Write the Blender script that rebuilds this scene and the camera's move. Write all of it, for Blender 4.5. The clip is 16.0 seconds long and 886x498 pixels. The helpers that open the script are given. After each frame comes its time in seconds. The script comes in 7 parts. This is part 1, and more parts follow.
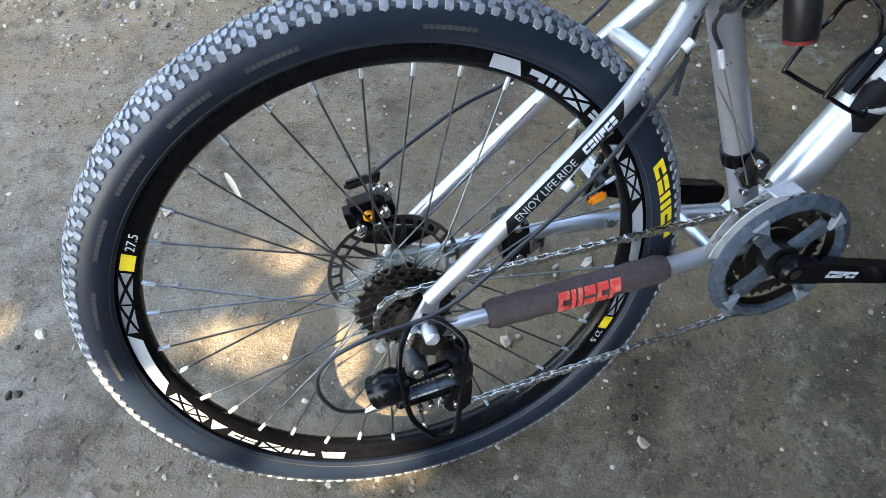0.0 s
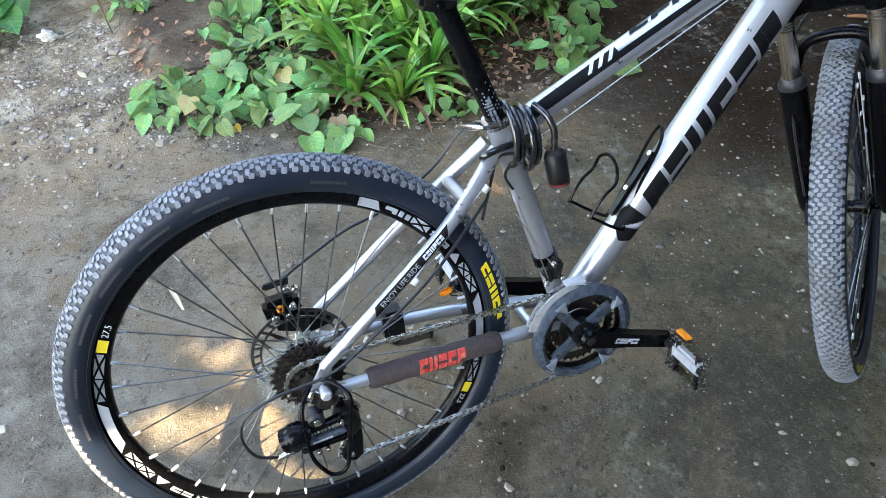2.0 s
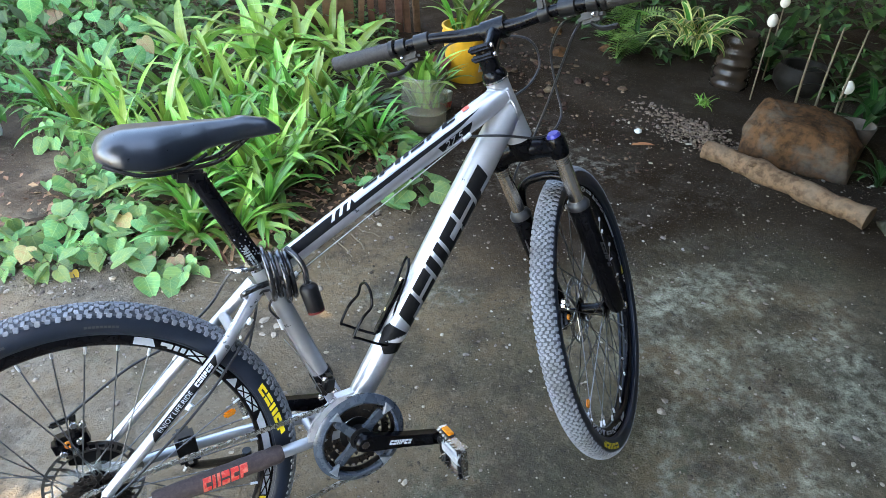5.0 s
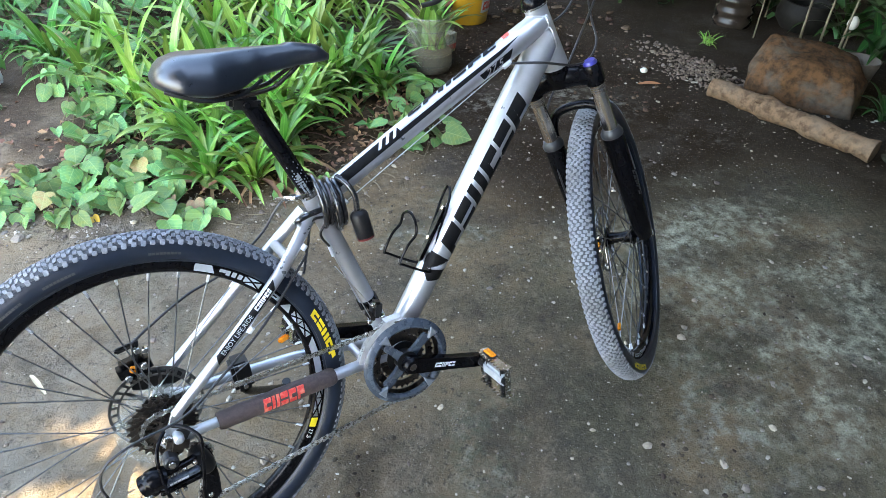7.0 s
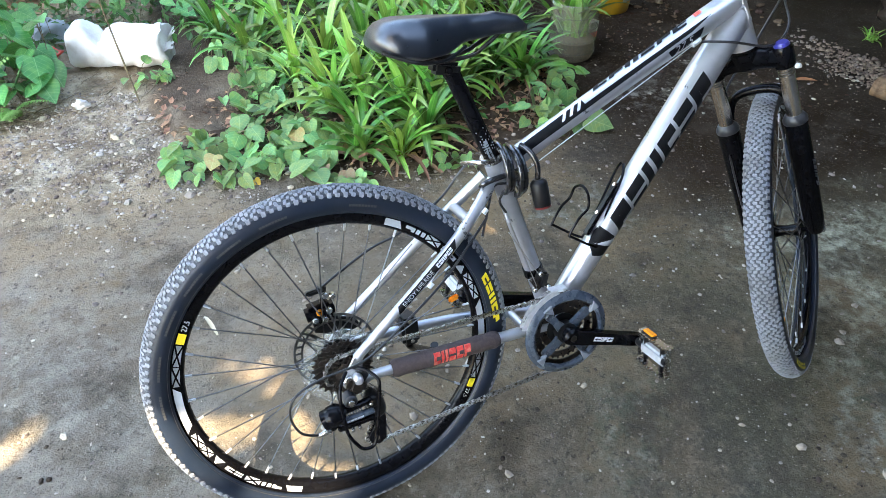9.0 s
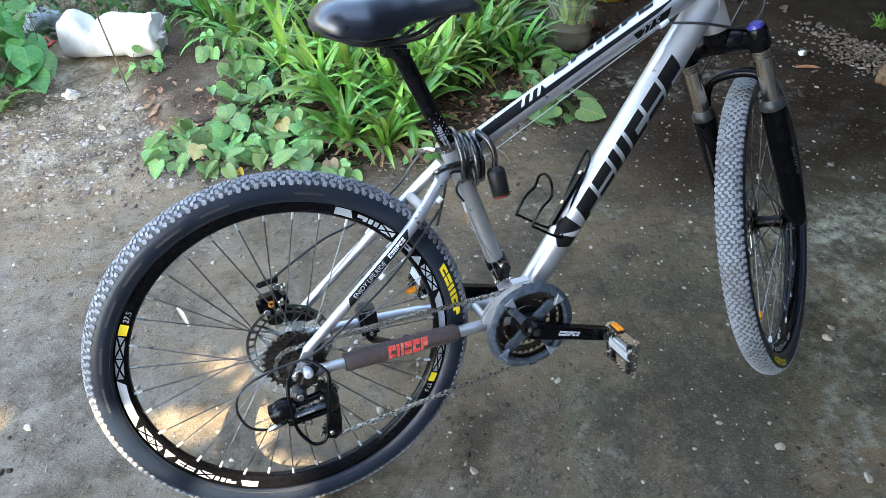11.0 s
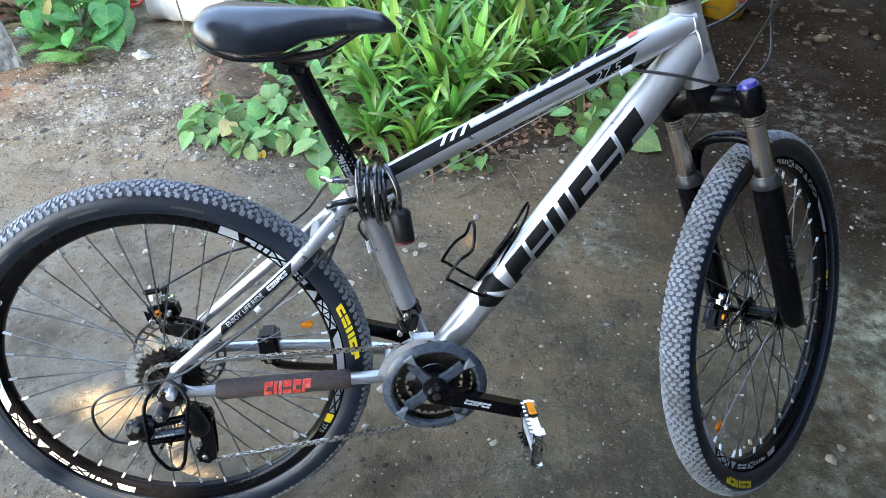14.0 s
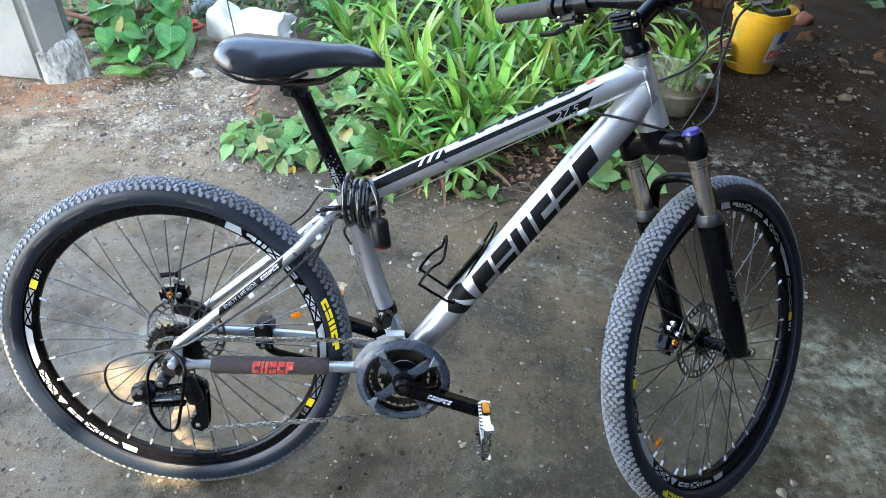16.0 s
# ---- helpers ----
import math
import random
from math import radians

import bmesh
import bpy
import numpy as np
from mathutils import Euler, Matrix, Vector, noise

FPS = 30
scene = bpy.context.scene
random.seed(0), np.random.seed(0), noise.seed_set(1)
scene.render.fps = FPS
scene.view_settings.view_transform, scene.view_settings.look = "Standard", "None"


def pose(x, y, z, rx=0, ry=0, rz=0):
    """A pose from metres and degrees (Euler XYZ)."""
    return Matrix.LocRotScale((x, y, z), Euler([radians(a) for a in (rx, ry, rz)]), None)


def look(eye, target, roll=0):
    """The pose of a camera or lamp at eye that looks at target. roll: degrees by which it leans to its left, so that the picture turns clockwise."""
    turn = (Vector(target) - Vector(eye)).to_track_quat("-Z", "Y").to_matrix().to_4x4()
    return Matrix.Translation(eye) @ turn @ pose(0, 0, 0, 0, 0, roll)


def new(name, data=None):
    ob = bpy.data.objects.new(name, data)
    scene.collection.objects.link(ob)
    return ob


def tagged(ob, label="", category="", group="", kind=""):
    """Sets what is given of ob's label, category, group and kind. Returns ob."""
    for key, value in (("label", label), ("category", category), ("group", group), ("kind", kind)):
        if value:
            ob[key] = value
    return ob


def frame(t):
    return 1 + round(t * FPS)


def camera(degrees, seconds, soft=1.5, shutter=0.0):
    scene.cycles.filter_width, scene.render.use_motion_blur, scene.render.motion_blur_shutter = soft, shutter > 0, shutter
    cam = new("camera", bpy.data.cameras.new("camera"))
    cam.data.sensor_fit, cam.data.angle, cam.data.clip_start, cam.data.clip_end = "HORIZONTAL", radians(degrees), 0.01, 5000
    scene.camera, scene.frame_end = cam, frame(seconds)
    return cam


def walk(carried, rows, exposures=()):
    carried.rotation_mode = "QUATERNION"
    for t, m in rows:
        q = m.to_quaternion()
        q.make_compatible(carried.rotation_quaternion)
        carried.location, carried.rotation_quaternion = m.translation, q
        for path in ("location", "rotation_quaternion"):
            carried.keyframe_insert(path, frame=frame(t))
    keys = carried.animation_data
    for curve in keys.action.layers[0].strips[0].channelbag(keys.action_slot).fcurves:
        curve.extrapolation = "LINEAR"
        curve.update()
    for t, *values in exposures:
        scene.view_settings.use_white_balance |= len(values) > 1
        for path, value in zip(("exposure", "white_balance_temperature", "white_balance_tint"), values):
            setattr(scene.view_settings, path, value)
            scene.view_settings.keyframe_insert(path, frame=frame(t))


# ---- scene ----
cam = camera(67.9, 16.0, 0.6)
PATH = [
    (0, (-0.025, -0.421, 0.962), (0.17, 0.733, -0.66), -3.9),
    (0.5, (-0.029, -0.477, 0.994), (0.25, 0.721, -0.583), -2.1),
    (1, (-0.018, -0.532, 1.047), (0.361, 0.733, -0.455), -0.3),
    (1.5, (-0.017, -0.594, 1.1), (0.453, 0.7, -0.35), 0.2),
    (2, (0.01, -0.653, 1.165), (0.445, 0.712, -0.231), 0.2),
    (2.5, (0.054, -0.73, 1.209), (0.534, 0.692, -0.113), 1.1),
    (3, (0.095, -0.781, 1.245), (0.669, 0.709, 0.041), 2.9),
    (3.5, (0.118, -0.819, 1.276), (0.705, 0.69, 0.101), 1.7),
    (4, (0.159, -0.858, 1.297), (0.846, 0.648, 0.174), 2.6),
    (4.2, (0.175, -0.865, 1.306), (0.881, 0.652, 0.21), 2.5),
    (6.3, (0.151, -0.873, 1.286), (1.028, 0.464, 0.084), 3.1),
    (6.5, (0.122, -0.87, 1.282), (0.974, 0.468, 0.064), 3.3),
    (7, (0.056, -0.87, 1.278), (0.837, 0.5, 0.048), 2.3),
    (7.5, (-0.002, -0.877, 1.278), (0.719, 0.53, 0.053), 1.4),
    (8, (-0.051, -0.856, 1.264), (0.563, 0.596, 0.033), 1.2),
    (8.5, (-0.09, -0.865, 1.266), (0.453, 0.603, 0.022), 0.9),
    (8.7, (-0.098, -0.864, 1.264), (0.426, 0.61, 0.019), 0.6),
    (10.8, (-0.021, -0.875, 1.228), (0.465, 0.59, -0.044), -1.0),
    (11, (0.017, -0.873, 1.23), (0.474, 0.606, -0.036), -0.9),
    (11.5, (0.116, -0.873, 1.23), (0.495, 0.63, -0.034), -2.2),
    (12, (0.191, -0.876, 1.226), (0.495, 0.642, -0.04), -2.6),
    (12.5, (0.238, -0.858, 1.22), (0.511, 0.66, -0.053), -2.3),
    (13, (0.297, -0.815, 1.222), (0.561, 0.697, -0.06), 0.4),
    (13.5, (0.357, -0.781, 1.216), (0.57, 0.733, -0.074), 0.5),
    (14, (0.402, -0.78, 1.225), (0.514, 0.737, -0.073), 0.3),
    (14.5, (0.471, -0.832, 1.246), (0.507, 0.711, -0.026), 0.9),
    (15, (0.516, -0.873, 1.256), (0.505, 0.682, -0.002), 0.6),
    (15.5, (0.524, -0.895, 1.271), (0.497, 0.687, 0.048), 0.9),
    (16, (0.523, -0.918, 1.287), (0.501, 0.664, 0.063), 1.8),
]
walk(cam, [(t, look(eye, target, roll)) for t, eye, target, roll in PATH],
     [(0.0, 3.70, 7150, 8), (4.2, 3.94, 7150, 8), (6.4, 4.10, 7200, 8), (8.2, 3.96, 7200, 8), (10.8, 3.84, 7100, 8), (16.0, 3.95, 7100, 8)])

# ---- light ----
GZ = -0.008          # level of the yard
SUN_FROM = Vector((-0.42, -0.5, 0.76)).normalized()
world = bpy.data.worlds.new("sky")
scene.world = world
world.use_nodes = True
sky = world.node_tree.nodes.new("ShaderNodeTexSky")
sky.sky_type, sky.sun_disc = "NISHITA", False
sky.sun_elevation = math.asin(SUN_FROM.z)
sky.sun_rotation = math.atan2(SUN_FROM.x, SUN_FROM.y)
world.node_tree.nodes["Background"].inputs["Strength"].default_value = 0.15
world.node_tree.links.new(sky.outputs[0], world.node_tree.nodes["Background"].inputs["Color"])
sun = new("sun", bpy.data.lights.new("sun", "SUN"))
sun.data.energy, sun.data.angle, sun.data.color = 2.8, radians(0.4), (1.0, 0.84, 0.62)
sun.matrix_world = look(SUN_FROM * 30, (0, 0, 0))


# ---- materials ----
def mat(name, col, rough=0.5, metal=0.0, col2=None, scale=40.0, mix=0.5, bump=0.0, bscale=300.0, rvar=0.0, coat=0.0,
        col3=None, scale3=6.0, vary=0.0, trans=0.0, ior=1.45, sub=0.0, spec=0.5, island=0.0, coords="Object", vein=None, sides=0.0):
    m = bpy.data.materials.new(name)
    m.use_nodes = True
    nt = m.node_tree
    b = nt.nodes["Principled BSDF"]
    b.inputs["Roughness"].default_value = rough
    b.inputs["Metallic"].default_value = metal
    b.inputs["Coat Weight"].default_value = coat
    b.inputs["Coat Roughness"].default_value = 0.12
    b.inputs["Transmission Weight"].default_value = trans
    b.inputs["IOR"].default_value = ior
    b.inputs["Specular IOR Level"].default_value = spec
    tc = nt.nodes.new("ShaderNodeTexCoord")
    out = None
    rgb = nt.nodes.new("ShaderNodeRGB")
    rgb.outputs[0].default_value = (*col, 1)
    out = rgb.outputs[0]

    def noise_fac(sc, lo, hi, detail=5.0):
        n = nt.nodes.new("ShaderNodeTexNoise")
        n.inputs["Scale"].default_value, n.inputs["Detail"].default_value = sc, detail
        n.inputs["Roughness"].default_value = 0.62
        nt.links.new(tc.outputs[coords], n.inputs["Vector"])
        r = nt.nodes.new("ShaderNodeMapRange")
        r.inputs[1].default_value, r.inputs[2].default_value = lo, hi
        nt.links.new(n.outputs["Fac"], r.inputs[0])
        return r.outputs[0]

    def blend(a, colour, fac, amount):
        x = nt.nodes.new("ShaderNodeMix")
        x.data_type = "RGBA"
        x.inputs["B"].default_value = (*colour, 1)
        nt.links.new(a, x.inputs["A"])
        mul = nt.nodes.new("ShaderNodeMath")
        mul.operation = "MULTIPLY"
        mul.inputs[1].default_value = amount
        nt.links.new(fac, mul.inputs[0])
        nt.links.new(mul.outputs[0], x.inputs["Factor"])
        return x.outputs["Result"]

    if col2:
        out = blend(out, col2, noise_fac(scale, 0.42, 0.62), mix)
    if col3:
        out = blend(out, col3, noise_fac(scale3, 0.48, 0.66), mix)
    if vein:
        # a paler midrib along x and, where sides is set, slanting side veins
        sep = nt.nodes.new("ShaderNodeSeparateXYZ")
        nt.links.new(tc.outputs["Object"], sep.inputs[0])

        def calc(op, a, b_=None):
            x = nt.nodes.new("ShaderNodeMath")
            x.operation = op
            for i, q in enumerate((a, b_)):
                if q is None:
                    continue
                if isinstance(q, float):
                    x.inputs[i].default_value = q
                else:
                    nt.links.new(q, x.inputs[i])
            return x.outputs[0]

        ay = calc("ABSOLUTE", sep.outputs["Y"])
        rib = nt.nodes.new("ShaderNodeMapRange")
        rib.inputs[1].default_value, rib.inputs[2].default_value = vein[1], vein[1] * 0.3
        nt.links.new(ay, rib.inputs[0])
        fac = rib.outputs[0]
        if sides:
            w = calc("PINGPONG", calc("MULTIPLY", calc("SUBTRACT", sep.outputs["X"], calc("MULTIPLY", ay, 0.75)), sides), 0.5)
            sv = nt.nodes.new("ShaderNodeMapRange")
            sv.inputs[1].default_value, sv.inputs[2].default_value = 0.09, 0.03
            nt.links.new(w, sv.inputs[0])
            fac = calc("MAXIMUM", fac, calc("MULTIPLY", sv.outputs[0], 0.55))
        out = blend(out, vein[0], fac, 0.7)
    if vary:
        oi = nt.nodes.new("ShaderNodeObjectInfo")
        hs = nt.nodes.new("ShaderNodeHueSaturation")
        for key, lo, hi in (("Hue", 0.5 - 0.035 * vary, 0.5 + 0.02 * vary), ("Value", 1 - 0.35 * vary, 1 + 0.35 * vary)):
            r = nt.nodes.new("ShaderNodeMapRange")
            r.inputs[3].default_value, r.inputs[4].default_value = lo, hi
            nt.links.new(oi.outputs["Random"], r.inputs[0])
            nt.links.new(r.outputs[0], hs.inputs[key])
        nt.links.new(out, hs.inputs["Color"])
        out = hs.outputs[0]
    if island:
        geo = nt.nodes.new("ShaderNodeNewGeometry")
        hs = nt.nodes.new("ShaderNodeHueSaturation")
        for key, lo, hi in (("Hue", 0.5 - 0.03 * island, 0.5 + 0.02 * island), ("Value", 1 - 0.55 * island, 1 + 0.7 * island)):
            r = nt.nodes.new("ShaderNodeMapRange")
            r.inputs[3].default_value, r.inputs[4].default_value = lo, hi
            nt.links.new(geo.outputs["Random Per Island"], r.inputs[0])
            nt.links.new(r.outputs[0], hs.inputs[key])
        nt.links.new(out, hs.inputs["Color"])
        out = hs.outputs[0]
    nt.links.new(out, b.inputs["Base Color"])
    if rvar:
        r = noise_fac(scale * 0.7, 0.3, 0.7)
        mr = nt.nodes.new("ShaderNodeMapRange")
        mr.inputs[3].default_value, mr.inputs[4].default_value = max(rough - rvar, 0.05), min(rough + rvar, 1)
        nt.links.new(r, mr.inputs[0])
        nt.links.new(mr.outputs[0], b.inputs["Roughness"])
    if bump:
        n = nt.nodes.new("ShaderNodeTexNoise")
        n.inputs["Scale"].default_value, n.inputs["Detail"].default_value = bscale, 4
        nt.links.new(tc.outputs[coords], n.inputs["Vector"])
        bp = nt.nodes.new("ShaderNodeBump")
        bp.inputs["Strength"].default_value, bp.inputs["Distance"].default_value = bump, 0.002
        nt.links.new(n.outputs["Fac"], bp.inputs["Height"])
        nt.links.new(bp.outputs[0], b.inputs["Normal"])
    if sub:
        b.inputs["Subsurface Weight"].default_value = 0.0
        tr = nt.nodes.new("ShaderNodeBsdfTranslucent")
        mx = nt.nodes.new("ShaderNodeMixShader")
        mx.inputs[0].default_value = sub
        nt.links.new(out, tr.inputs["Color"])
        nt.links.new(b.outputs[0], mx.inputs[1])
        nt.links.new(tr.outputs[0], mx.inputs[2])
        nt.links.new(mx.outputs[0], nt.nodes["Material Output"].inputs["Surface"])
    return m


def clear_film(name, col, body):
    """Clear thin plastic: partly milky, partly open."""
    m = mat(name, col, 0.2, 0, (col[0] * 0.8, col[1] * 0.8, col[2] * 0.75), 40, 0.5, 0.1, 60)
    nt = m.node_tree
    tr = nt.nodes.new("ShaderNodeBsdfTransparent")
    mx = nt.nodes.new("ShaderNodeMixShader")
    mx.inputs[0].default_value = body
    nt.links.new(tr.outputs[0], mx.inputs[1])
    nt.links.new(nt.nodes["Principled BSDF"].outputs[0], mx.inputs[2])
    nt.links.new(mx.outputs[0], nt.nodes["Material Output"].inputs["Surface"])
    return m


SILVER = mat("silver_paint", (0.45, 0.462, 0.49), 0.32, 0.68, (0.39, 0.395, 0.41), 25, 0.5, 0.05, 900, 0.06, 0.5)
BLACK_PAINT = mat("black_gloss_paint", (0.003, 0.003, 0.004), 0.2, 0, (0.005, 0.005, 0.006), 60, 0.5, 0.04, 500, 0.05, spec=0.15)
BLACK_PLASTIC = mat("black_plastic", (0.008, 0.008, 0.009), 0.36, 0, (0.014, 0.013, 0.012), 90, 0.6, 0.1, 700, 0.08, spec=0.24)
GREY_PLASTIC = mat("grey_plastic", (0.050, 0.064, 0.085), 0.28, 0, (0.036, 0.045, 0.058), 70, 0.6, 0.1, 600, 0.1)
RUBBER = mat("tyre_rubber", (0.006, 0.011, 0.022), 0.4, 0, (0.011, 0.017, 0.030), 30, 0.6, 0.1, 500, 0.06, 0, (0.012, 0.016, 0.024), 9, spec=0.4)
TREAD_BASE = mat("tread_rubber", (0.042, 0.045, 0.052), 0.7, 0, (0.08, 0.084, 0.092), 120, 0.7, 0.3, 600)
DUSTY = mat("dusty_tread_rubber", (0.165, 0.175, 0.192), 0.8, 0, (0.26, 0.268, 0.282), 160, 0.7, 0.3, 600, 0.05, 0, (0.12, 0.115, 0.11), 14)
GRIP = mat("grip_rubber", (0.022, 0.02, 0.02), 0.7, 0, (0.04, 0.037, 0.035), 120, 0.6, 0.4, 900)
CHROME = mat("bright_steel", (0.6, 0.59, 0.57), 0.22, 1, (0.4, 0.38, 0.35), 200, 0.5, 0.05, 900, 0.1)
STANCHION = mat("stanchion_steel", (0.80, 0.70, 0.60), 0.2, 1, (0.68, 0.58, 0.49), 12, 0.5, 0.01, 900, 0.1)
STEEL = mat("chain_steel", (0.62, 0.61, 0.59), 0.28, 1, (0.26, 0.235, 0.21), 260, 0.6, 0.1, 900, 0.1)
DARK_STEEL = mat("oily_dark_steel", (0.048, 0.042, 0.039), 0.34, 0.8, (0.085, 0.065, 0.05), 150, 0.7, 0.2, 900, 0.12)
DISC = mat("brake_disc_steel", (0.24, 0.23, 0.22), 0.3, 1, (0.12, 0.11, 0.10), 120, 0.6)
SPOKE = mat("dark_spoke_steel", (0.2, 0.2, 0.205), 0.3, 1, (0.10, 0.10, 0.10), 100, 0.5)
RIM_WHITE = mat("rim_white_decal", (0.42, 0.45, 0.49), 0.35, 0.2, (0.33, 0.35, 0.38), 50, 0.5)
RIM_GREY = mat("rim_grey_decal", (0.20, 0.22, 0.25), 0.35, 0.2, (0.15, 0.16, 0.18), 50, 0.5)
WHITE_DECAL = mat("white_decal", (0.50, 0.52, 0.55), 0.4, 0, (0.38, 0.39, 0.41), 50, 0.5)
YELLOW_DECAL = mat("yellow_decal", (0.72, 0.56, 0.02), 0.45, 0, (0.6, 0.45, 0.03), 60, 0.5)
BLACK_DECAL = mat("black_decal", (0.005, 0.005, 0.006), 0.5, 0, (0.009, 0.009, 0.009), 60, 0.5, spec=0.12)
RED_DECAL = mat("red_print", (0.55, 0.035, 0.03), 0.7, 0, (0.66, 0.2, 0.13), 90, 0.8)
SLEEVE = mat("neoprene_sleeve", (0.05, 0.036, 0.036), 0.85, 0, (0.075, 0.055, 0.052), 160, 0.7, 0.5, 800)
AMBER = mat("amber_reflector", (0.85, 0.30, 0.02), 0.18, 0, (0.6, 0.16, 0.01), 400, 0.6, 0.6, 900)
CLEAR = clear_film("clear_plastic", (0.5, 0.55, 0.55), 0.13)
SADDLE = mat("saddle_vinyl", (0.006, 0.009, 0.016), 0.31, 0, (0.012, 0.016, 0.023), 90, 0.6, 0.06, 1600, 0.04, spec=0.9)
ALLOY = mat("cast_alloy", (0.55, 0.56, 0.58), 0.35, 0.45, (0.40, 0.41, 0.43), 80, 0.6, 0.15, 500, 0.1)
BLUE = mat("blue_cap", (0.03, 0.03, 0.22), 0.3, 0, (0.02, 0.02, 0.1), 60, 0.5)
CABLE = mat("cable_housing", (0.016, 0.016, 0.018), 0.35, 0, (0.03, 0.03, 0.03), 80, 0.5)
BARE_CABLE = mat("bare_cable", (0.5, 0.49, 0.46), 0.3, 1, (0.3, 0.28, 0.25), 300, 0.5)
LOCK = mat("lock_cable_vinyl", (0.014, 0.014, 0.016), 0.16, 0, (0.03, 0.03, 0.03), 50, 0.5, 0, 300, 0, 0.6)


# ---- mesh helpers ----
def part(name, bm, material, parent=None, label="", sharp=38, mats=()):
    me = bpy.data.meshes.new(name)
    bm.normal_update()
    bm.to_mesh(me)
    bm.free()
    for p in me.polygons:
        p.use_smooth = True
    me.set_sharp_from_angle(angle=radians(sharp))
    for m in (material, *mats):
        me.materials.append(m)
    ob = new(name, me)
    if parent:
        ob.parent = parent
    if label:
        ob["label"] = label
    return ob


def again(ob, m, parent=None):
    c = ob.copy()
    scene.collection.objects.link(c)
    c.parent = parent or ob.parent
    c.matrix_basis = m
    return c


def curve(ctrl, n=6, closed=False):
    """A smooth line through the given points."""
    c = [Vector(p) for p in ctrl]
    k = len(c)
    res = []
    for i in range(k if closed else k - 1):
        if closed:
            a, b, d, e = (c[(i + j) % k] for j in (-1, 0, 1, 2))
        else:
            a, b, d, e = c[max(i - 1, 0)], c[i], c[i + 1], c[min(i + 2, k - 1)]
        for s in range(n):
            t = s / n
            res.append(0.5 * (2 * b + (d - a) * t + (2 * a - 5 * b + 4 * d - e) * t * t + (3 * b - a - 3 * d + e) * t ** 3))
    if not closed:
        res.append(c[-1])
    return res


def sweep(pts, radii, seg=12, closed=False, bm=None, flat=1.0):
    """A tube along a line; radii is one number or one per point."""
    bm = bm or bmesh.new()
    pts = [Vector(p) for p in pts]
    n = len(pts)
    if not hasattr(radii, "__len__"):
        radii = [radii] * n
    side, rings = None, []
    for i, p in enumerate(pts):
        if closed:
            tan = pts[(i + 1) % n] - pts[i - 1]
        else:
            tan = pts[min(i + 1, n - 1)] - pts[max(i - 1, 0)]
        tan.normalize()
        if side is None:
            side = tan.orthogonal().normalized() if abs(tan.y) > 0.9 else tan.cross(Vector((0, 1, 0))).normalized()
        side = (side - tan * side.dot(tan)).normalized()
        up = tan.cross(side)
        rings.append([bm.verts.new(p + (side * math.cos(a) + up * math.sin(a) * flat) * radii[i])
                      for a in (2 * math.pi * j / seg for j in range(seg))])
    for i in range(n if closed else n - 1):
        r0, r1 = rings[i], rings[(i + 1) % n]
        for j in range(seg):
            bm.faces.new((r0[j], r0[(j + 1) % seg], r1[(j + 1) % seg], r1[j]))
    if not closed:
        bm.faces.new(rings[0][::-1])
        bm.faces.new(rings[-1])
    return bm


def lathe(profile, seg=64, closed=True, bm=None, m=None):
    """Turns (radius, y) points round the y axis."""
    bm = bm or bmesh.new()
    first = len(bm.verts)
    rings = []
    for j in range(seg):
        a = 2 * math.pi * j / seg
        rings.append([bm.verts.new((r * math.cos(a), y, r * math.sin(a))) for r, y in profile])
    k = len(profile)
    for j in range(seg):
        for i in range(k if closed else k - 1):
            bm.faces.new((rings[j][i], rings[(j + 1) % seg][i], rings[(j + 1) % seg][(i + 1) % k], rings[j][(i + 1) % k]))
    bmesh.ops.recalc_face_normals(bm, faces=bm.faces)
    if m:
        bmesh.ops.transform(bm, matrix=m, verts=bm.verts[:][first:])
    return bm


def prism(outline, y0, y1, bm=None, m=None, hole=None, bevel=0.0):
    """A plate with the outline (x, z), from y0 to y1; hole: an inner outline with as many points."""
    bm = bm or bmesh.new()
    first = len(bm.verts)
    n = len(outline)
    a = [bm.verts.new((x, y0, z)) for x, z in outline]
    b = [bm.verts.new((x, y1, z)) for x, z in outline]
    for i in range(n):
        bm.faces.new((a[i], a[(i + 1) % n], b[(i + 1) % n], b[i]))
    if hole:
        c = [bm.verts.new((x, y0, z)) for x, z in hole]
        d = [bm.verts.new((x, y1, z)) for x, z in hole]
        for i in range(n):
            j = (i + 1) % n
            bm.faces.new((c[j], c[i], d[i], d[j]))
            bm.faces.new((a[j], a[i], c[i], c[j]))
            bm.faces.new((b[i], b[j], d[j], d[i]))
    else:
        bm.faces.new(a[::-1])
        bm.faces.new(b)
    if bevel:
        bmesh.ops.bevel(bm, geom=[e for e in bm.edges if e.verts[0].index < 0 or True], offset=bevel, segments=1, affect="EDGES")
    bmesh.ops.recalc_face_normals(bm, faces=bm.faces)
    if m:
        bmesh.ops.transform(bm, matrix=m, verts=bm.verts[:][first:])
    return bm


def box(size, m=None, bevel=0.003, bm=None):
    tmp = bmesh.new()
    bmesh.ops.create_cube(tmp, size=1, matrix=Matrix.Diagonal((*size, 1)))
    if bevel:
        bmesh.ops.bevel(tmp, geom=tmp.edges[:], offset=bevel, segments=2, affect="EDGES")
    if m:
        bmesh.ops.transform(tmp, matrix=m, verts=tmp.verts)
    return merge(bm, tmp)


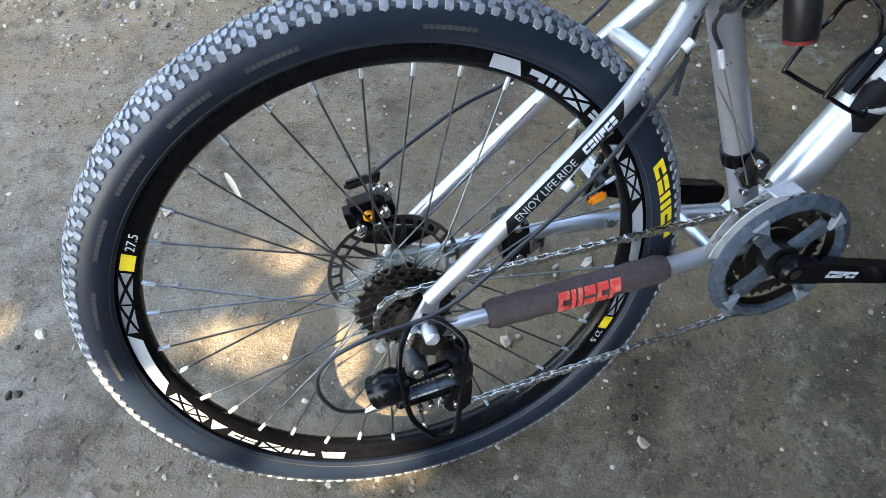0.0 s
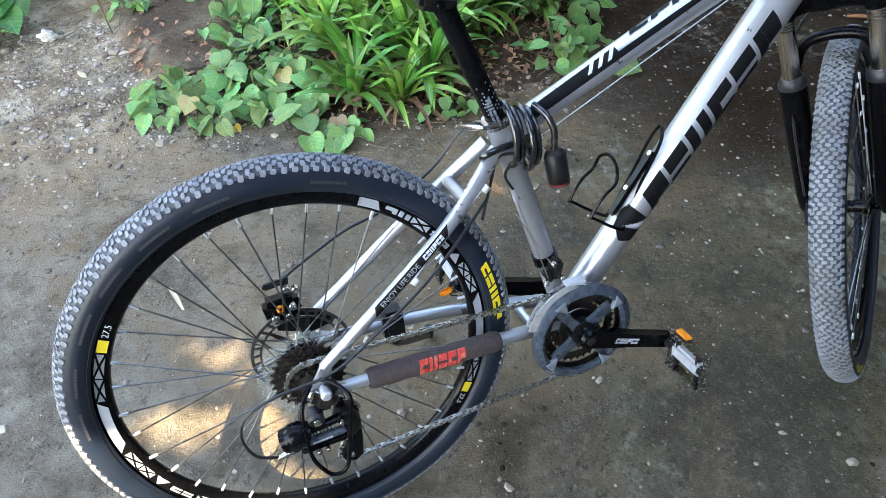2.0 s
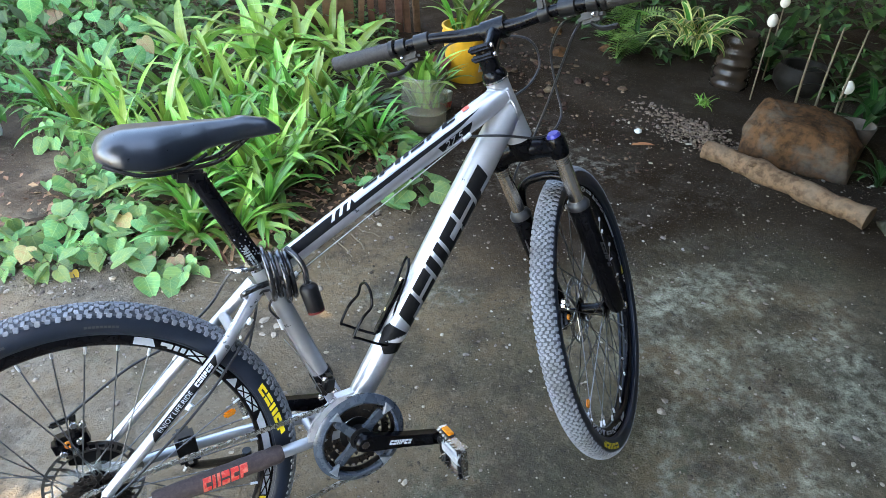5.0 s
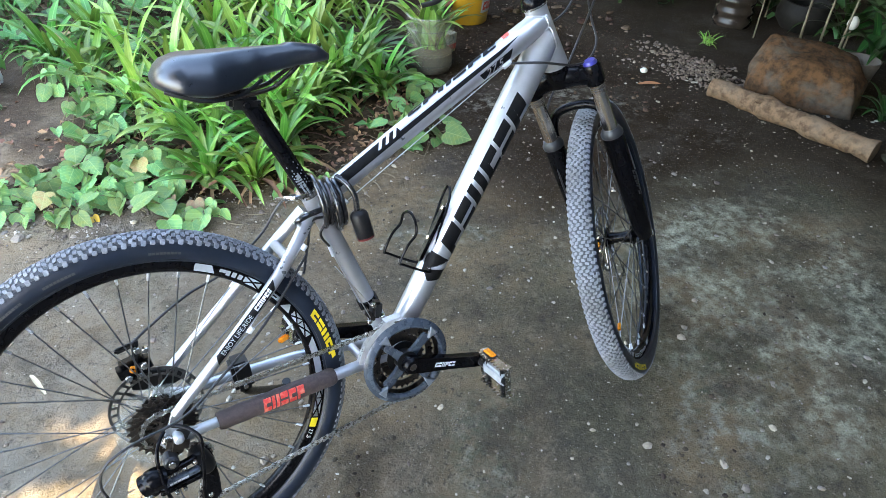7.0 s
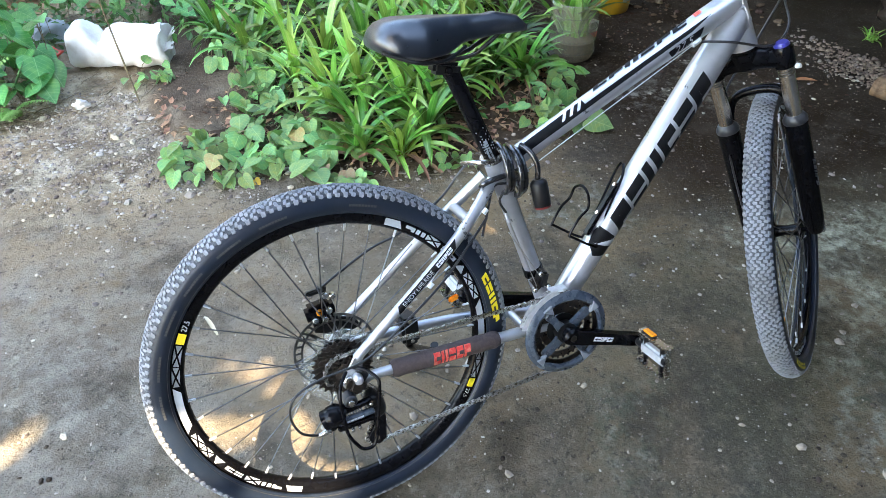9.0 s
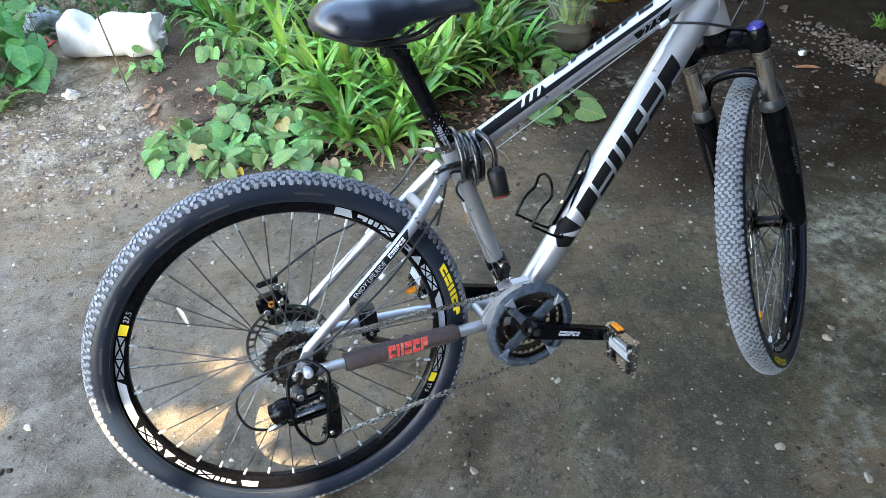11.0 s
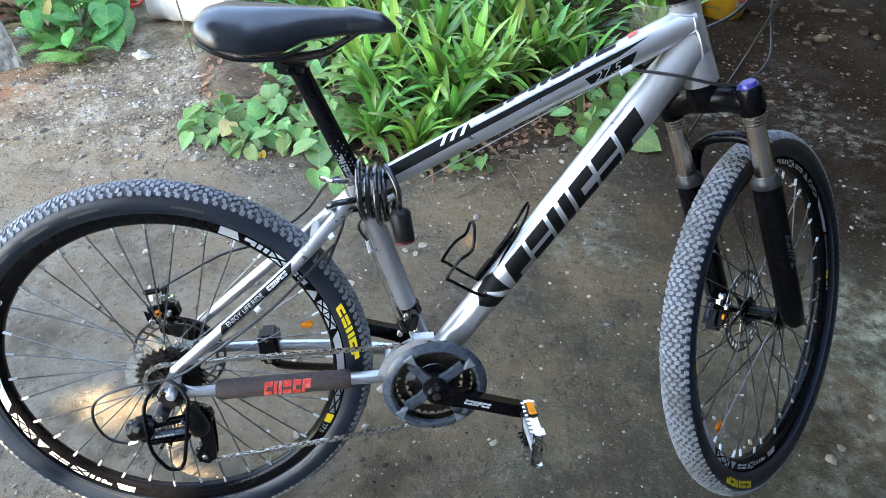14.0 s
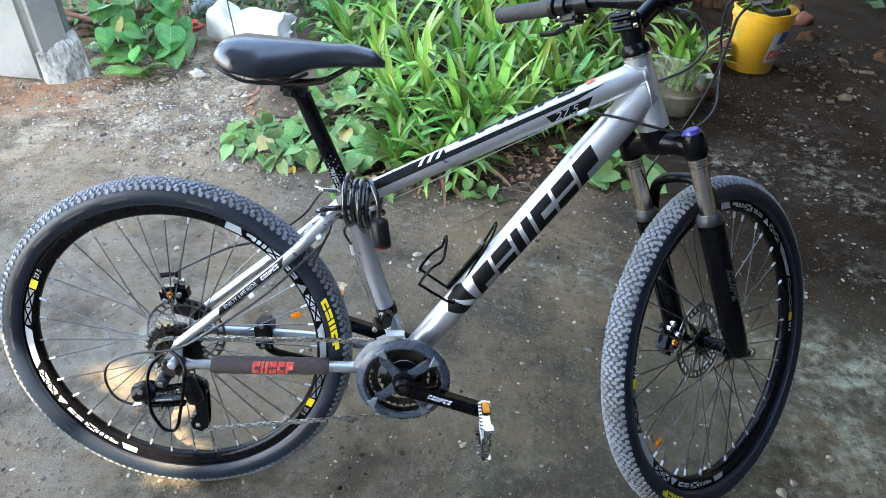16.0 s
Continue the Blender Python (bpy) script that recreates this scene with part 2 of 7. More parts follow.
def merge(bm, tmp):
    """Joins tmp into bm."""
    if bm is None:
        return tmp
    me = bpy.data.meshes.new("joined")
    tmp.to_mesh(me)
    tmp.free()
    bm.from_mesh(me)
    bpy.data.meshes.remove(me)
    return bm


def disc(r, y0, y1, m=None, seg=24, bm=None, edge=0.0):
    e = edge or min(r, abs(y1 - y0)) * 0.2
    s = 1 if y1 > y0 else -1
    return merge(bm, lathe([(0.0002, y0), (r - e, y0), (r, y0 + s * e), (r, y1 - s * e), (r - e, y1), (0.0002, y1)], seg, False, None, m))


def letters(text, size, depth=0.0004):
    """A flat mesh of written words, lying in x and y, with its left end at 0."""
    cu = bpy.data.curves.new("words", "FONT")
    cu.body, cu.size, cu.extrude, cu.resolution_u = text, size, depth, 3
    ob = bpy.data.objects.new("words", cu)
    scene.collection.objects.link(ob)
    dg = bpy.context.evaluated_depsgraph_get()
    me = bpy.data.meshes.new_from_object(ob.evaluated_get(dg))
    bm = bmesh.new()
    bm.from_mesh(me)
    bpy.data.objects.remove(ob)
    bpy.data.meshes.remove(me)
    bpy.data.curves.remove(cu)
    return bm


def patch(quads, place, bm=None, nx=6, ny=4):
    """Thin pieces of film: each of the four-cornered shapes (u, v) is laid on a surface by place(u, v)."""
    bm = bm or bmesh.new()
    for q in quads:
        (ax, ay), (bx, by), (cx, cy), (dx, dy) = q
        g = []
        for i in range(nx + 1):
            s = i / nx
            row = []
            for j in range(ny + 1):
                t = j / ny
                u = (1 - t) * ((1 - s) * ax + s * bx) + t * ((1 - s) * dx + s * cx)
                v = (1 - t) * ((1 - s) * ay + s * by) + t * ((1 - s) * dy + s * cy)
                row.append(bm.verts.new(place(u, v)))
            g.append(row)
        for i in range(nx):
            for j in range(ny):
                bm.faces.new((g[i][j], g[i + 1][j], g[i + 1][j + 1], g[i][j + 1]))
    return bm


def bars(cells, u0, u1, v0, v1, slant):
    """Plain slanted blocks that stand for a word mark, one entry of cells per block: its pieces (x0, x1, y0, y1)."""
    w = (u1 - u0) / len(cells)
    quads = []
    for k, pieces in enumerate(cells):
        for x0, x1, y0, y1 in pieces:
            def at(x, y):
                return (u0 + (k + 0.06 + 0.86 * x) * w + slant * y, v0 + (v1 - v0) * y)
            quads.append((at(x0, y0), at(x1, y0), at(x1, y1), at(x0, y1)))
    return quads


SOLID = [(0, 1, 0, 1)]
SLIT = [(0, 1, 0, 0.42), (0, 1, 0.58, 1)]
NOTCH = [(0, 0.38, 0, 1), (0.38, 1, 0, 0.36), (0.38, 1, 0.64, 1)]
TWIN = [(0, 0.4, 0, 1), (0.6, 1, 0, 1)]
STEP = [(0, 0.38, 0, 1), (0.38, 1, 0.36, 1)]

# ---- the bicycle ----
def blocks(name, quads, place, material, parent, label="", nx=4, ny=3):
    for i, q in enumerate(quads):
        part(name, patch([q], place, None, nx, ny), material, parent, label if i == 0 else "")



RW = 0.338           # hub height in the bicycle's own axes
LEAN_DEG, HEAD_DEG, STEER = 14.93, 2.535, 38.75
hub_world = Vector((-0.0077, -0.0107, 0.3232))
turn = pose(0, 0, 0, 0, 0, HEAD_DEG) @ pose(0, 0, 0, -LEAN_DEG, 0, 0)
bicycle = new("bicycle")
bicycle.matrix_world = Matrix.Translation(hub_world) @ turn @ pose(0, 0, -RW)
bicycle.empty_display_size = 0.1
tagged(bicycle, "silver mountain bicycle with black fork, leaning on its kickstand", "bicycle")


def L(f, up, side=0.0):
    """A place on the bicycle: forward of the rear hub, above it, to its left."""
    return Vector((f, side, up + RW))


def rot_y(deg):
    return Matrix.Rotation(radians(deg), 4, "Y")


H_TOP, H_BOT = L(0.8375, 0.5686, -0.0135), L(0.8851, 0.4413, -0.0150)
AX = (H_BOT - H_TOP).normalized()
FW = Vector((-AX.z, 0, AX.x))                # forward, square to the steering axis
STEERED = Matrix.Translation(H_BOT) @ Matrix.Rotation(radians(STEER), 4, -AX) @ Matrix.Translation(-H_BOT)


def S(down, ahead, side=0.0):
    """A place on the steered parts, before they are turned: down the steering axis from the lower head cup."""
    return H_BOT + AX * down + FW * ahead + Vector((0, side, 0))


def steer(bm):
    bmesh.ops.transform(bm, matrix=STEERED, verts=bm.verts)
    return bm


def toothed(r_in, r_root, r_tip, teeth, y0, y1, bm=None):
    outer, inner = [], []
    for i in range(teeth):
        for k, r in ((0.0, r_root), (0.25, r_root), (0.45, r_tip), (0.62, r_tip), (0.8, r_root)):
            a = 2 * math.pi * (i + k) / teeth
            outer.append((r * math.cos(a), r * math.sin(a)))
            inner.append((r_in * math.cos(a), r_in * math.sin(a)))
    return merge(bm, prism(outer, y0, y1, None, None, inner))


def ring_film(r0, r1, y):
    """Lays film on the flank of a wheel: u is degrees, v runs 0 to 1 from r0 to r1."""
    def place(u, v):
        r = r0 + (r1 - r0) * v
        return (r * math.cos(radians(u)), y, r * math.sin(radians(u)))
    return place


def words_on_ring(text, size, r, start, y, flip=1):
    bm = letters(text, size, 0.0002)
    for v in bm.verts:
        a = radians(start) - flip * v.co.x / r
        rr = r + flip * (v.co.y - size * 0.35)
        v.co = Vector((rr * math.cos(a), y - 0.0002 + v.co.z, rr * math.sin(a)))
    return bm


def crossed(a, b):
    """The four pieces that an X leaves of a stretch of film."""
    m, h, g = (a + b) / 2, 0.5, (b - a) * 0.06
    return [((a, 0.14), (m - 2 * g, h), (m - 2 * g, h), (a, 0.86)), ((b, 0.14), (m + 2 * g, h), (m + 2 * g, h), (b, 0.86)),
            ((a + 2 * g, 0.04), (b - 2 * g, 0.04), (m, h - 0.12), (m, h - 0.12)), ((a + 2 * g, 0.96), (b - 2 * g, 0.96), (m, h + 0.12), (m, h + 0.12))]


def make_wheel(name, rear, m, phase, tyre_mark):
    rim = lathe([(0.2985, -0.0125), (0.2985, -0.0105), (0.291, -0.0095), (0.291, 0.0095), (0.2985, 0.0105), (0.2985, 0.0125), (0.293, 0.0132),
                 (0.281, 0.0128), (0.2745, 0.009), (0.2715, 0.003), (0.2715, -0.003), (0.2745, -0.009), (0.281, -0.0128), (0.293, -0.0132)], 120)
    wheel = part(name, rim, BLACK_PAINT, bicycle, "black alloy rim with white and grey decals")
    wheel.matrix_basis = m
    # tyre: carcass and tread knobs
    ring, sec = 0.3145, 0.0262
    prof = []
    for i in range(25):
        a = radians(-138 + 276 * i / 24)
        prof.append((ring + sec * math.cos(a), sec * math.sin(a)))
    prof = [(0.2965, -0.0115)] + prof + [(0.2965, 0.0115)]
    bm = lathe(prof, 144, True)
    for fc in bm.faces:
        c = fc.calc_center_median()
        ang = math.degrees(math.atan2(abs(c.y), math.hypot(c.x, c.z) - ring))
        fc.material_index = 1 if ang < 52 else 0
    part("tyre", bm, RUBBER, wheel, "black rubber tyre with dusty tread", 50, (TREAD_BASE,))
    bm = bmesh.new()
    units = 75
    rnd = random.Random(5)

    def knob(theta, phi, along, across, tall, skew, lean=0.0):
        """A six-sided block, narrower at its top, with its worn corners pulled in."""
        shape = ((-1, -0.62), (-0.35, -1), (1, -0.7), (1, 0.62), (0.35, 1), (-1, 0.7))
        vs = []
        for h, k in ((-0.001, 1.0), (tall, 0.86)):
            for da, dp in shape:
                pa = phi + dp * k * across / 2 / sec
                th = theta + (da * k * along / 2 + dp * skew * along * 0.5) / 0.34
                hh = h + (lean * da * 0.0006 if h > 0 else 0)
                rr = ring + (sec + hh) * math.cos(pa)
                vs.append(bm.verts.new((rr * math.cos(th), (sec + hh) * math.sin(pa), rr * math.sin(th))))
        bm.faces.new(vs[6:])
        for i in range(6):
            j = (i + 1) % 6
            bm.faces.new((vs[i], vs[j], vs[j + 6], vs[i + 6]))

    for u in range(units):
        t0 = 2 * math.pi * u / units
        st = 2 * math.pi / units
        for k in (0, 0.5):
            j = rnd.uniform(-0.02, 0.02) * st
            odd = 1 if k else -1
            for q, row in ((0.0, (-0.46, 0.0, 0.46)), (0.25, (-0.70, -0.24, 0.24, 0.70))):
                for ph in row:
                    knob(t0 + st * (k + q) + j, ph + 0.03 * odd, 0.0066, 0.0098, 0.0020, 0.30 * odd, rnd.uniform(-1, 1))
            for sgn in (-1, 1):
                knob(t0 + st * (k + 0.12) + j, sgn * 0.97, 0.0084, 0.0094 + 0.0012 * odd, 0.0021, 0.08 * sgn)
    bmesh.ops.recalc_face_normals(bm, faces=bm.faces)
    part("tread", bm, DUSTY, wheel, "dusty grey knobbly tread blocks")
    # moulding line and lettering bars on the flank
    part("bead_line", lathe([(0.2985, -0.0198), (0.2990, -0.0222), (0.2998, -0.0206)], 120), mat_marks, wheel)
    for a0 in (128, 142, 158, 172, 98, 113, 70):
        blocks("moulded_mark", bars([SOLID] * 9, a0, a0 + 9, 0.25, 0.75, 0), ring_film(0.308, 0.316, -0.0266), mat_marks, wheel, "", 2, 1)
    # yellow word mark on the tyre
    pl = ring_film(0.3068, 0.3205, -0.0268)
    for a0 in tyre_mark:
        blocks("tyre_mark", bars([NOTCH, SLIT, TWIN, NOTCH, STEP], a0, a0 - 21, 0.02, 0.98, 1.2), pl, YELLOW_DECAL, wheel, "yellow printed block on the tyre")
    # rim decals, twice round
    for k in (0, 180):
        base = 147 + phase + k
        pl = ring_film(0.2785, 0.2925, -0.01335)
        quads = [((base + 26.5, 0.04), (base + 41, 0.04), (base + 44, 0.96), (base + 24.5, 0.96))] + crossed(base + 45, base + 51.5) + crossed(base + 52, base + 57)
        quads += [((base + 58, 0.04), (base + 63, 0.04), (base + 60.5, 0.96), (base + 60, 0.96))]
        quads += bars([NOTCH, SLIT], base + 64.5, base + 73, 0.2, 0.8, 0) + crossed(base + 74, base + 80.5) + bars([TWIN, STEP], base + 81, base + 90, 0.2, 0.8, 0)
        quads += [((base + 91, 0.04), (base + 98, 0.04), (base + 98, 0.96), (base + 92.5, 0.96))]
        blocks("white_rim_decal", quads, pl, RIM_WHITE, wheel, "white rim decal", 5, 2)
        blocks("grey_rim_decal", crossed(base + 8, base + 16) + crossed(base + 16.5, base + 24), pl, RIM_GREY, wheel, "grey rim decal", 4, 2)
        film = patch([((base + 3.4, 0.0), (base + 7.4, 0.0), (base + 7.4, 0.95), (base + 3.4, 0.95))], pl, None, 4, 2)
        part("yellow_rim_label", film, YELLOW_DECAL, wheel, "small yellow label on the rim")
        part("rim_number", words_on_ring("27.5", 0.0125, 0.2855, base + 2.6, -0.0134, 1), WHITE_DECAL, wheel, "white number 27.5 on the rim")
    # hub, spokes, nipples
    fl, fr_ = 0.029, (-0.019 if rear else -0.031)
    prof = [(0.0005, -0.062), (0.006, -0.062), (0.006, fr_ - 0.008), (0.013, fr_ - 0.006), (0.0255, fr_ - 0.0015), (0.0255, fr_ + 0.0015), (0.015, fr_ + 0.005),
            (0.012, 0.0), (0.015, fl - 0.005), (0.0285, fl - 0.0015), (0.0285, fl + 0.0015), (0.014, fl + 0.006), (0.006, fl + 0.01), (0.006, 0.062), (0.0005, 0.062)]
    part("hub", lathe(prof, 32, False), BLACK_PAINT, wheel, "black hub shell")
    for t in range(4):
        right, lead = t % 2 == 0, t < 2
        y = fr_ if right else fl
        a_rim, a_hub = math.radians(10 * t - 1), math.radians(10 * t - 1 + (62 if lead else -62))
        p0 = Vector((0.0228 * math.cos(a_hub), y + (0.002 if lead else -0.002), 0.0228 * math.sin(a_hub)))
        p1 = Vector((0.271 * math.cos(a_rim), 0.003 * (-1 if right else 1), 0.271 * math.sin(a_rim)))
        d = (p1 - p0).normalized()
        sp = part("spoke", sweep([p0, p1], 0.00118, 6), SPOKE, wheel)
        ni = part("nipple", sweep([p1 - d * 0.012, p1 - d * 0.011, p1 + d * 0.002], [0.0016, 0.0024, 0.0025], 6), ALLOY, wheel)
        for k in range(1, 9):
            again(sp, rot_y(-40 * k))
            again(ni, rot_y(-40 * k))
    # brake disc on the left
    bm = lathe([(0.08, 0.036), (0.08, 0.0378), (0.075, 0.0378), (0.075, 0.036)], 72)
    lathe([(0.066, 0.036), (0.066, 0.0378), (0.0625, 0.0378), (0.0625, 0.036)], 72, True, bm)
    for k in range(30):
        prism([(0.065, -0.0022), (0.0765, 0.001), (0.0765, 0.006), (0.065, 0.003)], 0.0361, 0.0377, bm, rot_y(12 * k))
    for k in range(6):
        prism([(0.02, -0.006), (0.064, 0.010), (0.064, 0.015), (0.02, 0.006)], 0.0361, 0.0377, bm, rot_y(60 * k))
    part("brake_disc", bm, DISC, wheel, "perforated steel brake disc")
    return wheel


SEAL = mat("dark_seal_rubber", (0.018, 0.019, 0.022), 0.4, 0, (0.03, 0.03, 0.033), 60, 0.5)
TAB = mat("pale_grey_plastic", (0.15, 0.17, 0.195), 0.35, 0, (0.11, 0.12, 0.135), 70, 0.6)
FAINT = mat("faint_grey_print", (0.034, 0.037, 0.042), 0.5, 0, (0.02, 0.022, 0.025), 60, 0.5)
mat_marks = mat("moulded_rubber_marks", (0.045, 0.045, 0.046), 0.6, 0, (0.035, 0.035, 0.037), 90, 0.6)
rear_wheel = make_wheel("rear_wheel", True, Matrix.Translation(L(0, 0)), 0, (20.5,))
FORK_LEN, RAKE = 0.477, 0.038
front_wheel = make_wheel("front_wheel", False, STEERED @ Matrix.Translation(S(FORK_LEN, RAKE)), -151.9, (247,))

# cassette with its clear spoke guard
axle = L(0, 0)
for i in range(7):
    r = (0.056, 0.050, 0.044, 0.039, 0.034, 0.030, 0.026)[i]
    y = -0.0265 - 0.0048 * i
    ob = part("sprocket", toothed(0.016, r - 0.0035, r + 0.002, int(r * 500), y - 0.0009, y + 0.0009), DARK_STEEL, rear_wheel, "" if i else "oily dark sprocket")
part("freewheel_body", lathe([(0.006, -0.024), (0.018, -0.024), (0.018, -0.057), (0.009, -0.06), (0.006, -0.06)], 24), DARK_STEEL, rear_wheel)
guard = part("spoke_guard", lathe([(0.056, -0.0222), (0.0690, -0.0222), (0.0698, -0.0230), (0.0706, -0.0222), (0.075, -0.0222), (0.0768, -0.0228), (0.0768, -0.0214), (0.075, -0.0216), (0.056, -0.0216)], 72), CLEAR, rear_wheel, "clear plastic spoke guard ring")
guard.visible_shadow = False

# --- main tubes ---
BB = L(0.447, -0.04)
ST_TOP = L(0.341, 0.322)
part("bottom_bracket", lathe([(0.008, -0.037), (0.021, -0.037), (0.0215, -0.034), (0.0215, 0.034), (0.021, 0.037), (0.008, 0.037)], 28, True, None, Matrix.Translation(BB)), SILVER, bicycle)
sd = (ST_TOP - BB).normalized()
part("seat_tube", sweep([BB + sd * 0.005, BB + sd * 0.1, BB + sd * 0.30, ST_TOP - sd * 0.03, ST_TOP - sd * 0.025, ST_TOP + sd * 0.01], [0.0172, 0.0170, 0.0170, 0.0172, 0.0195, 0.0195], 20), SILVER, bicycle, "silver painted seat tube")
DT0, DT1 = L(0.452, -0.030), L(0.842, 0.490, -0.017)
part("down_tube", sweep([DT0, DT0.lerp(DT1, 0.15), DT0.lerp(DT1, 0.5), DT0.lerp(DT1, 0.85), DT1, DT0.lerp(DT1, 1.05)], [0.024, 0.0255, 0.0285, 0.0305, 0.0285, 0.0265], 28), SILVER, bicycle, "thick silver down tube")
TT0, TT1 = L(0.345, 0.303), L(0.836, 0.537, -0.017)
part("top_tube", sweep([TT0, TT0.lerp(TT1, 0.2), TT0.lerp(TT1, 0.6), TT0.lerp(TT1, 0.9), TT1, TT0.lerp(TT1, 1.035)], [0.018, 0.019, 0.0205, 0.0235, 0.023, 0.022], 24), SILVER, bicycle, "silver sloping top tube")
hd = -AX
part("head_tube", sweep([H_BOT + hd * 0.010, H_BOT + hd * 0.015, H_BOT + hd * 0.028, H_BOT + hd * 0.075, H_TOP - hd * 0.012, H_TOP - hd * 0.004, H_TOP + hd * 0.002],
                        [0.0262, 0.0266, 0.0258, 0.0236, 0.0220, 0.0224, 0.0226], 28), SILVER, bicycle, "tapered silver head tube")


def bead(p0, d, r, q0, ax, big):
    """A rippled weld where a tube of radius r, along d through p0, meets the tube of radius big round the line q0, ax."""
    u = d.orthogonal().normalized()
    v = d.cross(u)
    pts = []
    for k in range(72):
        a = 2 * math.pi * k / 72
        o = p0 + (u * math.cos(a) + v * math.sin(a)) * r - q0
        o1, d1 = o - ax * o.dot(ax), d - ax * d.dot(ax)
        qa, qb, qc = d1.dot(d1), o1.dot(d1), o1.dot(o1) - big * big
        pts.append(q0 + o + d * ((-qb - math.sqrt(max(qb * qb - qa * qc, 0))) / qa))
    return sweep(pts, [0.0013 + 0.0009 * (k % 2) for k in range(72)], 6, True)


dd = (DT1 - DT0).normalized()
td = (TT1 - TT0).normalized()
part("weld_bead", bead(DT0, dd, 0.0285, H_BOT, AX, 0.0250), SILVER, bicycle)
part("weld_bead", bead(TT0, td, 0.0228, H_BOT, AX, 0.0232), SILVER, bicycle)
part("weld_bead", bead(TT1, -td, 0.0185, BB, sd, 0.0185), SILVER, bicycle)


def stay(name, side, a, b, c, ra, rb):
    pts = curve([L(*a[:2], side * a[2]), L(*b[:2], side * b[2]), L(*c[:2], side * c[2])], 8)
    n = len(pts)
    return part(name, sweep(pts, [ra + (rb - ra) * i / (n - 1) for i in range(n)], 16), SILVER, bicycle)


for side in (-1, 1):
    stay("seat_stay", side, (0.022, 0.036, 0.066), (0.225, 0.198, 0.052), (0.328, 0.292, 0.019), 0.0088, 0.0115)
    stay("chain_stay", side, (0.030, -0.008, 0.066), (0.250, -0.016, 0.056), (0.425, -0.034, 0.034), 0.0088, 0.0125)
    plate = [(-0.014, -0.006), (-0.008, -0.018), (0.006, -0.024), (0.016, -0.034), (0.024, -0.022), (0.046, -0.016), (0.05, 0.0), (0.026, 0.008), (0.034, 0.036), (0.02, 0.046), (0.002, 0.016)]
    part("dropout", prism([(x, z + RW) for x, z in plate], side * 0.064, side * 0.070, None, None, None, 0.0012), SILVER, bicycle)
    part("axle_nut", disc(0.0095, side * 0.069, side * 0.079, Matrix.Translation(axle), 6), CHROME, bicycle)
part("stay_bridge", sweep([L(0.268, 0.235, -0.046), L(0.268, 0.235, 0.046)], 0.0095, 14), SILVER, bicycle)
part("stay_bridge", sweep([L(0.372, -0.028, -0.044), L(0.372, -0.028, 0.044)], 0.0085, 14), SILVER, bicycle)

# sleeve round the right chain stay, with a red mark
cs = curve([L(0.030, -0.008, -0.066), L(0.250, -0.016, -0.056), L(0.425, -0.034, -0.034)], 30)


def on_cs(f):
    for a, b in zip(cs, cs[1:]):
        if a.x <= f <= b.x:
            return a.lerp(b, (f - a.x) / (b.x - a.x))
    return cs[-1]


sl = [on_cs(0.082 + 0.22 * i / 24) for i in range(25)]
part("chain_stay_sleeve", sweep(sl, [0.0145] + [0.0168 + 0.0005 * math.sin(i * 1.7) for i in range(1, 24)] + [0.0145], 20), SLEEVE, bicycle, "dark brown neoprene sleeve on the chain stay")


def sleeve_film(u, v):
    c = on_cs(u)
    a = (v - 0.5) * 1.5 + 0.25
    return c + Vector((0, -math.cos(a), math.sin(a))) * 0.0180


blocks("sleeve_mark", bars([NOTCH, TWIN, SLIT, NOTCH, STEP], 0.158, 0.236, 0.02, 0.98, 0.004), sleeve_film, RED_DECAL, bicycle, "red printed blocks on the sleeve", 4, 5)


# --- films on the tubes ---
def tube_film(p0, p1, r, lift=0.0005):
    """u: metres from p0 to p1; v: metres round the tube from the middle of the right flank, upwards. r: radius by u."""
    d = (p1 - p0).normalized()
    up = Vector((0, 1, 0)).cross(d) * -1
    if up.z < 0:
        up = -up

    def place(u, v):
        rr = r(u)
        a = v / rr
        return p0 + d * u + (Vector((0, -1, 0)) * math.cos(a) + up * math.sin(a)) * (rr + lift)
    return place


dt_len = (DT1 - DT0).length


def dt_r(u):
    return float(np.interp(u / dt_len, [0, 0.15, 0.5, 0.85, 1], [0.024, 0.0255, 0.0285, 0.0305, 0.0285]))


dt_film = tube_film(DT0, DT1, dt_r)
blocks("down_tube_mark", bars([STEP, SLIT, TWIN, NOTCH, SLIT, STEP], 0.207, 0.540, -0.027, 0.021, 0.018), dt_film, BLACK_DECAL, bicycle, "black printed blocks along the down tube", 8, 8)
part("down_tube_panel", patch([((0.145, 0.01), (0.165, -0.036), (0.185, -0.036), (0.165, 0.03)), ((0.16, 0.03), (0.20, -0.02), (0.205, 0.03), (0.19, 0.036))], dt_film, None, 8, 8), BLACK_DECAL, bicycle)
part("down_tube_panel", patch([((0.17, 0.022), (0.188, -0.034), (0.203, -0.034), (0.196, -0.012))], dt_film, None, 8, 8), WHITE_DECAL, bicycle)
part("down_tube_stripe", patch([((0.20, 0.030), (0.56, 0.036), (0.56, 0.044), (0.20, 0.044))], dt_film, None, 30, 4), WHITE_DECAL, bicycle, "pale stripe on the upper edge")
tt_len = (TT1 - TT0).length


def tt_r(u):
    return float(np.interp(u / tt_len, [0, 0.2, 0.6, 0.9, 1], [0.018, 0.019, 0.0205, 0.0235, 0.023]))


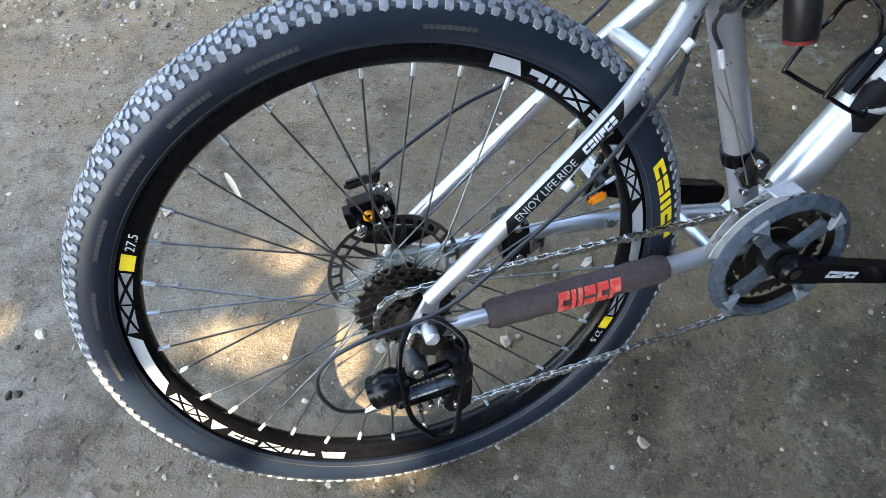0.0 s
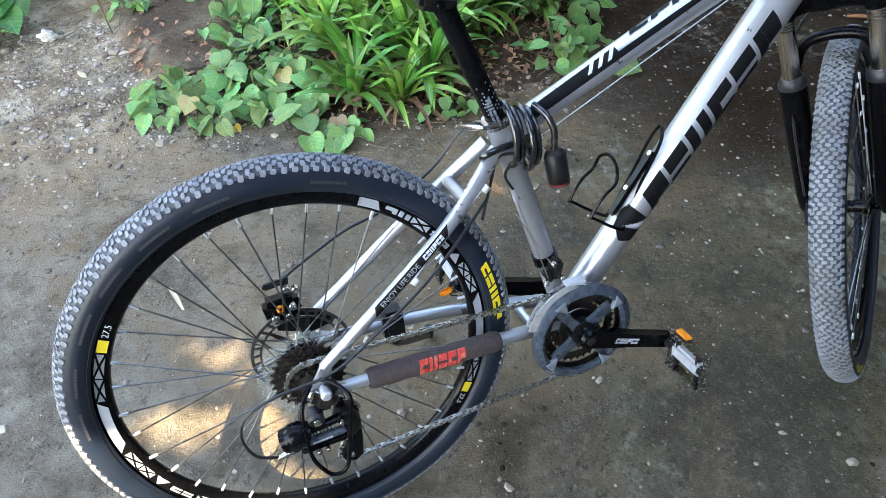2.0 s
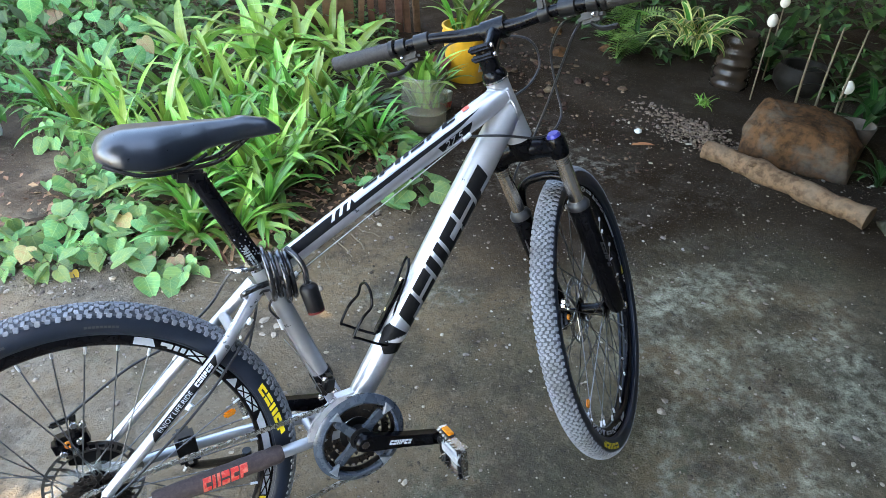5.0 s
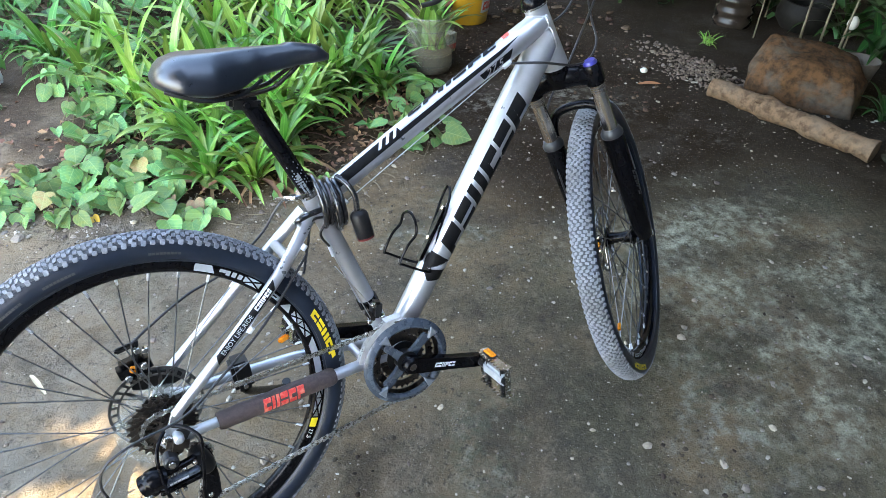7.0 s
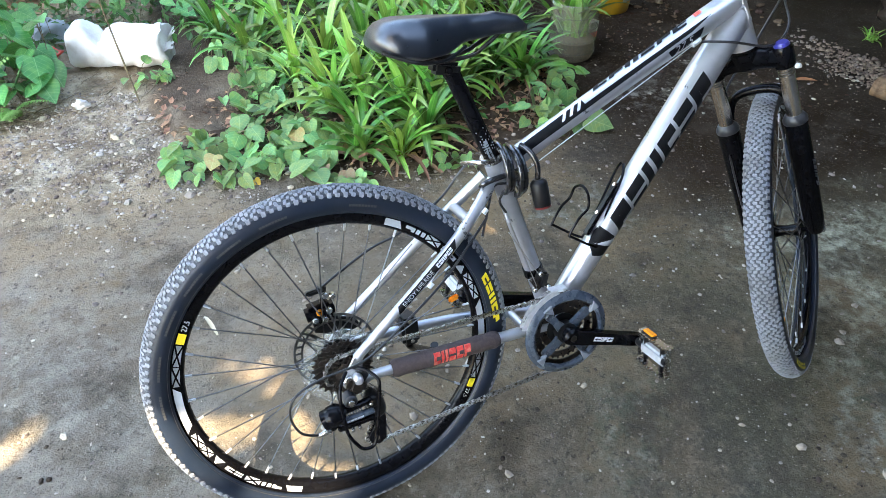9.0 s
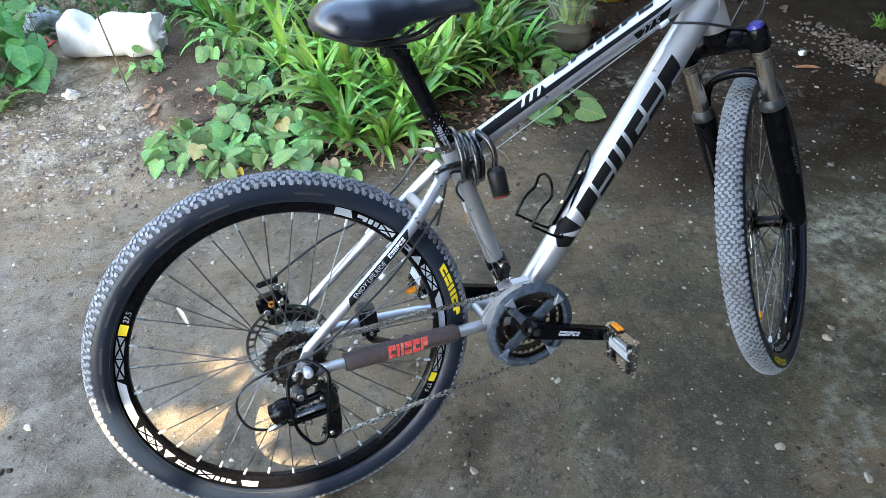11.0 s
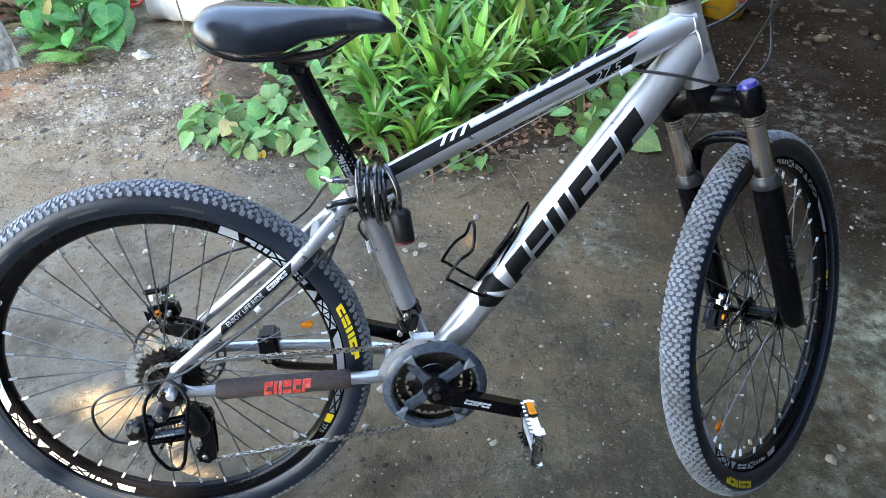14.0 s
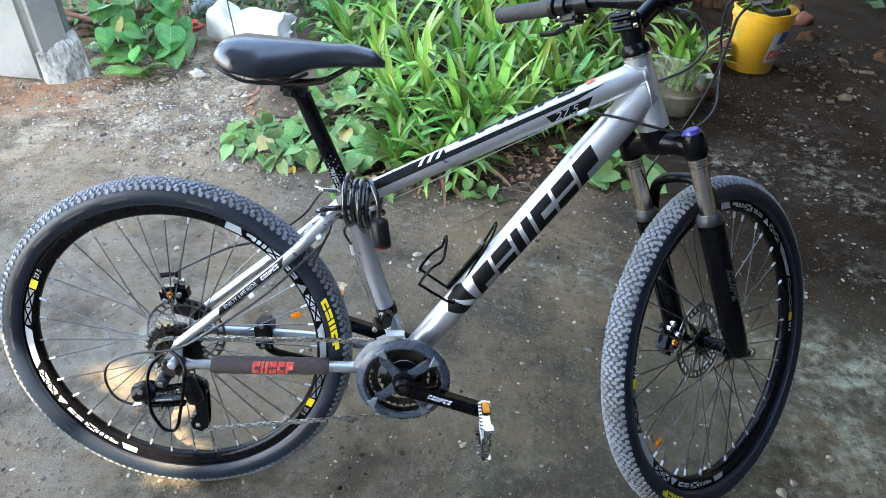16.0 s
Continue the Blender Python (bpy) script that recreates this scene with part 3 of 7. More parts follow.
tt_film = tube_film(TT0, TT1, tt_r)
part("top_tube_band", patch([((0.045, 0.002), (0.20, 0.004), (0.20, 0.024), (0.045, 0.020)), ((0.20, 0.004), (0.44, 0.0075), (0.492, 0.0150), (0.20, 0.0135))], tt_film, None, 40, 5), BLACK_DECAL, bicycle, "black band along the top tube")
blocks("top_tube_stripe", [((0.145, 0.010), (0.152, 0.010), (0.168, 0.026), (0.161, 0.026)), ((0.162, 0.010), (0.169, 0.010), (0.185, 0.026), (0.178, 0.026)), ((0.179, 0.010), (0.186, 0.010), (0.202, 0.026), (0.195, 0.026))], tube_film(TT0, TT1, tt_r, 0.0008), WHITE_DECAL, bicycle, "white slash on the top tube", 6, 4)
blocks("top_tube_mark", bars([NOTCH, STEP, TWIN, SLIT, STEP, NOTCH], 0.225, 0.445, 0.0245, 0.038, 0.010), tube_film(TT0, TT1, tt_r, 0.0012), BLACK_DECAL, bicycle, "dark printed blocks along the top tube", 5, 4)
part("top_tube_badge", patch([((0.388, -0.0125), (0.452, -0.0125), (0.466, 0.0035), (0.382, 0.0015))], tt_film, None, 10, 4), BLACK_DECAL, bicycle)
bm = letters("27.5", 0.0185, 0.0001)
bmesh.ops.triangulate(bm, faces=bm.faces)
for _ in range(2):
    bmesh.ops.subdivide_edges(bm, edges=[e for e in bm.edges if e.calc_length() > 0.003], cuts=1)
    bmesh.ops.triangulate(bm, faces=bm.faces)
pl = tube_film(TT0, TT1, tt_r, 0.0010)
for v in bm.verts:
    v.co = pl(0.394 + v.co.x * 1.32 + v.co.y * 0.45, -0.0110 + v.co.y)
part("top_tube_number", bm, WHITE_DECAL, bicycle, "white number 27.5 on a black badge")
part("red_dash", patch([((0.464, 0.028), (0.480, 0.028), (0.484, 0.039), (0.468, 0.039))], tube_film(TT0, TT1, tt_r, 0.0013), None, 3, 3), RED_DECAL, bicycle)
# words on the right seat stay
ss = curve([L(0.022, 0.036, -0.066), L(0.225, 0.198, -0.052), L(0.328, 0.292, -0.019)], 30)
slen = [0.0]
for a, b in zip(ss, ss[1:]):
    slen.append(slen[-1] + (b - a).length)


def ss_film(u, v, lift=0.0006):
    i = max(k for k in range(len(ss) - 1) if slen[k] <= max(u, 0))
    d = (ss[i + 1] - ss[i]).normalized()
    c = ss[i] + d * (u - slen[i])
    out = Vector((0, -1, 0))
    out = (out - d * out.dot(d)).normalized()
    up = d.cross(out)
    if up.z < 0:
        up = -up
    r = 0.0088 + 0.0027 * u / slen[-1]
    a = v / r + 0.25
    return c + (out * math.cos(a) + up * math.sin(a)) * (r + lift)


part("seat_stay_panel", patch([((0.108, -0.0062), (0.262, -0.0062), (0.275, 0.0066), (0.118, 0.0066))], ss_film, None, 24, 6), BLACK_DECAL, bicycle, "black panel on the seat stay")
bm = letters("ENJOY LIFE.RIDE", 0.0098, 0.0001)
bmesh.ops.triangulate(bm, faces=bm.faces)
bmesh.ops.subdivide_edges(bm, edges=[e for e in bm.edges if e.calc_length() > 0.0025], cuts=1)
for v in bm.verts:
    v.co = Vector(ss_film(0.126 + v.co.x * 1.12, v.co.y * 1.05 - 0.0034, 0.0011))
part("seat_stay_words", bm, WHITE_DECAL, bicycle, "white words on the seat stay")
blocks("seat_stay_mark", bars([NOTCH, SLIT, TWIN, STEP, NOTCH, SLIT], 0.216, 0.258, -0.0032, 0.0040, 0.001), lambda u, v: ss_film(u, v, 0.0011), WHITE_DECAL, bicycle, "", 2, 3)

# --- seat post, clamp and saddle ---
P0, P1 = ST_TOP + sd * 0.0, L(0.272, 0.494)
pdir = (P1 - P0).normalized()
part("seat_post", sweep([P0 - pdir * 0.02, P0 + pdir * 0.08, P1 - pdir * 0.01, P1], [0.0145, 0.0145, 0.0145, 0.0155], 20), BLACK_PAINT, bicycle, "black seat post with faint white flecks")
film = bmesh.new()
pp = tube_film(P0, P1, lambda u: 0.0145)
rnd = random.Random(8)
for i in range(9):
    for j in range(5):
        u, v = 0.025 + 0.006 * i + 0.003 * (j % 2), -0.012 + 0.005 * j
        if rnd.random() < 1 - i / 10:
            patch([((u, v), (u + 0.0028, v), (u + 0.0028, v + 0.0022), (u, v + 0.0022))], pp, film, 1, 1)
patch(bars([NOTCH, SLIT, TWIN, STEP], 0.012, 0.05, -0.009, 0.0, 0.0), tube_film(P0, P1, lambda u: 0.0145, 0.0008), film, 2, 2)
part("post_print", film, TAB, bicycle)
part("seat_clamp", lathe([(0.0165, -0.007), (0.0225, -0.007), (0.0232, 0), (0.0225, 0.007), (0.0165, 0.007)], 28, True, None,
                         Matrix.Translation(ST_TOP + sd * 0.008) @ pdir.to_track_quat("Y", "Z").to_matrix().to_4x4()), CHROME, bicycle, "bright seat clamp collar")
part("clamp_lever", sweep(curve([ST_TOP + Vector((-0.012, -0.028, 0.008)), ST_TOP + Vector((-0.035, -0.034, 0.012)), ST_TOP + Vector((-0.052, -0.016, 0.01)), ST_TOP + Vector((-0.058, 0.016, 0.002))], 5), 0.0042, 8, False, None, 0.6), CHROME, bicycle, "bright quick release lever")
head = part("post_head", box((0.05, 0.034, 0.022), Matrix.Translation(L(0.262, 0.500)) @ rot_y(12), 0.006), BLACK_PLASTIC, bicycle)
part("clamp_bolt", disc(0.006, -0.024, 0.024, Matrix.Translation(L(0.262, 0.498)), 10), BLACK_PAINT, bicycle)


def saddle_mesh():
    bm = bmesh.new()
    rows, n, around = [], 30, 28
    for i in range(n + 1):
        t = i / n
        f = 0.138 + 0.277 * t
        half = float(np.interp(t, [0, 0.04, 0.12, 0.28, 0.45, 0.6, 0.8, 0.94, 1], [0.035, 0.058, 0.070, 0.068, 0.045, 0.029, 0.021, 0.0185, 0.009]))
        top = float(np.interp(t, [0, 0.05, 0.15, 0.3, 0.55, 0.8, 0.94, 1], [0.566, 0.585, 0.592, 0.589, 0.584, 0.579, 0.569, 0.552]))
        low = float(np.interp(t, [0, 0.08, 0.25, 0.42, 0.55, 0.75, 1], [0.548, 0.534, 0.522, 0.523, 0.537, 0.541, 0.541]))
        row = []
        for j in range(around):
            a = 2 * math.pi * j / around
            ca, sa = math.cos(a), math.sin(a)
            y = half * math.copysign(abs(ca) ** 0.75, ca)
            if sa >= 0:
                z = low + 0.010 + (top - low - 0.010) * sa ** 0.8 - 0.006 * math.exp(-(y / 0.010) ** 2) * (1 if 0.1 < t < 0.75 else 0)
            else:
                z = low + 0.010 + 0.010 * sa
            row.append(bm.verts.new(L(f, z, y)))
        rows.append(row)
    for i in range(n):
        for j in range(around):
            bm.faces.new((rows[i][j], rows[i][(j + 1) % around], rows[i + 1][(j + 1) % around], rows[i + 1][j]))
    bm.faces.new(rows[0])
    bm.faces.new(rows[-1][::-1])
    bmesh.ops.recalc_face_normals(bm, faces=bm.faces)
    return bm


saddle = part("saddle", saddle_mesh(), SADDLE, bicycle, "black padded vinyl saddle", 70)
pts = [L(0.146, 0.544, -0.046), L(0.17, 0.534, -0.066), L(0.2, 0.524, -0.069), L(0.25, 0.520, -0.049), L(0.29, 0.534, -0.033)]
part("saddle_trim", sweep(curve(pts, 6), 0.0030, 8), BLACK_PLASTIC, saddle, "black base edge under the saddle")
blocks("saddle_mark", bars([NOTCH, SLIT, TWIN, STEP, NOTCH, SLIT], 0.345, 0.392, 0.551, 0.559, 0.002), lambda u, v: L(u, v, -float(np.interp(u, [0.33, 0.37, 0.40], [0.0262, 0.0232, 0.0208]))), FAINT, saddle, "", 2, 2)
for y in (-0.021, 0.021):
    part("saddle_rail", sweep(curve([L(0.165, 0.545, y * 1.6), L(0.19, 0.528, y), L(0.225, 0.515, y), L(0.30, 0.516, y), L(0.335, 0.53, y * 0.8), L(0.365, 0.547, y * 0.5)], 6), 0.0036, 10), DARK_STEEL, saddle)

# --- cranks, rings, pedals ---
CR = L(0.447, -0.042)
crankset = part("crank_spider", prism([(0.022 * math.cos(radians(a)), 0.022 * math.sin(radians(a))) for a in range(0, 360, 18)], -0.070, -0.052, None, Matrix.Translation(CR)), BLACK_PLASTIC, bicycle, "black crank spider with grey guard")
for k in range(4):
    a = 40 + 90 * k
    m = Matrix.Translation(CR) @ rot_y(-a)
    part("spider_arm", prism([(0.010, -0.012), (0.035, -0.006), (0.060, -0.012), (0.067, -0.009), (0.066, 0.006), (0.058, 0.008), (0.036, 0.006), (0.010, 0.013)], -0.069, -0.060, None, m, None, 0.0015), GREY_PLASTIC, crankset)
    part("guard_tab", prism([(0.060, -0.003), (0.083, -0.011), (0.083, 0.011)], -0.0755, -0.066, None, Matrix.Translation(CR) @ rot_y(-(a - 2 - 5 * (k % 2))), None, 0.0015), TAB, crankset)
part("chain_guard", lathe([(0.0725, -0.069), (0.0735, -0.0715), (0.0775, -0.0735), (0.0865, -0.0705), (0.0915, -0.066), (0.0915, -0.0635), (0.0725, -0.0645)], 96, True, None, Matrix.Translation(CR)), GREY_PLASTIC, crankset, "grey plastic chain guard ring")
for r, y, n in ((0.084, -0.057, 42), (0.068, -0.050, 34), (0.05, -0.043, 24)):
    bm = toothed(r - 0.017, r - 0.003, r + 0.002, n, y - 0.001, y + 0.001)
    bmesh.ops.transform(bm, matrix=Matrix.Translation(CR), verts=bm.verts)
    part("chainring", bm, DARK_STEEL, crankset)
part("chainring_back", lathe([(0.012, -0.048), (0.034, -0.049), (0.034, -0.047), (0.012, -0.046)], 48, True, None, Matrix.Translation(CR)), BLACK_PLASTIC, crankset)


def crank(side, ang):
    y0, y1 = side * 0.074, side * 0.092
    prof = [(-0.018, 0.0), (-0.013, 0.014), (0, 0.0185), (0.03, 0.0155), (0.09, 0.0125), (0.15, 0.0125), (0.166, 0.014), (0.178, 0.009), (0.181, 0.0)]
    out = prof + [(x, -z) for x, z in prof[-2:0:-1]]
    arm = part("crank_arm", prism(out, y0, y1, None, Matrix.Translation(CR) @ rot_y(-ang), None, 0.003), BLACK_PAINT, bicycle, "black crank arm with a white mark", 30)
    part("crank_bolt", disc(0.0075, y1, y1 + side * 0.004, Matrix.Translation(CR), 12), DARK_STEEL, arm)
    if side < 0:
        part("crank_boss", lathe([(0.008, y1 - 0.001), (0.016, y1 - 0.001), (0.014, y1 - 0.004), (0.008, y1 - 0.004)], 24, True, None, Matrix.Translation(CR)), BLACK_PAINT, arm)
        d = Matrix.Translation(CR) @ rot_y(-ang)
        blocks("crank_mark", bars([NOTCH, SLIT, TWIN, STEP, NOTCH, SLIT], 0.05, 0.098, -0.005, 0.005, 0.002), lambda u, v: d @ Vector((u, y1 - 0.0005, v)), WHITE_DECAL, arm, "", 2, 2)
    end = CR + Vector((0.165 * math.cos(radians(ang)), 0, 0.165 * math.sin(radians(ang))))
    return end


def pedal(end, side, tip):
    """A platform pedal; tip: degrees by which its plate is turned from level."""
    m = Matrix.Translation(end) @ rot_y(-tip)
    body = part("pedal", sweep([Vector((0, side * 0.088, 0)), Vector((0, side * 0.185, 0))], 0.009, 12), BLACK_PLASTIC, bicycle, "platform pedal with toothed metal cage and amber reflectors")
    body.matrix_basis = m
    for sx in (-1, 1):
        out = [(-0.044, -0.010), (-0.030, -0.010), (-0.026, -0.006), (0.026, -0.006), (0.030, -0.010), (0.044, -0.010), (0.046, 0.0), (0.044, 0.008)]
        for k in range(8):
            x = 0.041 - 0.0105 * k
            out += [(x, 0.008), (x - 0.002, 0.0140), (x - 0.0055, 0.0140), (x - 0.0075, 0.008)]
        out += [(-0.044, 0.008), (-0.046, 0.0)]
        mm = Matrix.Translation((sx * 0.033, side * 0.144, 0)) @ Matrix.Rotation(radians(90), 4, "Z")
        part("cage_plate", prism(out, -0.0013, 0.0013, None, mm), CHROME, body, "bright toothed cage plate")
        part("reflector", box((0.006, 0.030, 0.013), Matrix.Translation((sx * 0.0375, side * 0.126, 0)), 0.0015), AMBER, body, "amber pedal reflector")
        part("reflector_frame", box((0.004, 0.034, 0.017), Matrix.Translation((sx * 0.0353, side * 0.126, 0)), 0.001), BLACK_PLASTIC, body)
    for sy in (0.101, 0.186):
        part("cage_bridge", box((0.060, 0.006, 0.014), Matrix.Translation((0, side * sy, 0)), 0.003), CHROME, body)
    part("pedal_core", box((0.026, 0.072, 0.018), Matrix.Translation((0, side * 0.144, 0)), 0.005), ALLOY, body, "pale alloy pedal body")
    for sy in (0.118, 0.168):
        part("core_rib", box((0.062, 0.008, 0.010), Matrix.Translation((0, side * sy, 0)), 0.002), BLACK_PLASTIC, body)


CRANK_ANG = -19.5
end_r = crank(-1, CRANK_ANG)
pedal(end_r, -1, 88)
end_l = crank(1, CRANK_ANG + 180)
pedal(end_l, 1, 70)

# --- chain ---


def arc(c, r, a0, a1, n=10):
    return [Vector((c.x + r * math.cos(radians(a0 + (a1 - a0) * i / n)), 0, c.z + r * math.sin(radians(a0 + (a1 - a0) * i / n)))) for i in range(n + 1)]


PUL_U, PUL_L = L(0.044, -0.070), L(0.036, -0.155)
line = arc(L(0, 0), 0.037, 200, 88, 12) + arc(CR, 0.084, 92, -90, 22) + arc(PUL_L, 0.020, -85, -170, 8) + arc(PUL_U, 0.017, -10, 80, 6)
line.append(line[0])
dist = [0.0]
for a, b in zip(line, line[1:]):
    dist.append(dist[-1] + (b - a).length)
total = dist[-1]
count = int(total / 0.0127) // 2 * 2
pitch = total / count


def on_chain(s):
    s %= total
    i = max(k for k in range(len(line) - 1) if dist[k] <= s)
    return line[i].lerp(line[i + 1], (s - dist[i]) / max(dist[i + 1] - dist[i], 1e-9))


eight = [(-0.0092, 0.0), (-0.0082, 0.003), (-0.0062, 0.004), (0, 0.0026), (0.0062, 0.004), (0.0082, 0.003), (0.0092, 0), (0.0082, -0.003), (0.0062, -0.004), (0, -0.0026), (-0.0062, -0.004), (-0.0082, -0.003)]
chain = part("chain", sweep([on_chain(s * total / 200) for s in range(200)], 0.0011, 5, True), DARK_STEEL, bicycle, "oily steel chain")
wide = part("link", merge(prism(eight, -0.0034, -0.0024), prism(eight, 0.0024, 0.0034)), STEEL, chain)
slim = part("link", merge(prism(eight, -0.0022, -0.0012), merge(prism(eight, 0.0012, 0.0022), disc(0.0036, -0.002, 0.002, Matrix.Translation((0.0063, 0, 0)), 8))), STEEL, chain)
for k in range(count):
    a, b = on_chain(k * pitch), on_chain((k + 1) * pitch)
    c = (a + b) / 2
    f = min(max((c.x - 0.05) / 0.35, 0), 1)
    y = -0.047 - 0.009 * f
    m = Matrix.Translation((c.x, y, c.z)) @ rot_y(-math.degrees(math.atan2(b.z - a.z, b.x - a.x)))
    src = wide if k % 2 else slim
    if k < 2:
        src.matrix_basis = m
    else:
        again(src, m, chain)
for v in chain.data.vertices:
    v.co.y = -0.047 - 0.009 * min(max((v.co.x - 0.05) / 0.35, 0), 1)

# --- rear derailleur with its guard bar ---
der = part("rear_derailleur", box((0.036, 0.022, 0.034), Matrix.Translation(L(0.012, -0.010, -0.080)) @ rot_y(25), 0.009), DARK_STEEL, bicycle, "black and grey rear derailleur")
part("pivot_cap", disc(0.0125, -0.072, -0.100, Matrix.Translation(L(-0.006, -0.030)), 24, None, 0.004), SEAL, der)
part("pivot_bolt", disc(0.0062, -0.099, -0.104, Matrix.Translation(L(-0.006, -0.030)), 12), CHROME, der)
part("hanger_bolt", disc(0.0085, -0.070, -0.094, Matrix.Translation(L(0.016, 0.004)), 16, None, 0.003), ALLOY, der)
part("hanger_plate", prism([(-0.012, -0.03), (0.004, -0.034), (0.024, -0.006), (0.034, 0.002), (0.030, 0.016), (0.010, 0.012), (-0.008, -0.012)], -0.078, -0.071, None, Matrix.Translation(L(0.004, 0.0)), None, 0.0015), SEAL, der)
part("outer_knuckle", merge(sweep(curve([L(-0.060, -0.060, -0.086), L(-0.048, -0.056, -0.088), L(-0.034, -0.052, -0.090), L(-0.020, -0.056, -0.090)], 4), [0.008] + [0.0185] * 4 + [0.0205] * 4 + [0.019] * 3 + [0.012], 16), sweep([L(-0.046, -0.070, -0.084), L(-0.042, -0.084, -0.084)], [0.011, 0.007], 12)), BLACK_PAINT, der, "glossy black rounded knuckle", 60)
for k, (up0, up1, y) in enumerate(((-0.050, -0.040, -0.098), (-0.066, -0.060, -0.103), (-0.082, -0.078, -0.098))):
    part("link_plate", prism([(-0.034, up0 - 0.005), (0.030, up1 - 0.005), (0.034, up1), (0.030, up1 + 0.005), (-0.034, up0 + 0.005), (-0.038, up0)], y, y + 0.012, None, Matrix.Translation(L(0, 0)), None, 0.0018), (BLACK_PAINT, GREY_PLASTIC, BLACK_PAINT)[k], der)
part("linkage_mark", patch(bars([SOLID] * 5, -0.020, 0.012, -0.0016, 0.0016, 0.0005), lambda u, v: L(u, -0.0628 + v + 0.094 * u, -0.1036), None, 1, 1), WHITE_DECAL, der)
spring = [L(-0.022 + 0.036 * i / 60, -0.056 + 0.008 * math.sin(i * 0.75), -0.086 + 0.008 * math.cos(i * 0.75)) for i in range(61)]
part("spring", sweep(spring, 0.0012, 6), CHROME, der, "coil spring")
part("inner_knuckle", merge(sweep(curve([L(0.026, -0.040, -0.074), L(0.036, -0.052, -0.076), L(0.042, -0.070, -0.074), L(0.042, -0.086, -0.068)], 4), [0.010] + [0.0165] * 11 + [0.012], 16), disc(0.0125, -0.062, -0.094, Matrix.Translation(L(0.034, -0.048)), 20, None, 0.004)), BLACK_PLASTIC, der, "", 60)
for f_, u_ in ((-0.012, -0.084), (0.001, -0.083), (-0.034, -0.050), (0.028, -0.040)):
    part("limit_screw", disc(0.0036, -0.100, -0.108, Matrix.Translation(L(f_, u_)), 8), CHROME, der)
part("barrel_adjuster", sweep([L(-0.046, -0.082, -0.084), L(-0.050, -0.084, -0.084), L(-0.060, -0.087, -0.084), L(-0.072, -0.090, -0.084)], [0.004, 0.0065, 0.0055, 0.0034], 10), CHROME, der)
cage_out = [(-0.014, 0.010), (0.0, 0.016), (0.012, 0.010), (0.016, -0.010), (0.014, -0.060), (0.010, -0.092), (-0.004, -0.102), (-0.020, -0.096), (-0.024, -0.082), (-0.008, -0.060), (-0.010, -0.020)]
for y in (-0.037, -0.056):
    part("cage_side", prism(cage_out, y, y - 0.0024, None, Matrix.Translation(PUL_U), None, 0.0006), BLACK_PAINT, der)
for p, r in ((PUL_U, 0.016), (PUL_L, 0.018)):
    bm = toothed(0.004, r - 0.003, r + 0.001, 11, -0.0515, -0.0435)
    bmesh.ops.transform(bm, matrix=Matrix.Translation(p), verts=bm.verts)
    part("jockey_wheel", bm, BLACK_PLASTIC, der)
    part("pulley_bolt", disc(0.005, -0.057, -0.0615, Matrix.Translation(p), 10), CHROME, der)
gp = [L(0.012, 0.024, -0.074), L(0.030, 0.022, -0.088), L(0.044, 0.012, -0.104), L(0.047, 0.002, -0.110), L(0.043, -0.020, -0.113), L(0.036, -0.056, -0.116), L(0.029, -0.086, -0.119), L(0.024, -0.106, -0.121), L(0.014, -0.119, -0.122), L(-0.002, -0.117, -0.122), L(-0.012, -0.104, -0.121),
      L(-0.021, -0.086, -0.119), L(-0.025, -0.066, -0.116), L(-0.0255, -0.036, -0.111), L(-0.024, -0.006, -0.105), L(-0.016, 0.012, -0.094), L(-0.002, 0.020, -0.076)]
part("derailleur_guard", sweep(curve(gp, 5), 0.0032, 10), BLACK_PAINT, bicycle, "bent black steel guard bar")
cable = curve([L(0.30, 0.235, -0.046), L(0.20, 0.148, -0.072), L(0.10, 0.080, -0.084), L(0.03, 0.041, -0.090), L(-0.05, 0.030, -0.092), L(-0.097, 0.010, -0.092), L(-0.112, -0.028, -0.090), L(-0.100, -0.070, -0.088), L(-0.069, -0.090, -0.084)], 8)
part("shift_cable", sweep(cable, 0.0024, 8), CABLE, bicycle, "black shift cable looping behind the wheel hub")

# --- front derailleur ---
fd = part("front_derailleur", lathe([(0.0172, -0.009), (0.0205, -0.009), (0.0205, 0.009), (0.0172, 0.009)], 24, True, None, Matrix.Translation(BB + sd * 0.125) @ sd.to_track_quat("Y", "Z").to_matrix().to_4x4()), BLACK_PAINT, bicycle, "front derailleur with bright cage")
part("derailleur_arm", box((0.020, 0.026, 0.034), Matrix.Translation(L(0.414, 0.074, -0.030)) @ rot_y(15), 0.005), BLACK_PLASTIC, fd)
part("derailleur_arm", box((0.012, 0.014, 0.030), Matrix.Translation(L(0.398, 0.068, -0.034)) @ rot_y(-30), 0.003), DARK_STEEL, fd)
for p in (L(0.405, 0.092, -0.046), L(0.42, 0.062, -0.046), L(0.392, 0.06, -0.046)):
    part("bolt", disc(0.005, 0.004, -0.004, Matrix.Translation(p), 8), CHROME, fd)
for y, r0, r1 in ((-0.0635, 0.089, 0.103), (-0.049, 0.087, 0.1)):
    out = [(r0 * math.cos(radians(a)), r0 * math.sin(radians(a))) for a in range(96, 168, 6)] + [(r1 * math.cos(radians(a)), r1 * math.sin(radians(a))) for a in range(162, 101, -6)]
    part("cage_plate", prism(out, y, y - 0.0015, None, Matrix.Translation(CR)), ALLOY, fd, "bright steel cage plate")
part("cage_top", box((0.034, 0.02, 0.004), Matrix.Translation(L(0.432, 0.060, -0.061)), 0.001), ALLOY, fd)
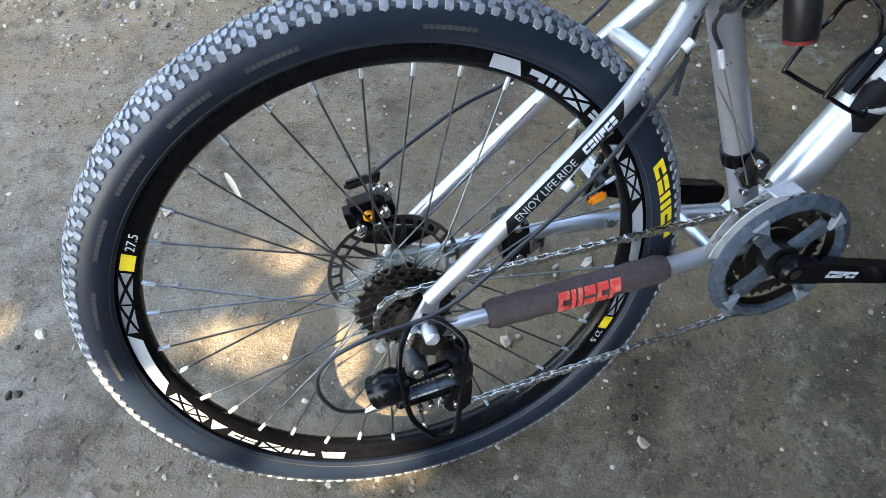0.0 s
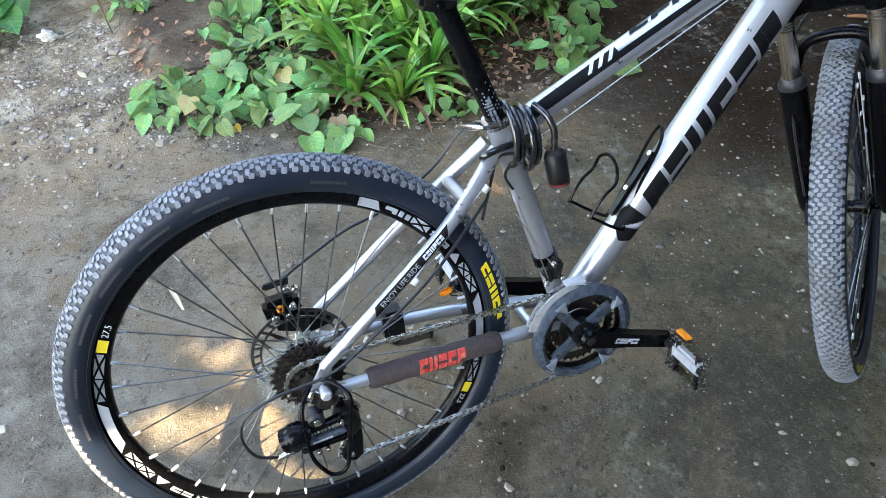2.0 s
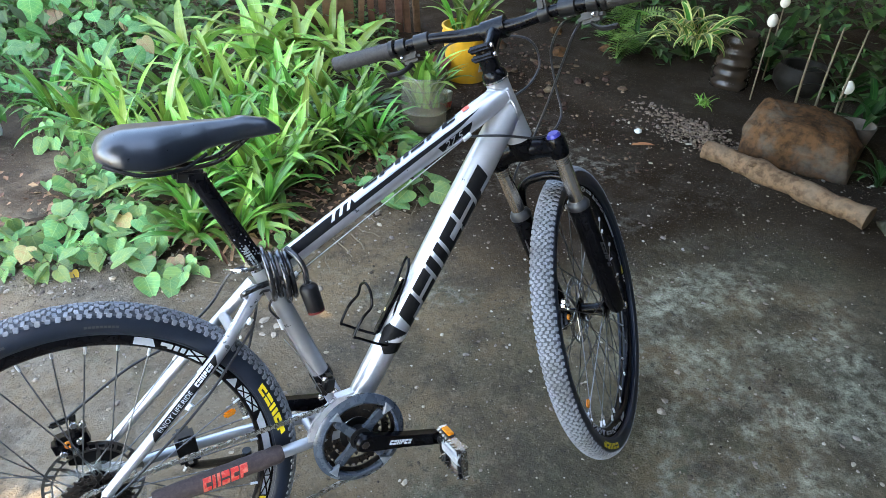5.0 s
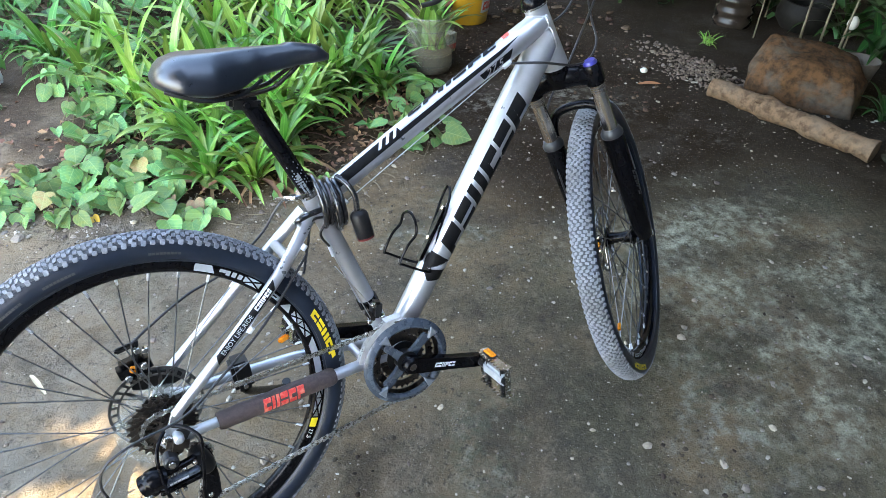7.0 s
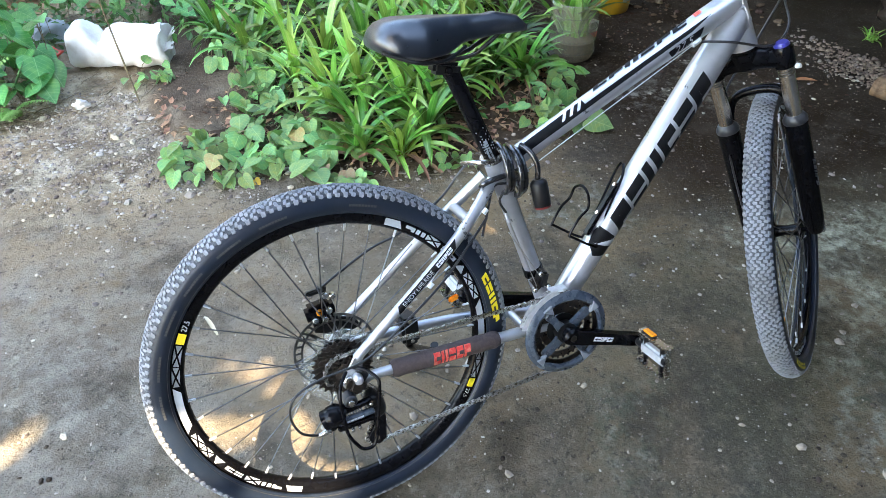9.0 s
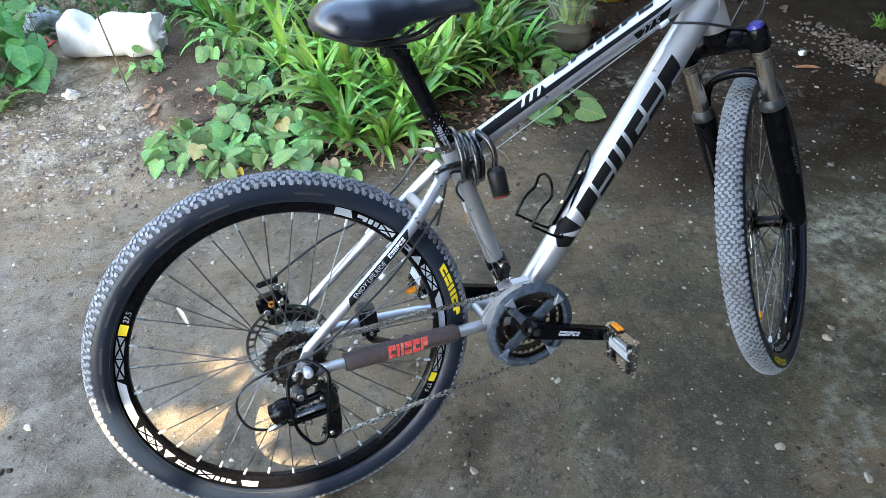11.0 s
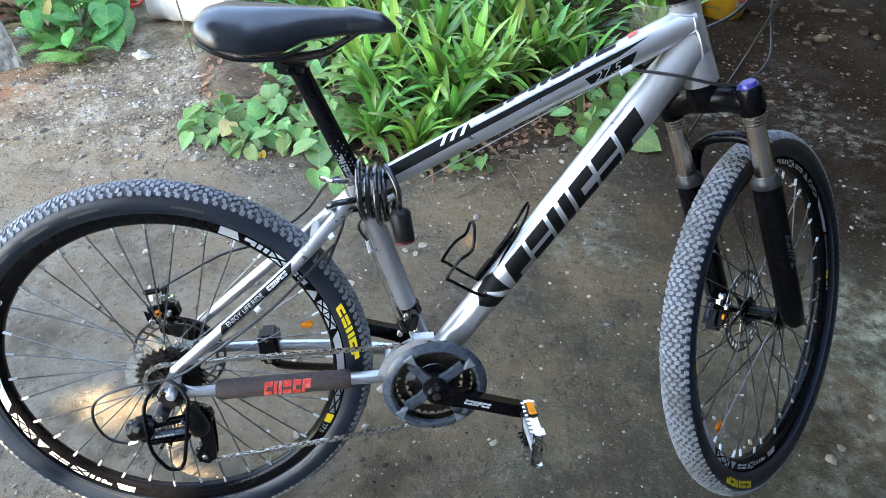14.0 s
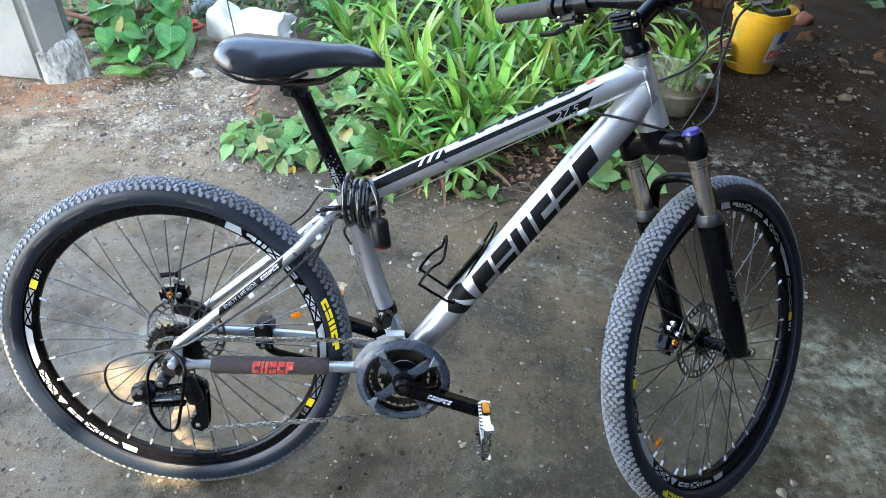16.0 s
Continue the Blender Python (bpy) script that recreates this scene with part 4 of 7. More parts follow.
part("bare_cable", sweep([L(0.352, 0.215, -0.022), L(0.395, 0.068, -0.046)], 0.0009, 6), BARE_CABLE, bicycle)
part("bare_cable", sweep([L(0.352, 0.185, -0.024), L(0.402, 0.090, -0.046)], 0.0009, 6), BARE_CABLE, bicycle)
part("cable_stop", sweep([L(0.350, 0.225, -0.021), L(0.354, 0.205, -0.023)], 0.0038, 8), WHITE_DECAL, bicycle)

# --- kickstand on the left chain stay ---
ks = part("kickstand_clamp", box((0.036, 0.050, 0.062), Matrix.Translation(L(0.154, -0.010, 0.062)), 0.007), BLACK_PLASTIC, bicycle, "black kickstand clamped to the chain stay")
inv = bicycle.matrix_world.inverted()
foot = inv @ Vector((0.26, 0.235, GZ + 0.008))
part("stand_leg", sweep(curve([L(0.156, -0.040, 0.078), L(0.166, -0.078, 0.092), foot], 6), 0.0085, 12), BLACK_PAINT, bicycle, "black kickstand leg")
part("stand_foot", sweep([foot + Vector((0, -0.006, 0.022)), foot], [0.0105, 0.0115], 12), BLACK_PLASTIC, bicycle)
for z in (0.018, -0.026):
    part("clamp_bolt", disc(0.005, 0.036, 0.031, Matrix.Translation(L(0.154, z)), 8), CHROME, bicycle)


# --- disc calipers ---
def caliper(m, parent_label):
    body = part("brake_caliper", box((0.056, 0.034, 0.036), m, 0.008), BLACK_PAINT, bicycle, parent_label)
    part("caliper_arm", box((0.010, 0.012, 0.048), m @ Matrix.Translation((0.014, -0.004, 0.028)) @ rot_y(20), 0.003), BLACK_PLASTIC, body)
    part("caliper_arm", box((0.030, 0.010, 0.010), m @ Matrix.Translation((0.0, -0.010, 0.046)), 0.003), BLACK_PLASTIC, body)
    for x, z in ((-0.014, -0.006), (0.004, -0.010), (0.016, 0.004), (0.018, 0.036), (0.030, 0.030)):
        part("bolt", disc(0.0062, -0.013, -0.024, m @ Matrix.Translation((x, 0, z)), 8), CHROME, body)
    part("red_ring", lathe([(0.003, -0.017), (0.0062, -0.017), (0.0062, -0.021), (0.003, -0.021)], 16, True, None, m @ Matrix.Translation((-0.002, 0, 0.006))), AMBER, body)
    part("knob", disc(0.006, -0.012, -0.02, m @ Matrix.Translation((-0.030, 0, 0.006)) @ Matrix.Rotation(radians(90), 4, "Z"), 12), CHROME, body)
    return body


caliper(Matrix.Translation(L(-0.014, 0.088, 0.044)) @ rot_y(-8), "black rear disc brake caliper with bright bolts")
part("caliper_bracket", prism([(-0.03, 0.07), (-0.01, 0.075), (0.05, 0.05), (0.06, 0.03), (0.02, 0.02), (-0.03, 0.04)], 0.050, 0.056, None, Matrix.Translation(L(0, 0)), None, 0.001), BLACK_PLASTIC, bicycle)
rb = curve([L(0.02, 0.150, 0.040), L(0.10, 0.185, 0.05), L(0.17, 0.20, 0.062), L(0.25, 0.255, 0.05), L(0.30, 0.315, 0.03), L(0.36, 0.31, 0.028)], 8)
part("brake_cable", sweep([L(-0.012, 0.134, 0.034), *rb], 0.0025, 8), CABLE, bicycle, "black rear brake cable")

# --- fork ---
part("headset_cup", sweep([H_BOT + hd * 0.011, H_BOT + hd * 0.008, H_BOT + hd * 0.002, H_BOT - hd * 0.010], [0.0262, 0.0264, 0.0248, 0.0240], 28), BLACK_PAINT, bicycle)
arm = curve([S(0.034, 0.008, -0.070), S(0.028, 0.008, -0.050), S(0.020, 0.004, -0.026), S(0.018, 0.002, 0), S(0.020, 0.004, 0.026), S(0.028, 0.008, 0.050), S(0.034, 0.008, 0.070)], 5)
crown = part("fork_crown", steer(merge(sweep(arm, [0.0195 + 0.004 * math.exp(-(p.y + 0.021) ** 2 / 0.0008) for p in arm], 20), sweep([S(-0.002, 0), S(0.012, 0), S(0.03, 0.002)], [0.0262, 0.0262, 0.022], 24))), BLACK_PAINT, bicycle, "glossy black fork crown", 60)
for y in (-0.065, 0.065):
    part("crown_end", steer(sweep([S(0.006, 0.008, y), S(0.012, 0.008, y), S(0.042, 0.008, y), S(0.050, 0.008, y)], [0.017, 0.0205, 0.0205, 0.018], 20)), BLACK_PAINT, crown)
    part("leg_cap", steer(sweep([S(-0.001, 0.008, y), S(0.003, 0.008, y), S(0.012, 0.008, y)], [0.0115, 0.0145, 0.0150], 18)), BLUE if y < 0 else BLACK_PAINT, crown, "blue adjuster cap" if y < 0 else "black leg cap")
    part("stanchion", steer(sweep([S(0.04, 0.008, y), S(0.20, 0.008, y)], 0.0148, 20)), STANCHION, bicycle, "bronze-toned stanchion tube")
    for k in range(3):
        part("travel_ring", steer(lathe([(0.0150, -0.0012), (0.0156, 0), (0.0150, 0.0012)], 20, True, None, Matrix.Translation(S(0.056 + 0.005 * k, 0.008, y)) @ AX.to_track_quat("Y", "Z").to_matrix().to_4x4())), DARK_STEEL, bicycle)
    part("dust_seal", steer(sweep([S(0.156, 0.008, y), S(0.160, 0.008, y), S(0.168, 0.008, y), S(0.175, 0.008, y)], [0.0165, 0.0200, 0.0240, 0.0230], 20)), SEAL, bicycle)
    leg = part("lower_leg", steer(sweep([S(0.170, 0.008, y), S(0.25, 0.008, y), S(0.35, 0.008, y), S(0.42, 0.009, y), S(0.448, 0.012, y), S(0.462, 0.016, y)], [0.0228, 0.0228, 0.0216, 0.0210, 0.0195, 0.0155], 24)), BLACK_PAINT, bicycle, "black fork lower leg")
    part("leg_foot", steer(sweep(curve([S(0.440, 0.012, y), S(0.462, 0.024, y), S(0.476, 0.034, y)], 4), [0.014, 0.0135, 0.013, 0.0125, 0.012, 0.0115, 0.011, 0.010, 0.010], 14)), BLACK_PAINT, leg)
    part("fork_nut", steer(disc(0.009, math.copysign(0.070, y), math.copysign(0.080, y), Matrix.Translation(S(FORK_LEN, RAKE)), 6)), CHROME, bicycle)
    part("leg_bolt", steer(sweep([S(0.460, 0.016, y), S(0.469, 0.018, y)], 0.006, 10)), CHROME, bicycle)


def leg_film(u, v):
    a = v / 0.0225
    return STEERED @ (S(u, 0.008, -0.065) + Vector((0, -math.cos(a), 0)) * 0.0229 + FW * math.sin(a) * 0.0229)


blocks("leg_mark", bars([NOTCH, SLIT, TWIN, STEP, NOTCH], 0.262, 0.33, -0.012, 0.004, 0.012), leg_film, FAINT, bicycle, "grey printed blocks on the fork leg", 3, 4)
arch = curve([S(0.185, 0.020, -0.062), S(0.145, 0.032, -0.060), S(0.112, 0.037, -0.042), S(0.103, 0.038, 0), S(0.112, 0.037, 0.042), S(0.145, 0.032, 0.060), S(0.185, 0.020, 0.062)], 6)
part("fork_arch", steer(sweep(arch, 0.0125, 12, False, None, 0.8)), BLACK_PAINT, bicycle, "black fork brace")
caliper(STEERED @ Matrix.Translation(S(0.425, -0.044, 0.046)) @ rot_y(-60), "black front disc brake caliper with bright bolts")

# --- headset, stem and handlebar ---
part("headset_cup", sweep([H_TOP + hd * 0.003, H_TOP + hd * 0.008, H_TOP + hd * 0.018, H_TOP + hd * 0.024], [0.0235, 0.0245, 0.0225, 0.017], 28), BLACK_PAINT, bicycle)
part("headset_ring", lathe([(0.0215, -0.002), (0.0250, -0.002), (0.0250, 0.002), (0.0215, 0.002)], 28, True, None, Matrix.Translation(H_TOP + hd * 0.004) @ AX.to_track_quat("Y", "Z").to_matrix().to_4x4()), CHROME, bicycle)
TOPD = (H_BOT - H_TOP).length
stem = part("stem", steer(merge(sweep([S(-TOPD - 0.022, 0), S(-TOPD - 0.030, 0), S(-TOPD - 0.062, 0), S(-TOPD - 0.070, 0)], [0.0175, 0.0185, 0.0185, 0.016], 22),
                                sweep([S(-TOPD - 0.048, 0.008), S(-TOPD - 0.060, 0.055), S(-TOPD - 0.066, 0.08)], [0.0165, 0.0155, 0.0175], 18))), BLACK_PAINT, bicycle, "black handlebar stem", 50)
BARC = (-TOPD - 0.070, 0.088)
part("bar_clamp", steer(sweep([S(*BARC, -0.024), S(*BARC, 0.024)], 0.0215, 22)), BLACK_PAINT, stem)
for dz in (-0.012, -0.034):
    part("stem_bolt_lug", steer(box((0.016, 0.046, 0.012), Matrix.Translation(S(-TOPD - 0.045 + dz * 0.8, -0.017)) @ rot_y(18.7), 0.004)), BLACK_PAINT, stem)
    part("stem_bolt", steer(disc(0.0045, -0.022, -0.027, Matrix.Translation(S(-TOPD - 0.045 + dz * 0.8, -0.019)), 8)), CHROME, stem)


def bar_at(y):
    return S(BARC[0] - 0.012 * min(max((abs(y) - 0.05) / 0.08, 0), 1) - 0.080 * y, BARC[1] - 0.10 * max(abs(y) - 0.06, 0), y)


bl = curve([bar_at(y) for y in (-0.345, -0.28, -0.2, -0.13, -0.06, 0, 0.06, 0.13, 0.2, 0.28, 0.345)], 4)
part("handlebar", steer(sweep(bl, [0.0112 + 0.0048 * math.exp(-(p.y / 0.05) ** 2) for p in bl], 16)), BLACK_PAINT, bicycle, "black flat handlebar")
for s in (-1, 1):
    gpts = [bar_at(s * (0.222 + 0.013 * i)) for i in range(11)]
    part("grip", steer(sweep(gpts, [0.0165] + [0.0158 + 0.0006 * (i % 2) for i in range(9)] + [0.0165], 16)), GRIP, bicycle, "black rubber grip")
    part("grip_ring", steer(sweep([bar_at(s * 0.212), bar_at(s * 0.221)], 0.0180, 18)), BLACK_PLASTIC, bicycle)
    part("brake_lever", steer(sweep(curve([bar_at(s * 0.15) + AX * 0.012 + FW * 0.02, bar_at(s * 0.16) + AX * 0.018 + FW * 0.045, bar_at(s * 0.21) + AX * 0.024 + FW * 0.052, bar_at(s * 0.275) + AX * 0.026 + FW * 0.050], 5), 0.0062, 10, False, None, 0.7)), BLACK_PLASTIC, bicycle, "black brake lever")
    part("lever_mount", steer(merge(sweep([bar_at(s * 0.135), bar_at(s * 0.165)], 0.0165, 16), box((0.026, 0.030, 0.022), Matrix.Translation(bar_at(s * 0.15) + AX * 0.012 + FW * 0.014), 0.005))), BLACK_PLASTIC, bicycle)
    sh = part("shifter", steer(merge(sweep([bar_at(s * 0.186), bar_at(s * 0.205)], 0.0165, 16), box((0.040, 0.046, 0.020), Matrix.Translation(bar_at(s * 0.185) + AX * 0.028 + FW * 0.004), 0.007))), BLACK_PLASTIC, bicycle, "black thumb shifter")
    part("shift_lever", steer(sweep(curve([bar_at(s * 0.185) + AX * 0.036 - FW * 0.010, bar_at(s * 0.205) + AX * 0.042 - FW * 0.028, bar_at(s * 0.235) + AX * 0.040 - FW * 0.034], 5), 0.0058, 10, False, None, 0.6)), BLACK_PLASTIC, sh)
    part("shifter_bolt", steer(disc(0.004, 0, 0.006, Matrix.Translation(bar_at(s * 0.196) + AX * 0.018 - FW * 0.014), 8)), CHROME, sh)
# small clamp with a ring on the bar
rc = bar_at(-0.105)
mount = part("light_mount", steer(merge(sweep([bar_at(-0.095), bar_at(-0.115)], 0.0165, 16), box((0.018, 0.016, 0.034), Matrix.Translation(rc - AX * 0.024), 0.004))), BLACK_PLASTIC, bicycle, "empty black lamp holder on the handlebar")
rp = rc - AX * 0.055
part("mount_ring", steer(sweep([rp + FW * 0.016 * math.cos(a) - AX * 0.016 * math.sin(a) for a in (2 * math.pi * k / 24 for k in range(24))], 0.004, 8, True)), GREY_PLASTIC, mount)

# control cables from the bar
top_stop = L(0.752, 0.480, -0.036)


def W(down, ahead, side=0.0):
    return STEERED @ S(down, ahead, side)


loops = [
    [W(BARC[0] + 0.03, 0.10, -0.14), L(0.955, 0.655, -0.06), L(0.978, 0.605, 0.0), L(0.988, 0.533, 0.0), L(0.976, 0.488, -0.03), L(0.945, 0.460, -0.045), L(0.894, 0.455, -0.058), L(0.813, 0.473, -0.056), top_stop],
    [W(BARC[0] + 0.03, 0.10, 0.15), W(BARC[0] + 0.01, 0.13, 0.11), L(0.930, 0.638, 0.03), L(0.964, 0.590, 0.02), L(0.940, 0.548, 0.02), L(0.885, 0.522, 0.02), L(0.845, 0.500, 0.022), L(0.80, 0.475, 0.020)],
    [W(BARC[0] + 0.03, 0.10, -0.17), L(0.962, 0.640, -0.09), L(0.970, 0.593, -0.05), L(0.975, 0.523, 0.0), L(0.952, 0.440, 0.03), W(0.10, 0.02, 0.060), W(0.22, -0.012, 0.068), W(0.40, -0.02, 0.066)],
]
for pts in loops:
    part("control_cable", sweep(curve(pts, 9), 0.0024, 8), CABLE, bicycle, "black control cable")
part("cable_clip", sweep([top_stop + Vector((0.006, 0, 0.003)), top_stop - Vector((0.010, 0, 0.005))], 0.0048, 10), WHITE_DECAL, bicycle, "white cable stop")
b0, b1 = top_stop, L(0.398, 0.300, -0.022)
part("bare_cable", sweep([b0, b1], 0.0011, 6), BARE_CABLE, bicycle)
part("cable_stop", sweep([b1, b1 + (b1 - b0).normalized() * 0.016], 0.0048, 10), WHITE_DECAL, bicycle, "white cable stop")
part("control_cable", sweep(curve([b1, L(0.36, 0.285, -0.028), L(0.325, 0.285, -0.030), L(0.31, 0.25, -0.034), L(0.285, 0.205, -0.055)], 6), 0.0024, 8), CABLE, bicycle)
part("control_cable", sweep(curve([b1 + Vector((0, 0.01, 0)), L(0.35, 0.27, -0.024), L(0.338, 0.25, -0.022), L(0.350, 0.225, -0.021)], 6), 0.0024, 8), CABLE, bicycle)
for t in (0.36, 0.74):
    c = ss[int(len(ss) * t * 1.0)]
    part("cable_clip", sweep([c + Vector((0.004, -0.012, -0.010)), c + Vector((0.012, -0.012, -0.003))], 0.005, 10), WHITE_DECAL, bicycle)
part("bare_cable", sweep([ss[int(len(ss) * 0.74)] + Vector((0, -0.013, -0.008)), ss[int(len(ss) * 0.36)] + Vector((0, -0.013, -0.008))], 0.0010, 6), BARE_CABLE, bicycle)

# spoke reflectors
for wh, a in ((rear_wheel, 16), (front_wheel, 216)):
    p = Vector((0.245 * math.cos(radians(a)), -0.006, 0.245 * math.sin(radians(a))))
    part("spoke_reflector", box((0.022, 0.006, 0.013), Matrix.Translation(p) @ rot_y(-a), 0.003), AMBER, wh, "small amber spoke reflector")

# bottle cage on the down tube
cage = part("bottle_cage", box((0.008, 0.018, 0.12), Matrix.Translation(DT0.lerp(DT1, 0.36) + Vector((-0.027, 0, 0.021))) @ rot_y(36.9), 0.003), BLACK_PAINT, bicycle, "black wire bottle cage")
cd = dd
cu = Vector((-cd.z, 0, cd.x))
cb = DT0 + cd * 0.205 + cu * 0.032
for s in (-1, 1):
    wire = [L(0.618, 0.262, s * 0.004), L(0.608, 0.238, s * 0.014), L(0.572, 0.170, s * 0.016), L(0.546, 0.118, s * 0.024), L(0.535, 0.112, s * 0.030), L(0.484, 0.146, s * 0.034), L(0.477, 0.154, s * 0.034),
            L(0.498, 0.184, s * 0.035), L(0.518, 0.200, s * 0.034), L(0.524, 0.222, s * 0.026), L(0.526, 0.232, s * 0.010), L(0.526, 0.234, 0)]
    part("cage_wire", sweep(curve(wire, 5), 0.0027, 8), BLACK_PAINT, cage)
for u in (0.02, 0.085):
    part("cage_bolt", sweep([cb + cd * u - cu * 0.004, cb + cd * u + cu * 0.008], 0.0042, 8), STANCHION, cage)

# coiled cable lock hung round the seat tube joint
lock = new("cable_lock")
lock.matrix_world = bicycle.matrix_world @ Matrix.Translation(ST_TOP)
tagged(lock, "coiled black cable lock hung on the bicycle's seat tube", "lock")
coil = []
for i in range(4 * 20 + 1):
    t = i / 20
    a = 2 * math.pi * t + 0.6
    rr = 0.043 + 0.005 * math.sin(t * 2.7 + 1)
    coil.append(Vector((0.004 + 0.0125 * t + 0.006 * math.cos(a), -0.004 + rr * math.cos(a) * 1.05, -0.014 - 0.004 * t + rr * math.sin(a) * 0.98)))
# one slack loop round the tube
for i in range(1, 22):
    a = 2 * math.pi * i / 22 + 0.6
    coil.append(Vector((0.030 + 0.055 * math.cos(a) - 0.02, -0.004 + 0.046 * math.sin(a + 1.0), -0.040 + 0.022 * math.cos(a + 2.2))))
part("cable_coil", sweep(curve(coil, 2), 0.0052, 10), LOCK, lock, "glossy black coiled cable")
lk0, lk1 = Vector((0.062, -0.050, -0.034)), Vector((0.069, -0.054, -0.088))
part("lock_body", sweep([lk0, lk0.lerp(lk1, 0.08), lk0.lerp(lk1, 0.15), lk0.lerp(lk1, 0.9), lk1], [0.009, 0.0145, 0.0165, 0.0160, 0.0145], 18), BLACK_PLASTIC, lock, "black lock cylinder")
part("lock_collar", sweep([lk0.lerp(lk1, 0.93), lk0.lerp(lk1, 1.0)], 0.0158, 18), mat("dark_red_cap", (0.13, 0.014, 0.012), 0.4, 0, (0.05, 0.01, 0.01), 60, 0.5), lock, "dark red keyhole cap")
part("lock_tail", sweep(curve([Vector((0.045, -0.02, 0.026)), Vector((0.054, -0.040, 0.016)), Vector((0.062, -0.050, -0.006)), lk0], 5), 0.0052, 10), LOCK, lock)

# ---- yard: ground, garden bed, plants ----
def smooth(x, a, b):
    t = min(max((x - a) / (b - a), 0), 1)
    return t * t * (3 - 2 * t)


def bed_edge(x):
    """How far back the planted bed begins."""
    return float(np.interp(x, [-3, -1.2, -0.9, -0.5, -0.3, 0.0, 0.3, 0.6, 0.8, 1.15, 1.35, 1.5, 1.9, 2.3, 2.45, 2.6, 3.5],
                           [2.3, 2.1, 2.15, 2.0, 1.30, 1.22, 1.12, 1.08, 1.14, 1.24, 1.6, 2.0, 2.6, 3.4, 1.6, 1.15, 0.0]))


def gh(x, y):
    z = GZ + 0.006 * noise.noise(Vector((x * 1.7, y * 1.7, 0.3))) + 0.003 * noise.noise(Vector((x * 9, y * 9, 1.7)))
    near = math.exp(-((x - 0.5) ** 2 + y ** 2) / 1.2)
    z = z * (1 - 0.6 * near) + GZ * 0.6 * near
    inside = smooth(y - bed_edge(x), 0.0, 0.5)
    return z + inside * (0.035 + 0.012 * noise.noise(Vector((x * 4, y * 4, 5))))


def earth_material():
    m = bpy.data.materials.new("trodden_earth")
    m.use_nodes = True
    nt = m.node_tree
    b = nt.nodes["Principled BSDF"]
    tc = nt.nodes.new("ShaderNodeTexCoord")

    def tex(scale, lo, hi, detail=6, rough=0.6, kind="ShaderNodeTexNoise"):
        n = nt.nodes.new(kind)
        n.inputs["Scale"].default_value = scale
        if kind == "ShaderNodeTexNoise":
            n.inputs["Detail"].default_value, n.inputs["Roughness"].default_value = detail, rough
        nt.links.new(tc.outputs["Object"], n.inputs["Vector"])
        r = nt.nodes.new("ShaderNodeMapRange")
        r.inputs[1].default_value, r.inputs[2].default_value = lo, hi
        nt.links.new(n.outputs["Distance" if kind == "ShaderNodeTexVoronoi" else "Fac"], r.inputs[0])
        return r.outputs[0]

    def times(a, c, amount=1.0):
        x = nt.nodes.new("ShaderNodeMath")
        x.operation = "MULTIPLY"
        nt.links.new(a, x.inputs[0])
        if c is None:
            x.inputs[1].default_value = amount
        else:
            nt.links.new(c, x.inputs[1])
        return x.outputs[0]

    def over(a, colour, fac):
        x = nt.nodes.new("ShaderNodeMix")
        x.data_type = "RGBA"
        x.inputs["B"].default_value = (*colour, 1)
        nt.links.new(a, x.inputs["A"])
        nt.links.new(fac, x.inputs["Factor"])
        return x.outputs["Result"]

    rgb = nt.nodes.new("ShaderNodeRGB")
    rgb.outputs[0].default_value = (0.152, 0.106, 0.058, 1)
    c = rgb.outputs[0]
    c = over(c, (0.056, 0.047, 0.036), tex(1.6, 0.42, 0.64))
    c = over(c, (0.070, 0.074, 0.048), times(tex(2.3, 0.5, 0.68), tex(35, 0.35, 0.6)))
    c = over(c, (0.195, 0.155, 0.105), times(tex(26, 0.5, 0.68, 8, 0.75), None, 0.75))
    sep = nt.nodes.new("ShaderNodeSeparateXYZ")
    nt.links.new(tc.outputs["Object"], sep.inputs[0])

    def ramp(socket, a, b_):
        r = nt.nodes.new("ShaderNodeMapRange")
        r.interpolation_type = "SMOOTHSTEP"
        r.inputs[1].default_value, r.inputs[2].default_value = a, b_
        nt.links.new(socket, r.inputs[0])
        return r.outputs[0]

    # paler dry earth leftwards, with the brighter light on that side painted in
    c = over(c, (0.20, 0.175, 0.14), times(ramp(sep.outputs[0], 0.9, -0.9), tex(7, 0.3, 0.62, 8, 0.7)))
    c = over(c, (0.22, 0.158, 0.095), times(times(ramp(sep.outputs[0], 0.1, -0.5), ramp(sep.outputs[1], 0.7, 1.2)), tex(5, 0.3, 0.6, 8, 0.7)))
    back = times(ramp(sep.outputs[0], -0.05, -0.55), ramp(sep.outputs[1], 1.0, 1.5))
    c = over(c, (0.40, 0.335, 0.235), times(back, tex(5.5, 0.47, 0.6, 11, 0.8)))
    c = over(c, (0.27, 0.135, 0.07), times(times(ramp(sep.outputs[0], -0.85, -1.2), ramp(sep.outputs[1], 1.45, 1.75)), tex(9, 0.36, 0.56)))
    strip = times(times(ramp(sep.outputs[0], -0.50, -0.36), ramp(sep.outputs[1], 1.5, 1.75)), ramp(sep.outputs[0], 0.2, 0.0))
    c = over(c, (0.075, 0.052, 0.034), times(strip, tex(4, 0.2, 0.5)))
    # brown corner soil, deepened to near black to paint in the shade there
    soil_shade = times(ramp(sep.outputs[1], 0.1, 0.7), ramp(sep.outputs[0], 0.85, 1.5))
    c = over(c, (0.022, 0.013, 0.007), times(soil_shade, tex(5, 0.05, 0.32)))
